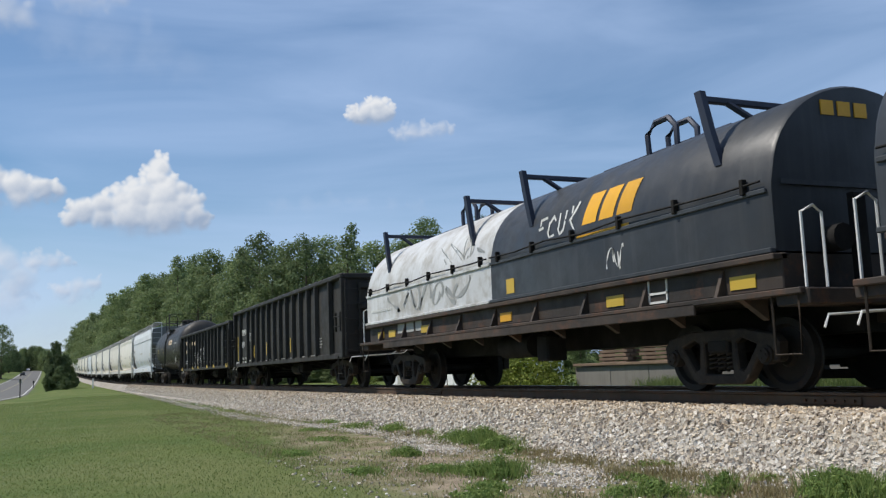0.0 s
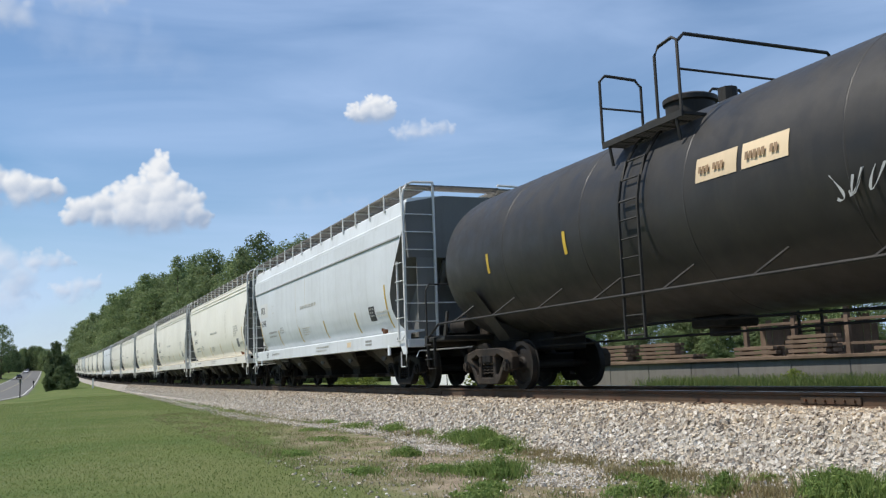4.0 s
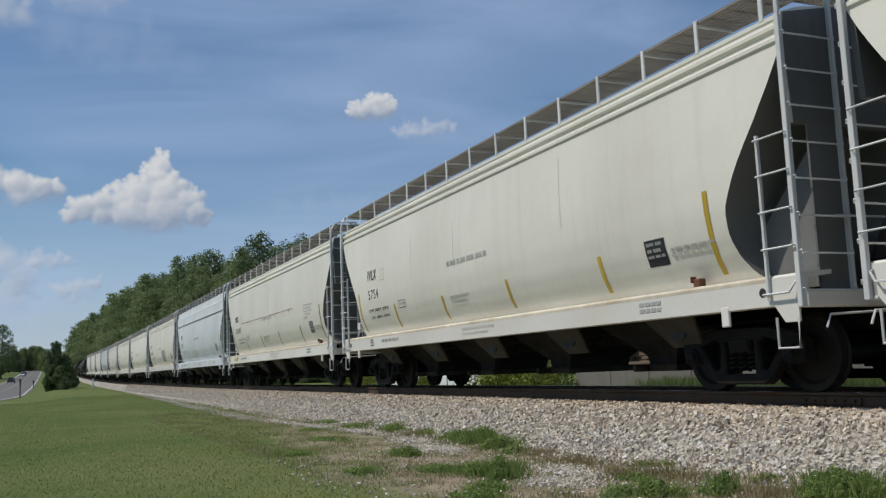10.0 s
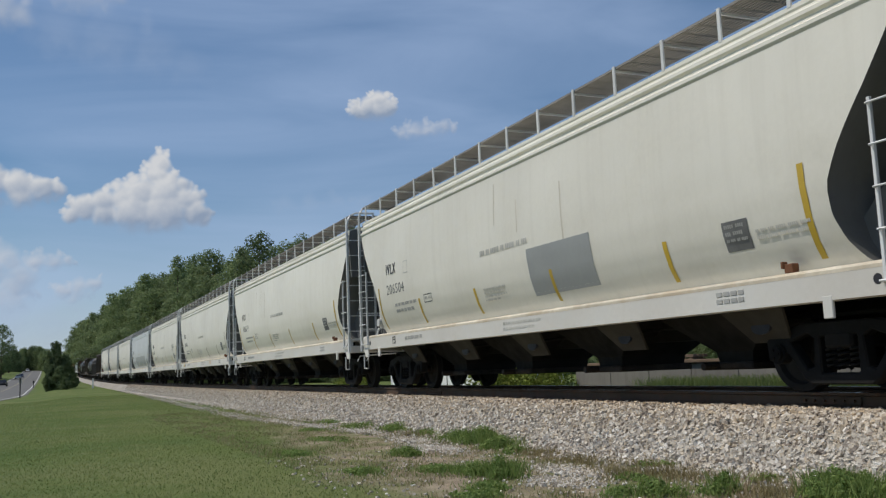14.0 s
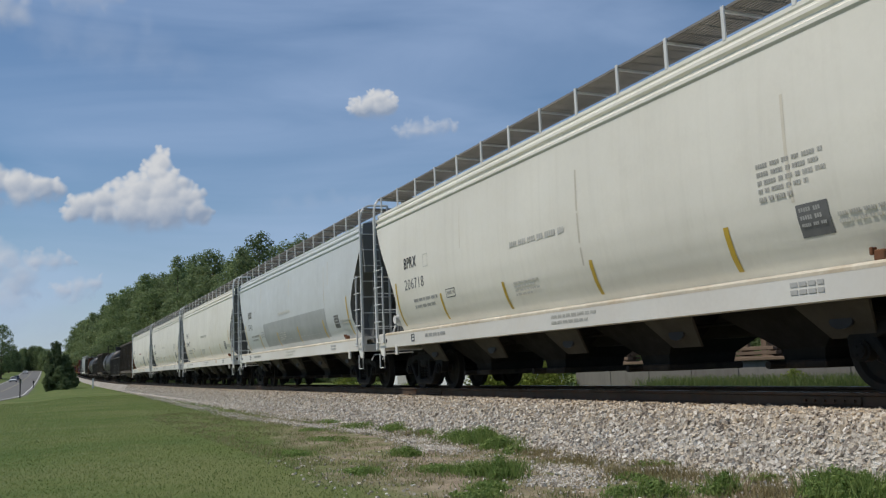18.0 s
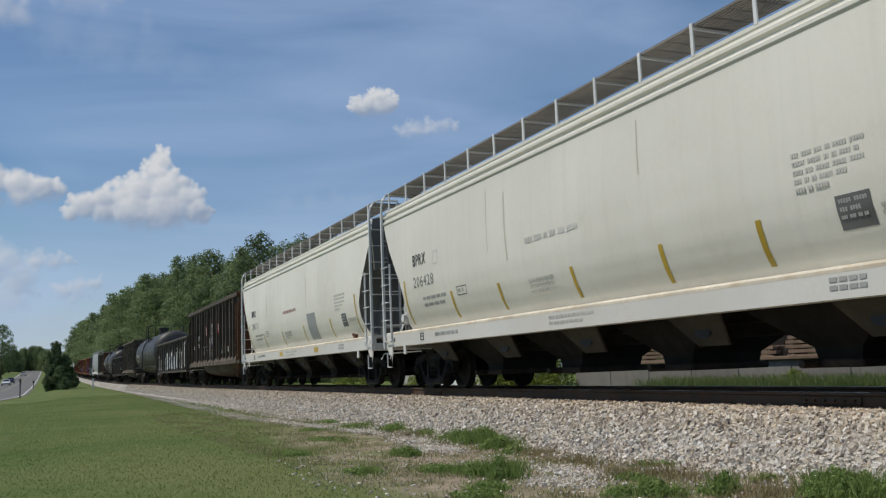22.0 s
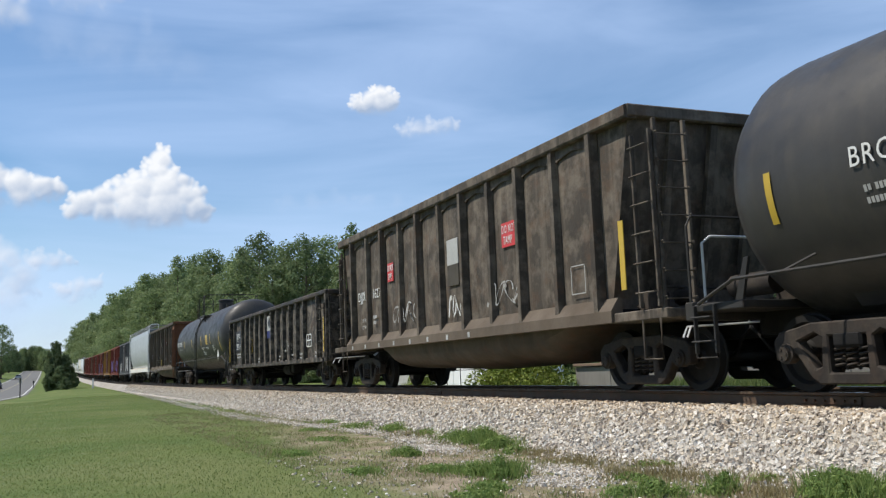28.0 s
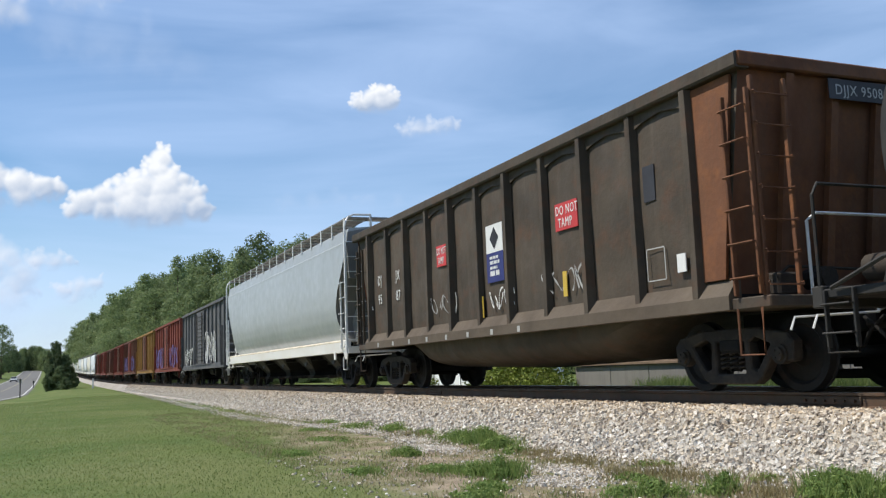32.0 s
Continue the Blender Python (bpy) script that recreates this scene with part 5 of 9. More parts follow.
def rung_mesh(w, axis, r=0.012, material=None):
    key = (w, axis, material.name)
    if key not in RUNGS:
        if axis == "x":
            g = Geo().tube([(0, 0.0, 0), (0, -0.06, 0), (w, -0.06, 0), (w, 0.0, 0)], r, 5)
        else:
            g = Geo().tube([(0, 0, 0.03), (0.07, 0, 0.03), (0.07, 0, 0), (0.07, w, 0), (0.07, w, 0.03), (0, w, 0.03)], r, 5)
        RUNGS[key] = g.mesh("rung", material)
    return RUNGS[key]


def ladder_side(car, x, y, z0, z1, w, n, material, stile=0.05, both=True):
    lad = part("side_ladder", Geo().box(x, x + stile, y - 0.03, y + 0.03, z0, z1, 0.006), material, car)
    if y > 0:                      # the side turned away is one piece
        g = Geo().box(x + w, x + w + stile, y - 0.03, y + 0.03, z0, z1, 0.006)
        for k in range(n):
            z = z0 + (z1 - z0) * (k + 0.5) / n
            g.tube([(x, y + 0.05, z), (x + w, y + 0.05, z)], 0.012, 5)
        part("stile_and_rungs", g, material, lad)
        return lad
    part("stile", Geo().box(x + w, x + w + stile, y - 0.03, y + 0.03, z0, z1, 0.006), material, lad)
    me = rung_mesh(w, "x", material=material)
    for k in range(n):
        part_at("rung", me, lad, x + stile / 2, y - 0.02, z0 + (z1 - z0) * (k + 0.5) / n)
    return lad


def ladder_end(car, x, s, y0, w, z0, z1, n, material):
    lad = part("end_ladder", Geo().box(x - 0.03, x + 0.03, y0, y0 + 0.05, z0, z1, 0.006), material, car)
    if y0 > 0:
        g = Geo().box(x - 0.03, x + 0.03, y0 + w, y0 + w + 0.05, z0, z1, 0.006)
        for k in range(n):
            z = z0 + (z1 - z0) * (k + 0.4) / n
            g.tube([(x + s * 0.06, y0, z), (x + s * 0.06, y0 + w, z)], 0.012, 5)
        part("stile_and_rungs", g, material, lad)
        return lad
    part("stile", Geo().box(x - 0.03, x + 0.03, y0 + w, y0 + w + 0.05, z0, z1, 0.006), material, lad)
    me = rung_mesh(w, "y", material=material)
    for k in range(n):
        o = part_at("rung", me, lad, x, y0 + 0.02 if s > 0 else y0 + 0.02 + w, z0 + (z1 - z0) * (k + 0.4) / n, 0 if s > 0 else 180)
    return lad


def step(car, x, y, w, material, z0=0.46, z1=1.0):
    return part("stirrup_step", Geo().tube([(x, y, z1), (x, y, z0), (x + w, y, z0), (x + w, y, z1)], 0.017, 5), material, car)


def roping(car, x, y, z=0.9, material=None):
    """Jacking eye plate under the sill."""
    return part("jacking_eye", Geo().box(x - 0.07, x + 0.07, y - 0.02, y + 0.02, z - 0.12, z + 0.12, 0.01), material or M_SILL, car)


# ---- covered hopper ----
def grating(x0, x1, y0, y1, z0, z1):
    """Open-grid walkway: one connected lattice of bearing bars, with its thickness."""
    x0, x1, y0, y1 = min(x0, x1), max(x0, x1), min(y0, y1), max(y0, y1)
    nx, ny = max(5, 2 * int((x1 - x0) / 0.3) + 1), max(5, 2 * int((y1 - y0) / 0.06) + 1)

    def edges(a, b, n, bar):
        m = (n - 1) // 2
        gap = ((b - a) - bar * (m + 1)) / m
        out = [a]
        for i in range(n):
            out.append(out[-1] + (bar if i % 2 == 0 else gap))
        return out
    ex, ey = edges(x0, x1, nx, 0.03), edges(y0, y1, ny, 0.034)
    W = ny + 1
    vs = [(x, y, z) for z in (z0, z1) for x in ex for y in ey]
    off = len(ex) * W
    keep = {(i, j) for i in range(nx) for j in range(ny) if i % 2 == 0 or j % 2 == 0}
    fs = []
    for i, j in keep:
        q = (i * W + j, (i + 1) * W + j, (i + 1) * W + j + 1, i * W + j + 1)
        fs += [q, tuple(k + off for k in q[::-1])]
        for di, dj, a, b in ((-1, 0, 0, 3), (1, 0, 1, 2), (0, -1, 0, 1), (0, 1, 3, 2)):
            if (i + di, j + dj) not in keep:
                fs.append((q[a], q[b], q[b] + off, q[a] + off))
    return Geo().add(vs, fs)


HOP_Y = [(1.28, 1.15), (1.36, 1.25), (1.48, 1.35), (1.65, 1.44), (1.9, 1.522), (2.25, 1.58), (2.75, 1.608), (3.3, 1.603), (3.92, 1.575)]


def hop_end(z, H):
    """Half length of the body at a height: the end sheets curve in to the outlets."""
    pts = [(1.28, 0.85), (1.4, 0.98), (1.6, 1.10), (1.85, 1.18), (2.1, 1.19), (2.3, 1.14), (2.6, 0.96), (2.95, 0.70), (3.1, 0.58), (3.4, 0.36), (3.75, 0.14), (3.92, 0.05), (4.6, 0.05)]
    for (a, va), (b, vb) in zip(pts, pts[1:]):
        if z <= b:
            return H - (va + (vb - va) * max(0.0, (z - a) / (b - a)))
    return H - 0.05


def hopper(name, label, half, paint, ribs=True, outlets=4, group="covered hoppers of the train", sill_paint=None, rail=True):
    """Covered hopper: rounded body on side sills, roof with running boards, end ladders, outlets, bogies."""
    sill_paint = sill_paint or M_SILL
    car = thing(name, label, "freight car", group)
    H = half
    # body sides and end sheets
    rows = [(z, y) for z, y in HOP_Y]
    fine = []
    for (za, ya), (zb, yb) in zip(rows, rows[1:]):
        for k in range(3):
            t = k / 3
            fine.append((za + (zb - za) * t, ya + (yb - ya) * t))
    fine.append(rows[-1])
    ncol = 25
    body = Geo()
    for sgn in (-1, 1):
        body.loft([[(-hop_end(z, H) + 2 * hop_end(z, H) * i / (ncol - 1), sgn * y, z) for i in range(ncol)] for z, y in fine], wrap=False)
    part("body", body, paint, car)
    for s in (-1, 1):
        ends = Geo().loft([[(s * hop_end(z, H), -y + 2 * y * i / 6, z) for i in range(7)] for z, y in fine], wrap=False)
        part("end_sheet", ends, M_ENDSHADE, car, "sloping end sheet, its shade set in grey")
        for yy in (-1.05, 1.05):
            part("bolster_web", Geo().prism([(s * (H - 1.2), 1.2), (s * (H - 0.12), 1.2), (s * (H - 0.12), 2.75), (s * (H - 0.3), 2.75), (s * (H - 1.2), 1.85)], "y", yy - 0.03, yy + 0.03), M_ENDSHADE, car)
            part("corner_post", Geo().box(s * (H - 0.16), s * (H - 0.06), yy - 0.06, yy + 0.06, 1.25, 4.3), M_ENDSHADE, car)
        # dark sheet added over the pale roof end, to stand for its shade
        part("end_panel", Geo().prism([(-1.5, 3.0), (-1.56, 3.93), (-1.52, 4.28), (-0.6, 4.46), (0.6, 4.46), (1.52, 4.28), (1.56, 3.93), (1.5, 3.0)], "x", s * (H - 0.115), s * (H - 0.035)), M_ENDSHADE, car, "added upper end panel in shade grey", smooth=0)
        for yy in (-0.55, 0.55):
            part("end_brace", Geo().prism([(s * (H - 1.1), 1.36), (s * (H - 0.95), 1.36), (s * (H - 0.14), 2.9), (s * (H - 0.22), 3.0)], "y", yy - 0.04, yy + 0.04), M_ENDSHADE, car, smooth=0)
        # extra dark plate behind the leading end's ladder only, put in as shade
        part("end_plate", Geo().box(s * (H - 0.07), s * (H - 0.04), -1.30, -0.80, 1.14, 4.25), M_ENDSHADE, car) if s > 0 else None
    # roof
    roof = Geo()
    e = H - 0.05
    if ribs:
        arch = [(-1.575, 3.92), (-1.60, 3.955), (-1.60, 4.0), (-1.555, 4.03), (-1.55, 4.075), (-1.585, 4.105), (-1.585, 4.15), (-1.53, 4.185), (-1.525, 4.21), (-1.54, 4.235), (-1.54, 4.285), (-1.30, 4.37), (-0.6, 4.47)]
    else:
        arch = [(-1.575, 3.92), (-1.575, 4.0), (-1.545, 4.03), (-1.50, 4.34), (-1.46, 4.38), (-0.6, 4.47)]
    arch = arch + [(-y, z) for y, z in arch[::-1]]
    roof.loft([[(x, y, z) for y, z in arch] for x in (-e, -e * 0.5, 0, e * 0.5, e)], wrap=False)
    roof.add([(s * e, y, z) for s in (-1, 1) for y, z in arch], [tuple(range(len(arch))), tuple(range(len(arch), 2 * len(arch)))])
    part("roof", roof, paint, car, smooth=25)
    if not ribs and rail:
        part("side_rail", Geo().prism([(-1.595, 3.50), (-1.63, 3.515), (-1.63, 3.545), (-1.595, 3.56)], "x", -H + 0.35, H - 0.35).prism([(1.595, 3.50), (1.63, 3.515), (1.63, 3.545), (1.595, 3.56)], "x", -H + 0.35, H - 0.35), M_GREYPATCH, car, "dark narrow side rail")
    for x in (-0.45 * H, 0.0, 0.45 * H):
        part("roof_hatch", Geo().box(x - 1.3, x + 1.3, -0.35, 0.35, 4.47, 4.56, 0.02), paint, car)
    # running boards on brackets
    for sgn in (-1, 1):
        g = grating(-H + 0.05, H - 0.05, sgn * 1.52, sgn * 0.86, 4.665, 4.70)
        rb = part("running_board", g, M_GRATE, car, "dark open-grid roof walkway", smooth=0)
        n = int(2 * H / 1.18)
        post = Geo().box(-0.032, 0.032, -0.012, 0.012, 0.0, 0.44, 0.004).box(-0.02, 0.02, -0.012 if sgn < 0 else -0.62, 0.62 if sgn < 0 else 0.012, 0.36, 0.39).mesh("bracket", M_GALV, 0)
        if sgn > 0:
            g = Geo()
            for k in range(n + 1):
                x = -H + 0.35 + (2 * H - 0.7) * k / n
                g.box(x - 0.03, x + 0.03, 1.523, 1.547, 4.27, 4.70)
            part("brackets", g, M_GALV, rb, smooth=0)
            continue
        for k in range(n + 1):
            part_at("bracket", post, rb, -H + 0.35 + (2 * H - 0.7) * k / n, sgn * 1.535, 4.27)
    for s in (-1, 1):
        part("end_walkway", grating(s * (H - 0.52), s * (H + 0.02), -0.855, 0.855, 4.665, 4.70), M_GRATE, car, smooth=0)
    # sills
    for sgn in (-1, 1):
        sill = Geo().prism([(sgn * 1.60, 0.99), (sgn * 1.60, 1.30), (sgn * 1.57, 1.33), (sgn * 1.18, 1.36), (sgn * 1.18, 1.31), (sgn * 1.52, 1.27), (sgn * 1.52, 1.03), (sgn * 1.35, 1.03), (sgn * 1.35, 0.99)], "x", -H, H)
        part("side_sill", sill, sill_paint, car, smooth=0)
        if sill_paint is M_SILL:
            part("dust_band", Geo().prism([(sgn * 1.602, 1.265), (sgn * 1.602, 1.302), (sgn * 1.572, 1.333), (sgn * 1.54, 1.338), (sgn * 1.54, 1.265)], "x", -H + 0.55, H - 0.55), M_TAN, car, "tan dust along the top of the sill", smooth=0)
        for s in (-1, 1):
            hole = Geo().cyl((s * (H - 0.62), sgn * 1.603, 1.15), (s * (H - 0.62), sgn * 1.59, 1.15), 0.055, 14)
            part("sill_hole", hole, M_DARKINK, car)
            step(car, s * (H - 0.28) - 0.15, sgn * 1.6, 0.32, M_GALV, 0.52, 0.86)
            part("step_bracket", Geo().prism([(s * (H - 0.28) - 0.17, 0.992), (s * (H - 0.28) + 0.19, 0.992), (s * (H - 0.28) + 0.19, 0.80), (s * (H - 0.28) - 0.02, 0.80)], "y", sgn * 1.575, sgn * 1.60), sill_paint, car, smooth=0)
            roping(car, s * (H - 1.28), sgn * 1.585, 0.92, sill_paint)
    for s in (-1, 1):
        part("end_sill", Geo().box(s * (H - 0.12), s * (H + 0.05), -1.6, 1.6, 0.95, 1.14, 0.01), sill_paint, car)
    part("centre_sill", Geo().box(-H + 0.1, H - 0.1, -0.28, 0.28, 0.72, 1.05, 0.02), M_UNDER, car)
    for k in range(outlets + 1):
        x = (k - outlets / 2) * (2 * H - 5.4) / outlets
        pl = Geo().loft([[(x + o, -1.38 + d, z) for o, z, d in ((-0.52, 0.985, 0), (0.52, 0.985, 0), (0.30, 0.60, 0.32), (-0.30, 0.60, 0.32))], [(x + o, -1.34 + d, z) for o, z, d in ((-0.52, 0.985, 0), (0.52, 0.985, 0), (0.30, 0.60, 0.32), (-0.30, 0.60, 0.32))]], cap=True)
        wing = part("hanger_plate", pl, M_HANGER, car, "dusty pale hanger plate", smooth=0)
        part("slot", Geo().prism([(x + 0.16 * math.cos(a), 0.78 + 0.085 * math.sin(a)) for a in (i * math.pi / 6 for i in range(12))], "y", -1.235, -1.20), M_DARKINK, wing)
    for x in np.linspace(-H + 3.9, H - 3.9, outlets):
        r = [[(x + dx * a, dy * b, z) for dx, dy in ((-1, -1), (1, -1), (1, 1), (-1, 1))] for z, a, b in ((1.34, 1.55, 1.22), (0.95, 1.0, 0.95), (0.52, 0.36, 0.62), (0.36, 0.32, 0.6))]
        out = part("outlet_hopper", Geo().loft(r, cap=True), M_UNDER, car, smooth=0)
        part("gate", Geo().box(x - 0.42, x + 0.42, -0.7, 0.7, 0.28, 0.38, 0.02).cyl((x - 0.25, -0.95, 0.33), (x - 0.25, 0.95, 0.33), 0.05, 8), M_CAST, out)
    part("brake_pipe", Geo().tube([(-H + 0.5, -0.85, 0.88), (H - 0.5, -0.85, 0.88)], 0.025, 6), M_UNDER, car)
    # ladders at both ends
    for s in (-1, 1):
        for sgn in (-1, 1):
            y = sgn * 1.62
            xo = s * (H - 0.02)
            main = Geo().box(xo - 0.035, xo + 0.035, y - 0.03, y + 0.03, 0.95, 4.22, 0.006)
            main.tube([(xo, y, 4.2), (xo, y, 4.42), (xo, y * 0.975, 4.58), (xo, y * 0.92, 4.70), (xo, y * 0.84, 4.76), (xo, y * 0.52, 4.77)], 0.03, 6)
            post = part("ladder_post", main, M_GALV, car, "pale steel ladder post bent over at the roof")
            part("stile", Geo().box(s * (H - 0.5) - 0.02, s * (H - 0.5) + 0.02, y - 0.02, y + 0.02, 1.1, 2.95, 0.004), M_GALV, post)
            if sgn > 0:
                g = Geo().box(xo - 0.03, xo + 0.03, 1.07, 1.12, 1.0, 4.45)
                for k in range(8):
                    g.tube([(xo + s * 0.07, 1.12, 1.12 + 0.41 * k), (xo + s * 0.07, 1.62, 1.12 + 0.41 * k)], 0.012, 5)
                part("stile_and_rungs", g, M_GALV, post)
                continue
            me = rung_mesh(0.48, "x", material=M_GALV)
            for k in range(4):
                part_at("rung", me, post, min(xo, s * (H - 0.5)), y, 1.62 + 0.42 * k)
            part("stile", Geo().box(xo - 0.03, xo + 0.03, y - sgn * 0.74, y - sgn * 0.79, 1.0, 4.75, 0.004), M_GALV, post)
            me = rung_mesh(0.74, "y", material=M_GALV)
            for k in range(8):
                z = 1.12 + 0.41 * k
                y0 = min(y, y - sgn * 0.74)
                part_at("rung", me, post, xo, y0 if s > 0 else y0 + 0.74, z, 0 if s > 0 else 180)
            part("grab_iron", Geo().tube([(s * (H - 0.55), sgn * 1.6, 1.12), (s * (H - 0.55), sgn * 1.66, 1.12), (s * (H - 0.15), sgn * 1.66, 1.12), (s * (H - 0.08), sgn * 1.64, 1.22), (s * (H - 0.08), sgn * 1.6, 1.24)], 0.014, 5), M_GALV, post)
        coupler(car, s * (H + 0.05), s)
        part("cross_handrail", Geo().tube([(s * (H + 0.05), -1.1, 1.95), (s * (H + 0.1), -0.2, 1.95), (s * (H + 0.1), 1.1, 1.95)], 0.014, 5), M_GALV, car)
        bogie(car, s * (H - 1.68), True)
    part("brake_wheel", Geo().tube([(-H + 0.02, 0.5 + 0.28 * math.cos(a), 2.6 + 0.28 * math.sin(a)) for a in (k * 0.4 for k in range(17))], 0.018, 5).cyl((-H + 0.3, 0.5, 2.6), (-H + 0.0, 0.5, 2.6), 0.05, 8), M_GALV, car)
    valve = part("brake_valve", Geo().box(-H + 0.25, -H + 0.60, -1.22, -1.02, 1.52, 1.80, 0.04).cyl((-H + 0.3, -1.12, 1.80), (-H + 0.3, -1.12, 2.02), 0.09, 12), M_GALV, car, "pale grey brake valve")
    part("valve_cap", Geo().cyl((-H + 0.52, -1.34, 1.66), (-H + 0.52, -1.21, 1.66), 0.10, 12), M_GALV, valve)
    part("valve_pipe", Geo().tube([(-H + 0.35, -1.25, 1.54), (-H + 0.3, -1.3, 1.36), (-H + 0.55, -1.3, 1.2)], 0.025, 6), M_GALV, valve)
    part("brake_rigging", Geo().tube([(-H + 0.7, -1.15, 1.45), (-H + 0.55, -1.2, 2.0), (-H + 0.3, -1.15, 2.3), (-H + 0.28, -0.6, 2.5)], 0.022, 6), M_GALV, car)
    part("brake_cylinder", Geo().cyl((H - 1.0, -0.5, 1.32), (H - 0.45, -0.5, 1.32), 0.14, 12), M_UNDER, car)
    part("air_reservoir", Geo().cyl((H - 0.9, 0.45, 1.4), (H - 0.2, 0.45, 1.4), 0.2, 14), M_UNDER, car)
    return car


def body_y(z):
    return next((ya + (yb - ya) * (z - za) / (zb - za) for (za, ya), (zb, yb) in zip(HOP_Y, HOP_Y[1:]) if za <= z <= zb), 1.6)


def on_body(car, name, x0, x1, z0, z1, material, label="", lift=0.005, shear=0.0):
    """A flat painted patch that follows the curve of the hopper's side."""
    zs = np.linspace(z0, z1, 9)
    vs = [(x + shear * (z - z0), -body_y(z) - lift, z) for z in zs for x in (x0, x1)]
    return part(name, Geo().add(vs, [(2 * i, 2 * i + 1, 2 * i + 3, 2 * i + 2) for i in range(8)]), material, car, label)


def outline(x0, x1, z0, z1, w, lift=0.004):
    """A thin painted frame that follows the curve of the hopper's side."""
    g = Geo()
    for a, b, c, d in ((x0, x0 + w, z0, z1), (x1 - w, x1, z0, z1), (x0, x1, z0, z0 + w), (x0, x1, z1 - w, z1)):
        zs = np.linspace(c, d, 6)
        g.add([(x, -body_y(z) - lift, z) for z in zs for x in (a, b)], [(2 * i, 2 * i + 1, 2 * i + 3, 2 * i + 2) for i in range(5)])
    return g


def hopper_marks(car, H, mark, number, ink, patch=None, seed=0, left_stripe=False, white_box=False, sharp=True):
    """Reporting mark and number, weight lines, inspection boxes and the yellow reflector stripes."""
    r = random.Random(seed)
    if white_box:
        on_body(car, "white_patch", -H + 1.25, -H + 2.45, 2.56, 3.08, M_WHITE, "white repainted patch")
    right = {0: -0.6, 4: 0.2}.get(seed, 0.0)
    lettering(mark, 0.36, ink, car, -H + 1.97 + right, -max(body_y(2.71), body_y(2.97)) - 0.010, 2.71, "reporting_mark", stretch=0.80)
    lettering(number, 0.33, ink if sharp else M_INKGREY, car, -H + 1.92 + right, -body_y(2.24) - 0.004, 2.24, "car_number", rx=92.7, stretch=1.05)
    if seed != 4:
        for z, w in ((2.0, 1.35), (1.86, 1.1)):
            fine_print(seed + int(z * 100), [(w, 0.075)], M_FAINT, car, -H + 2.35, -body_y(z) - 0.004, z, "weight_line", rx=math.degrees(math.atan((body_y(z) - body_y(z - 0.08)) / 0.08)))
    part("stencil_frame", outline(-H + 3.12, -H + 3.38, 2.64, 2.92, 0.016), M_PALEINK, car)
    fine_print(seed + 160, [(1.85, 0.10)], M_REDFADE if seed == 14 else M_PALEINK, car, -1.19, -body_y(2.60) - 0.004, 2.60, "faded_title")
    fine_print(seed + 200, [(0.9, 0.04), (0.8, 0.04), (0.9, 0.04), (0.6, 0.04)], M_PALEINK, car, -1.25, -body_y(1.90) - 0.006, 1.90, rx=14)
    if seed in (1, 2, 5, 10, 13, 14):
        fine_print(seed + 40, [(1.0, 0.055), (0.9, 0.055), (1.0, 0.055), (0.75, 0.055), (0.5, 0.055)], M_PALEINK, car, 5.0, -body_y(2.62) - 0.004, 2.62, rx=3)
    on_body(car, "data_panel", 5.5, 5.95, 1.70, 2.06, M_DARKINK if sharp else M_INKGREY, "black inspection panel")
    fine_print(seed + 240, [(0.36, 0.05), (0.30, 0.05), (0.36, 0.04)], M_FAINT, car, 5.54, -body_y(2.02) - 0.009, 2.02, "panel_print", rx=12)
    fine_print(seed + 280, [(0.9, 0.045), (0.8, 0.045)], M_PALEINK, car, 6.05, -body_y(1.9) - 0.006, 1.9, "stencil_note", rx=14)
    for x, top, on in ((-4.5, 2.0, 1), (-2.38 if seed == 13 else -1.65, 1.95, 1), (0.17, 1.95, seed == 13), (2.48 if seed == 13 else 1.3, 1.98, 1), (4.35, 2.0, 1), (6.88, 2.5, 1)):
        if not on and x == 0.17:
            continue
        on_body(car, "reflector_stripe", x - 0.045, x + 0.045, 1.46, top, (M_OLIVE if seed in (5, 9) else M_YEL) if on else M_FAINT, "yellow reflector stripe" if on else "worn grey stripe", 0.007)
    if left_stripe:
        sx = -7.22 if seed == 0 else -7.05
        on_body(car, "reflector_stripe", sx, sx + 0.08, 1.46, 2.45, M_OLIVE if seed in (5, 9) else M_YEL, "yellow reflector stripe", 0.007)
    fine_print(seed + 80, [(1.15, 0.075)], M_FAINT, car, -H + 3.1, -1.606, 1.20, "sill_stencil")
    if seed == 14:
        for x in (-1.75, 2.8):
            part("sill_decal", Geo().box(x, x + 0.44, -1.606, -1.598, 1.08, 1.23), M_YEL, car, "yellow sill decal")
    if seed == 4:
        for row, z in (("LD LMT  221800 LB  100570 KG", 1.92), ("LT WT    64200 LB   29200 KG", 1.75)):
            lettering(row, 0.11, ink, car, -H + 2.05, -body_y(z) - 0.02, z, "weight_line", stretch=0.85)
    fine_print(seed + 120, [(1.4, 0.055), (1.1, 0.05)], M_PALEINK, car, r.uniform(-1, 1), -1.606, 1.22, "sill_stencil")
    bars([(0.5, 0.05), (0.5, 0.05)], M_FAINT, car, H - 3.0, -1.606, 1.22, "sill_stencil")
    x = r.uniform(1.6, 4.5)
    if seed % 3 == 0:
        part("sill_decal", Geo().box(x, x + 0.34, -1.606, -1.598, 1.10, 1.23), M_CREAM, car, "small cream sill decal")
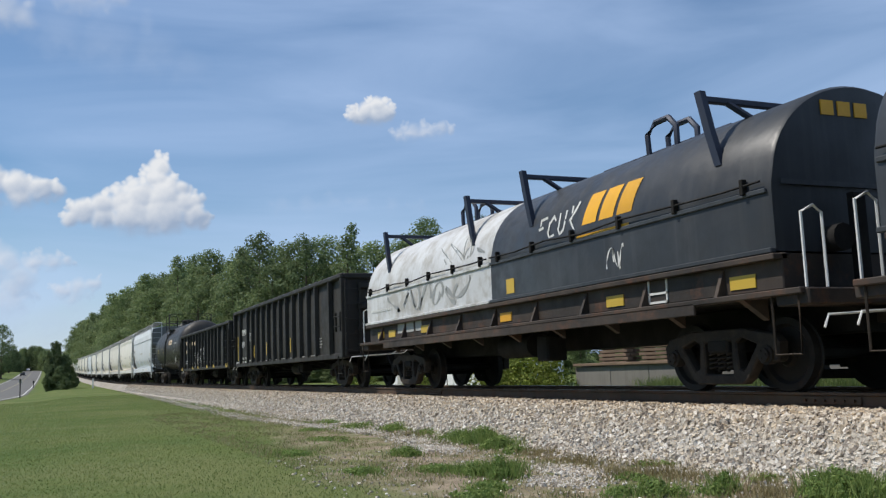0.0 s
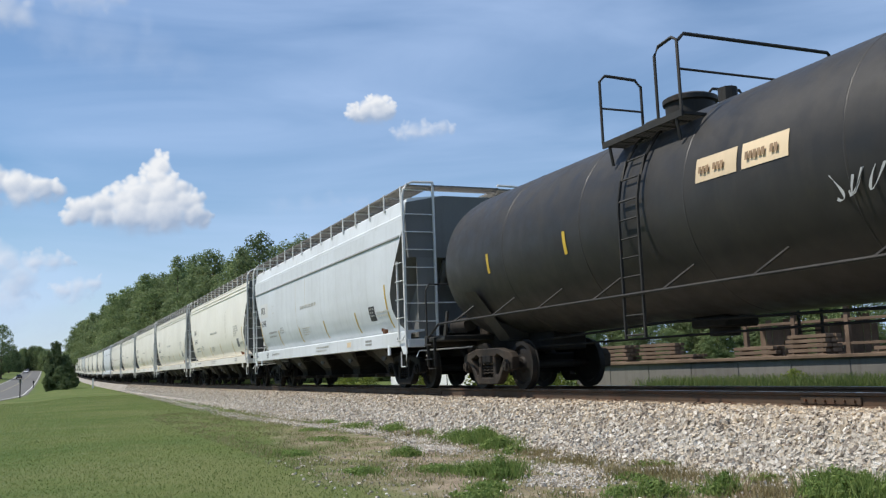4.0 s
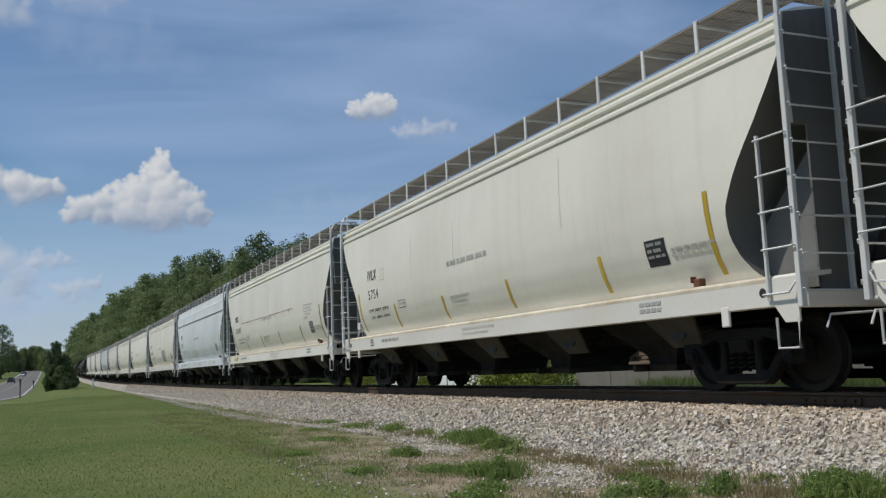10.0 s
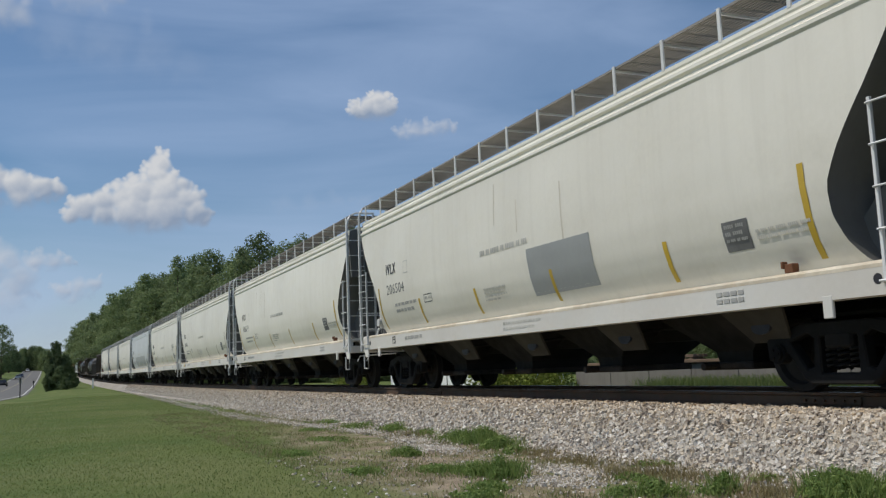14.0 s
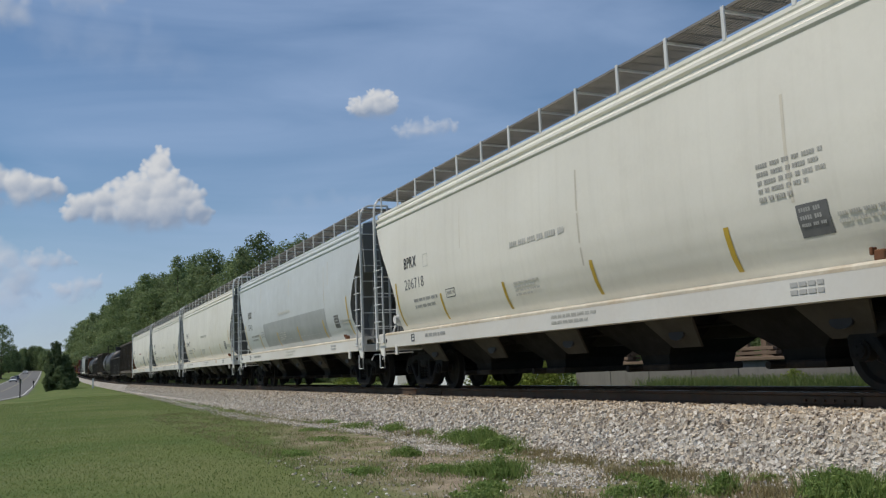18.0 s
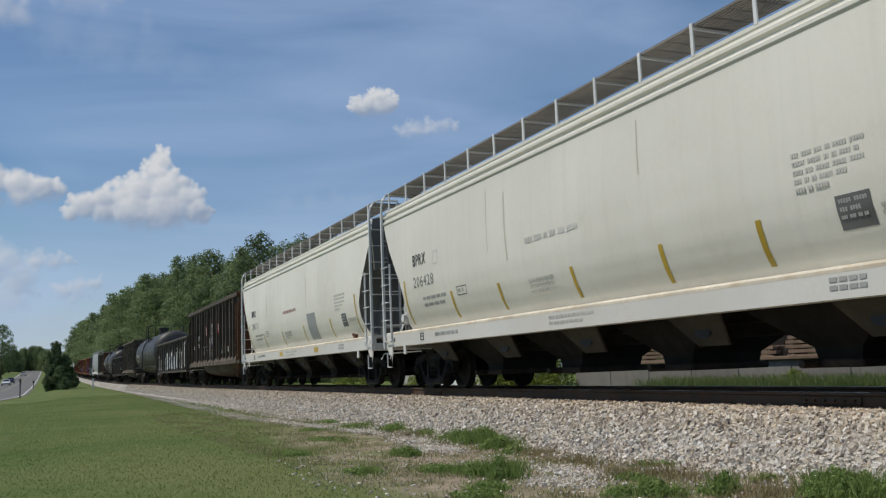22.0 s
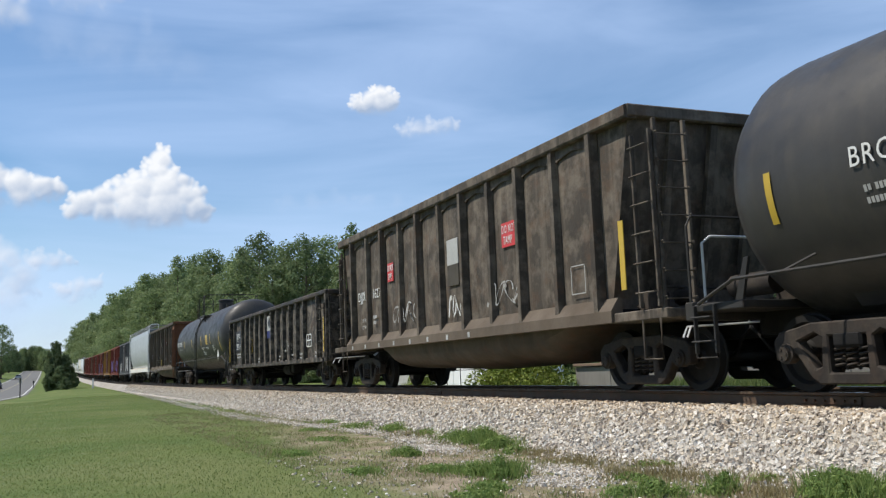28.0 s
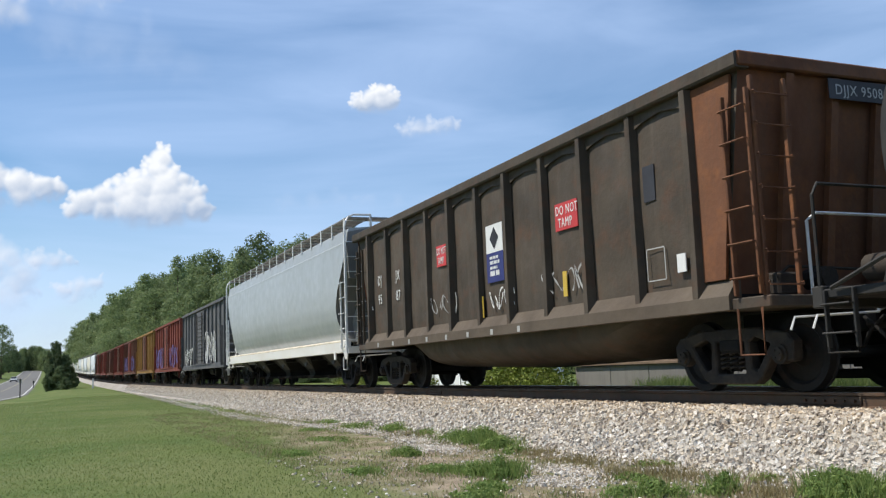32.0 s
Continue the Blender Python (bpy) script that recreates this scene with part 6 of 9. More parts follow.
    part("latch_box", Geo().box(6.42, 6.56, -1.50, -1.40, 1.34, 1.45, 0.012).box(6.39, 6.43, -1.52, -1.44, 1.40, 1.48, 0.008), M_RUSTY, car, "rusty latch box on the sill")
    # boxed stencil beside the second stripe
    box = part("stencil_box", outline(-4.22, -3.76, 1.88, 2.06, 0.016), M_INKGREY, car)
    fine_print(seed + 330, [(0.36, 0.07)], M_PALEINK, box, -4.17, -body_y(2.01) - 0.005, 2.01, "box_print", rx=11)
    # small framed stencil and long worn title on the sill
    g = Geo()
    for a in (-6.1, -5.94):
        g.box(a, a + 0.02, -1.607, -1.602, 1.07, 1.23)
    for z in (1.07, 1.15, 1.21):
        g.box(-6.1, -5.92, -1.607, -1.602, z, z + 0.02)
    part("stencil_frame", g, M_DARKINK, car, smooth=0)
    if seed in (2, 5, 9):
        part("sill_decal", Geo().box(-6.75, -6.3, -1.606, -1.602, 1.09, 1.22), M_YEL, car, "dirty yellow sill decal")
    if seed == 5:
        rr = random.Random(9)
        for a, b in ((-5.2, -2.6), (-2.4, -0.4), (-0.1, 1.9), (2.1, 3.6)):
            on_body(car, "rust_line", a, b, 2.60, 2.625, M_RUSTFADE, "thin rusty scrape along the side", 0.004)
            for _ in range(7):
                x = rr.uniform(a, b)
                on_body(car, "rust_drip", x, x + rr.uniform(0.01, 0.03), 2.60 - rr.uniform(0.04, 0.22), 2.60, M_RUSTFADE, "", 0.003)
    if seed == 3:
        for a, b, z0, z1 in ((-3.6, -1.7, 1.50, 2.10), (-3.0, -2.0, 2.10, 2.22), (-1.7, -1.2, 1.5, 1.8)):
            on_body(car, "stain", a, b, z0, z1, M_STAIN, "faint brownish stain", 0.0025)
    for k in range(2 + seed % 3):
        x = r.uniform(-5.0, 5.5)
        z1 = r.uniform(3.3, 3.85)
        on_body(car, "run_mark", x, x + r.uniform(0.02, 0.05), z1 - r.uniform(0.5, 1.7), z1, M_STAIN, "faint run-down streak", 0.0025, r.uniform(-0.02, 0.02))
    if patch:
        on_body(car, "paint_patch", *patch, M_GREYPATCH, "flat grey paint patch")


def far_hopper(label, half, paint):
    """A covered hopper of the far end of the train, which stays small in the distance."""
    car = thing("covered_hopper", label, "freight car", "covered hoppers of the train")
    H = half
    part("body", Geo().loft([[(s * hop_end(z, H), y * q, z) for s, q in ((-1, -1), (-1, 1), (1, 1), (1, -1))] for z, y in HOP_Y], cap=True), paint, car)
    part("roof", Geo().prism([(-1.575, 3.92), (-1.52, 4.3), (-0.6, 4.47), (0.6, 4.47), (1.52, 4.3), (1.575, 3.92)], "x", -H + 0.05, H - 0.05), paint, car)
    part("running_board", Geo().box(-H, H, -1.5, -0.9, 4.6, 4.64).box(-H, H, 0.9, 1.5, 4.6, 4.64), M_GRATE, car)
    for sgn in (-1, 1):
        part("side_sill", Geo().box(-H, H, sgn * 1.5, sgn * 1.6, 0.99, 1.33), M_SILL, car)
        for s in (-1, 1):
            part("ladder_post", Geo().box(s * H - 0.04, s * H + 0.04, sgn * 1.58, sgn * 1.65, 0.95, 4.5), M_GALV, car)
    part("underframe", Geo().box(-H, H, -0.3, 0.3, 0.7, 1.05).prism([(-4.5, 1.3), (-3.0, 0.4), (3.0, 0.4), (4.5, 1.3)], "y", -1.1, 1.1), M_UNDER, car)
    for s in (-1, 1):
        bogie(car, s * (H - 1.62))
    return car


# ---- gondolas ----
def between(posts, x):
    """0 at a post, 1 midway between two posts, rounded."""
    for a, b in zip(posts, posts[1:]):
        if a <= x <= b:
            return math.sin(math.pi * (x - a) / (b - a)) ** 0.8
    return 0.0


def gondola(name, label, half, paint, z0=0.82, z1=2.9, ribs=13, group="gondolas of the train", rim=None, short=False, posts=None):
    """Mill gondola: plate sides between posts, top chord, ribbed ends with ladders, open top."""
    car = thing(name, label, "freight car", group)
    H = half
    for sgn in (-1, 1):
        # plates bowed out a little between the posts
        posts = posts or [-H + 0.55 + (2 * H - 1.1) * k / (ribs - 1) for k in range(ribs)]
        us = np.linspace(-H, H, len(posts) * 8)
        zs = [z0 + (z1 - 0.1 - z0) * j / 9 for j in range(10)]
        bow = lambda x, z: 0.052 * between(posts, x) * math.sin(math.pi * min(1.0, (z - z0) / (z1 - z0 - 0.1))) ** 0.5
        part("side_plate", Geo().loft([[(x, sgn * (1.445 + bow(x, z)), z) for x in us] for z in zs], wrap=False), paint, car)
        part("top_chord", Geo().box(-H - 0.06, H + 0.06, sgn * 1.40, sgn * 1.60, z1 - 0.14, z1, 0.03), rim or paint, car)
        part("side_sill", Geo().box(-H, H, sgn * 1.40, sgn * 1.53, z0 - 0.02, z0 + 0.13, 0.015), paint, car)
        post = Geo().prism([(-0.075, sgn * 1.47), (-0.045, sgn * 1.585), (0.045, sgn * 1.585), (0.075, sgn * 1.47)], "z", z0 + 0.1, z1 - 0.13).mesh("post", paint, 20)
        for x in posts:
            part_at("post", post, car, x)
        for cx in (H - 0.10, -H - 0.03):
            part("corner_post", Geo().box(cx, cx + 0.13, sgn * 1.40, sgn * 1.59, z0, z1 - 0.13, 0.012), paint, car)
    for s in (-1, 1):
        e = part("end_wall", Geo().box(s * (H - 0.05), s * (H - 0.02), -1.42, 1.42, z0, z1 - 0.1), paint, car)
        for k in range(4):
            z = z0 + 0.25 + (z1 - z0 - 0.6) * k / 3
            part("end_rib", Geo().prism([(s * (H - 0.02), z - 0.11), (s * (H + 0.09), z - 0.06), (s * (H + 0.09), z + 0.06), (s * (H - 0.02), z + 0.11)], "y", -1.1, 1.38), paint, e, smooth=0)
        part("end_chord", Geo().box(s * (H - 0.07), s * (H + 0.08), -1.5, 1.5, z1 - 0.15, z1 - 0.005, 0.02), rim or paint, car)
        for sgn in (-1, 1):
            ladder_end(car, s * (H + 0.06), s, sgn * 1.5 - (0 if sgn < 0 else 0.46), 0.42, z0 + 0.05, z1 - 0.2, 5, paint)
            ladder_side(car, s * (H - 0.28) - 0.22, sgn * 1.6, z0 + 0.1 if not short else 1.58, z1 - 0.4 if not short else 2.12, 0.44, 5 if not short else 2, paint, 0.03)
            step(car, s * (H - 0.3) - 0.2, sgn * 1.55, 0.4, paint, 0.42, 0.9)
        coupler(car, s * (H + 0.15), s)
        bogie(car, s * (H - 1.7))
        part("draft_box", Geo().box(s * (H - 0.9), s * (H + 0.1), -0.3, 0.3, 0.66, 0.95, 0.02), M_UNDER, car)
    part("floor", Geo().box(-H, H, -1.42, 1.42, z0 + 0.08, z0 + 0.16), M_UNDER, car)
    part("centre_sill", Geo().box(-H + 0.2, H - 0.2, -0.26, 0.26, 0.62, z0 + 0.08, 0.02), M_UNDER, car)
    for k in range(7):
        x = -H * 0.62 + H * 1.24 * k / 6
        part("cross_bearer", Geo().prism([(-1.42, z0 + 0.08), (-0.26, 0.64), (0.26, 0.64), (1.42, z0 + 0.08)], "x", x - 0.05, x + 0.05), M_UNDER, car, smooth=0)
    part("brake_reservoir", Geo().cyl((-0.3, -0.75, 0.62), (0.7, -0.75, 0.62), 0.2, 14).box(0.9, 1.3, -0.95, -0.6, 0.5, 0.8, 0.03), M_UNDER, car)
    part("brake_rod", Geo().tube([(-H + 2.6, -0.5, 0.55), (H - 2.6, -0.45, 0.6)], 0.02, 5), M_UNDER, car)
    return car


def bathtub(name, label, half, paint, z1=4.07, ribs=11, lean=(0.0, 0.0), end_paint=None, group="high-sided scrap gondolas of the train", dents=0.0, seed=0, posts=None, truck=None, deck=None):
    """High bathtub gondola: tall dented plates between hat posts, sloped sill ledge, round tub between the bogies."""
    car = thing(name, label, "freight car", group)
    H = half
    end_paint = end_paint or paint
    truck, deck = truck or H - 0.58, deck or H + 0.75
    rng = random.Random(seed)
    posts = posts or [-H + 0.5 + (2 * H - 1.0) * k / (ribs - 1) for k in range(ribs)]
    ribs = len(posts)
    xl = lambda z: -H - lean[0] * max(0, (z - 1.35) / (z1 - 1.35))
    xr = lambda z: H + lean[1] * max(0, (z - 1.35) / (z1 - 1.35))
    for sgn in (-1, 1):
        g = Geo()
        n, m = ribs * 7, 10
        rows = []
        for j in range(m + 1):
            z = 1.32 + (z1 - 0.16 - 1.32) * j / m
            row = []
            for i in range(n):
                x = xl(z) + (xr(z) - xl(z)) * i / (n - 1)
                d = 0.035 * between(posts, x) * math.sin(math.pi * j / m) ** 0.5 - 0.02 + dents * (noise.noise(Vector((x * 0.9, z * 0.9 + 5 * sgn, seed * 3.3))) + 0.5 * noise.noise(Vector((x * 2.1, z * 1.9, seed + 9)))) * (1 if 0 < j < m else 0)
                row.append((x, sgn * (1.485 + d), z))
            rows.append(row)
        g.loft(rows, wrap=False)
        part("side_plate", g, paint, car)
        part("top_chord", Geo().loft([[(x, sgn * y, z) for y, z in ((1.40, z1 - 0.2), (1.60, z1 - 0.2), (1.62, z1 - 0.17), (1.62, z1 - 0.02), (1.59, z1), (1.42, z1))] for x in (xl(z1) - 0.06, *[(-H + 2 * H * k / 10) for k in range(1, 10)], xr(z1) + 0.06)], cap=True), paint, car, smooth=20)
        part("side_sill", Geo().prism([(sgn * 1.62, 1.0), (sgn * 1.62, 1.17), (sgn * 1.49, 1.36), (sgn * 1.42, 1.36), (sgn * 1.42, 1.0)], "x", -H - 0.1, H + 0.1), M_LEDGE, car, "dusty sloped side ledge", smooth=0)
        for k in range(ribs):
            x = posts[k]
            wide = 0.09
            top = 1.62 if k % 2 == 0 else 1.585
            b = rng.uniform(-1, 1) * dents * 0.8
            g = Geo().loft([[(x + o + b * math.sin(t * 3.1), sgn * y, 1.18 + (z1 - 0.2 - 1.18) * t) for o, y in ((-wide, 1.48), (-wide * 0.6, top), (wide * 0.6, top), (wide, 1.48))] for t in (0, 0.25, 0.5, 0.75, 1)], cap=True)
            part("post", g, paint, car, smooth=20)
        # curved gussets under the chord between the posts
        for k in range(ribs - 1):
            x0, x1 = posts[k], posts[k + 1]
            pts = [(x0, z1 - 0.2)] + [(x0 + (x1 - x0) * t, z1 - 0.42 + 0.12 * math.sin(math.pi * t)) for t in (0, 0.2, 0.5, 0.8, 1)] + [(x1, z1 - 0.2)]
            part("panel_gusset", Geo().prism(pts, "y", sgn * 1.49, sgn * 1.515), paint, car, smooth=0)
    for s, xe in ((-1, xl), (1, xr)):
        g = Geo().loft([[(xe(z), -1.495, z), (xe(z), 1.495, z)] for z in (1.2, 1.35, z1 - 0.1)], wrap=False)
        e = part("end_wall", g, end_paint, car, smooth=0)
        part("end_chord", Geo().box(xe(z1) - 0.09, xe(z1) + 0.09, -1.58, 1.58, z1 - 0.18, z1 + 0.005, 0.02), end_paint, car)
        for yy in (-0.75, 0.0, 0.75):
            part("end_post", Geo().loft([[(xe(z) + s * 0.09, yy - 0.06, z), (xe(z) + s * 0.09, yy + 0.06, z), (xe(z), yy + 0.06, z), (xe(z), yy - 0.06, z)] for z in (1.2, z1 - 0.2)], cap=True), end_paint, e, smooth=0)
        over = lean[0] if s < 0 else lean[1]
        xx = s * (deck - 0.1 if s > 0 else min(deck - 0.08, H + over - 0.02))
        rungs = paint if s < 0 else end_paint
        for sgn in (-1, 1):
            ladder_end(car, xx, s, sgn * 1.56 - (0 if sgn < 0 else 0.5), 0.5, 1.1, z1 - 0.35, 7, rungs)
            ladder_side(car, xx - (0.45 if s > 0 else 0.0), sgn * 1.60, 1.15, z1 - 0.5, 0.42, 6, rungs, 0.04)
            step(car, xx - 0.2 - s * 0.25, sgn * 1.58, 0.4, rungs)
        part("end_platform", Geo().box(s * (H - 0.1), s * deck, -1.58, 1.58, 0.99, 1.13, 0.015), paint, car)
        part("end_grab", Geo().tube([(s * (deck - 0.05), -0.9, 1.13), (s * (deck - 0.05), -0.9, 2.0), (s * (deck - 0.05), -0.75, 2.1), (s * (deck - 0.05), 0.75, 2.1), (s * (deck - 0.05), 0.9, 2.0), (s * (deck - 0.05), 0.9, 1.13)], 0.02, 6), M_GALV, car)
        part("brake_gear", Geo().cyl((s * (H + 0.25), -0.5, 1.35), (s * (H + 0.6), -0.5, 1.35), 0.13, 10).box(s * (H + 0.2), s * (H + 0.5), -1.2, -0.85, 1.14, 1.42, 0.03).tube([(s * (H + 0.3), -1.3, 1.2), (s * (H + 0.35), -0.9, 1.5), (s * (H + 0.5), 0.4, 1.45)], 0.02, 5), M_CAST, car)
        coupler(car, s * (deck + 0.05), s)
        bogie(car, s * truck)
        part("draft_box", Geo().box(s * (truck - 0.62), s * deck, -0.3, 0.3, 0.70, 1.0, 0.02), M_UNDER, car)
    tub = [[(x, 1.34 * math.cos(a) * w, 1.12 - d * math.sin(a) ** 0.55) for a in (k * math.pi / 14 for k in range(15))] for x, d, w in ((-truck + 1.42, 0.03, 0.94), (-truck + 1.92, 0.32, 0.97), (-truck + 2.52, 0.66, 1), (0, 0.74, 1), (truck - 2.52, 0.66, 1), (truck - 1.92, 0.32, 0.97), (truck - 1.42, 0.03, 0.94))]
    part("tub", Geo().loft(tub, wrap=False), M_BROWN, car, "brown rounded belly tub")
    part("floor", Geo().box(-H, H, -1.42, 1.42, 1.12, 1.2), M_UNDER, car)
    return car


# ---- tank car ----
def tank_car(name, label, half, r=1.62, zc=2.46, group="tank cars of the train", paint=None, lad=-0.39, dome=0.15, tall=0.52):
    """Tank on stub sills: domed ends, saddles, belly rails, centre platform with dome, ladder and guard rails."""
    car = thing(name, label, "freight car", group)
    paint = paint or M_TANK
    H = half
    n = 48
    sec = [(-H, 0.02), (-H + 0.02, 0.40), (-H + 0.09, 0.82), (-H + 0.22, 1.16), (-H + 0.38, 1.37), (-H + 0.58, 1.47), (-H + 0.85, 1.5)]
    sec = [(x, min(q * r / 1.5, r)) for x, q in sec]
    prof = sec + [(-H + 0.85 + (2 * H - 1.7) * k / 6, r) for k in range(1, 6)] + [(-x, q) for x, q in sec[::-1]]
    part("tank", Geo().loft([[(x, q * math.cos(2 * math.pi * k / n), zc + q * math.sin(2 * math.pi * k / n)) for k in range(n)] for x, q in prof], cap=True), paint, car, smooth=60)
    for x in (-H * 0.55, -H * 0.18, H * 0.18, H * 0.55):
        part("weld_seam", Geo().loft([[(x + o, q * math.cos(2 * math.pi * k / n), zc + q * math.sin(2 * math.pi * k / n)) for k in range(n)] for o, q in ((-0.02, r - 0.002), (-0.008, r + 0.006), (0.008, r + 0.006), (0.02, r - 0.002))]), paint, car)
    for s in (-1, 1):
        part("stub_sill", Geo().box(s * (H - 2.9), s * (H + 0.62), -0.36, 0.36, 0.72, 1.12, 0.02), M_UNDER, car)
        part("saddle", Geo().prism([(-1.5, 1.9), (-0.75, 0.95), (0.75, 0.95), (1.5, 1.9), (1.0, 1.3), (0, 1.0), (-1.0, 1.3)], "x", s * (H - 1.95), s * (H - 1.45)), paint, car, smooth=0)
        part("end_platform", Geo().box(s * (H - 0.4), s * (H + 0.6), -1.5, 1.5, 1.02, 1.12, 0.012), M_BLACK, car)
        part("end_sill", Geo().box(s * (H + 0.5), s * (H + 0.66), -1.52, 1.52, 0.92, 1.16, 0.015), M_BLACK, car)
        part("end_handrail", Geo().tube([(s * (H + 0.55), -1.5, 1.1), (s * (H + 0.55), -1.5, 2.15), (s * (H + 0.55), -1.42, 2.28), (s * (H + 0.55), 1.42, 2.28), (s * (H + 0.55), 1.5, 2.15), (s * (H + 0.55), 1.5, 1.1)], 0.02, 6), M_BLACK, car)
        part("brake_gear", Geo().cyl((s * (H - 0.3), -0.85, 1.35), (s * (H + 0.45), -0.85, 1.35), 0.15, 12).box(s * (H - 0.1), s * (H + 0.3), -0.35, 0.1, 1.12, 1.36, 0.03), M_CAST, car)
        for sgn in (-1, 1):
            part("shear_bracket", Geo().prism([(s * (H - 0.35), 1.1), (s * (H - 0.5), 1.62), (s * (H - 0.42), 1.62), (s * (H - 0.22), 1.1)], "y", sgn * 1.42, sgn * 1.46), M_BLACK, car, smooth=0)
            step(car, s * (H + 0.3) - 0.2, sgn * 1.5, 0.4, M_BLACK, 0.45, 1.05)
            ladder_side(car, s * (H + 0.28) - 0.2, sgn * 1.52, 0.5, 1.1, 0.38, 2, M_BLACK, 0.03)
        coupler(car, s * (H + 0.66), s)
        bogie(car, s * (H - 1.5))
    for sgn in (-1, 1):
        part("side_rail", Geo().tube([(-H - 0.35, sgn * 1.55, 1.12), (-H + 0.4, sgn * 1.62, 1.36), (H - 0.4, sgn * 1.62, 1.36), (H + 0.35, sgn * 1.55, 1.12)], 0.024, 6), M_BLACK, car)
        for k in range(8):
            x = -H + 1.2 + (2 * H - 2.4) * k / 7
            part("rail_bracket", Geo().tube([(x, sgn * 1.62, 1.36), (x + 0.22, sgn * (r * 0.82), zc - r * 0.57)], 0.018, 5), M_BLACK, car)
        # ladder from the rail over the shoulder of the tank
        lg = Geo()
        arc = [(math.pi + 0.3 - a if sgn < 0 else a - 0.3) for a in (0.0, 0.2, 0.4, 0.6, 0.8, 1.0, 1.2)]
        pts = [(sgn * (r + 0.07), 0.75), (sgn * (r + 0.07), zc)] + [((r + 0.07) * math.cos(a), zc + (r + 0.07) * math.sin(a)) for a in arc if math.sin(a) > 0.05]
        for x in (lad - 0.23, lad + 0.23):
            lg.tube([(x, y, z) for y, z in pts], 0.026, 5)
        lo = part("tank_ladder", lg, M_BLACK, car)
        me = Geo().tube([(lad - 0.23, 0, 0), (lad + 0.23, 0, 0)], 0.014, 5).mesh("rung", M_BLACK)
        for k in range(8):
            part_at("rung", me, lo, 0, sgn * (r + 0.07), 0.8 + 0.27 * k)
        for a in arc[2:]:
            part_at("rung", me, lo, 0, (r + 0.07) * math.cos(a), zc + (r + 0.07) * math.sin(a))
    zt = zc + r
    part("belly_outlet", Geo().cyl((0.1, 0, zc - r + 0.05), (0.1, 0, zc - r - 0.26), 0.22, 14).box(-0.3, 0.5, -0.3, 0.3, zc - r - 0.14, zc - r + 0.02, 0.03), M_UNDER, car)
    part("dome", Geo().loft([[(dome + q * math.cos(2 * math.pi * k / 20), q * math.sin(2 * math.pi * k / 20), z) for k in range(20)] for z, q in ((zt - 0.08, 0.38), (zt + tall - 0.06, 0.38), (zt + tall - 0.04, 0.42), (zt + tall + 0.03, 0.42), (zt + tall + 0.07, 0.34))], cap=True), M_BLACK, car)
    part("valve_box", Geo().box(dome - 0.95, dome - 0.62, -0.2, 0.2, zt - 0.05, zt + 0.22, 0.03), M_BLACK, car)
    part("vent_cap", Geo().cyl((dome + 0.85, 0, zt - 0.05), (dome + 0.85, 0, zt + 0.28), 0.14, 10), M_BLACK, car)
    x0, x1, zp, up = dome - 0.35, dome + 1.55, zt - 0.36, zt + 0.72
    for sgn in (-1, 1):
        y = sgn * 1.40
        plat = part("platform", grating(x0, x1, sgn * 1.0, y, zp - 0.04, zp), M_BLACK, car, "black open-grid dome platform", smooth=0)
        part("toe_board", Geo().box(x0, x1, y - 0.02, y + 0.02, zp - 0.07, zp + 0.02), M_BLACK, plat)
        for x in (x0 + 0.15, x1 - 0.15):
            part("platform_strut", Geo().tube([(x, y, zp - 0.03), (x, sgn * 1.34, zp - 0.36)], 0.025, 5), M_BLACK, plat)
        part("guard_rail", Geo().tube([(x0, y, zp), (x0, y, up - 0.1), (x0, y - sgn * 0.1, up), (x0, y - sgn * 0.65, up - 0.02), (x0, y - sgn * 0.75, up - 0.12), (x0, y - sgn * 0.75, zt - 0.05)], 0.024, 6), M_BLACK, plat)
        part("mid_rail", Geo().tube([(x0, y, zt + 0.2), (x0, y - sgn * 0.75, zt + 0.2)], 0.018, 5), M_BLACK, plat)
        part("guard_post", Geo().tube([(x1 - 0.02, y, zp), (x1 - 0.02, y, up - 0.1), (x1 - 0.12, y, up - 0.03), (x1 - 0.42, y, up - 0.06), (x1 - 0.52, y, up - 0.16), (x1 - 0.52, y, zp)], 0.024, 6), M_BLACK, plat)
    part("cross_rail", Geo().tube([(x1 - 0.02, -1.40, up - 0.12), (x1 - 0.02, -1.28, up), (x1 - 0.02, 1.28, up), (x1 - 0.02, 1.40, up - 0.12)], 0.026, 6), M_BLACK, car)
    part("cross_rail", Geo().tube([(x1 - 0.02, -1.40, zt + 0.22), (x1 - 0.02, 1.40, zt + 0.22)], 0.018, 5), M_BLACK, car)
    part("brake_rod", Geo().tube([(-H + 2.6, -0.5, 0.9), (-0.5, -0.55, 1.0), (H - 2.6, -0.5, 0.9)], 0.022, 5).tube([(-H + 2.6, -0.62, 0.78), (H - 2.6, -0.62, 0.78)], 0.018, 5), M_UNDER, car)
    return car


def on_tank(a_deg, r=1.62, zc=2.46):
    """Point and tilt on the near flank, degrees above the tank's middle line."""
    a = radians(a_deg)
    return -r * math.cos(a) - 0.006, zc + r * math.sin(a)


def tank_patch(car, x0, x1, a0, a1, material, name, label="", r=1.62, zc=2.46):
    vs = []
    for k in range(7):
        y, z = on_tank(a0 + (a1 - a0) * k / 6, r, zc)
        vs += [(x0, y, z), (x1, y, z)]
    return part(name, Geo().add(vs, [(2 * i, 2 * i + 1, 2 * i + 3, 2 * i + 2) for i in range(6)]), material, car, label)


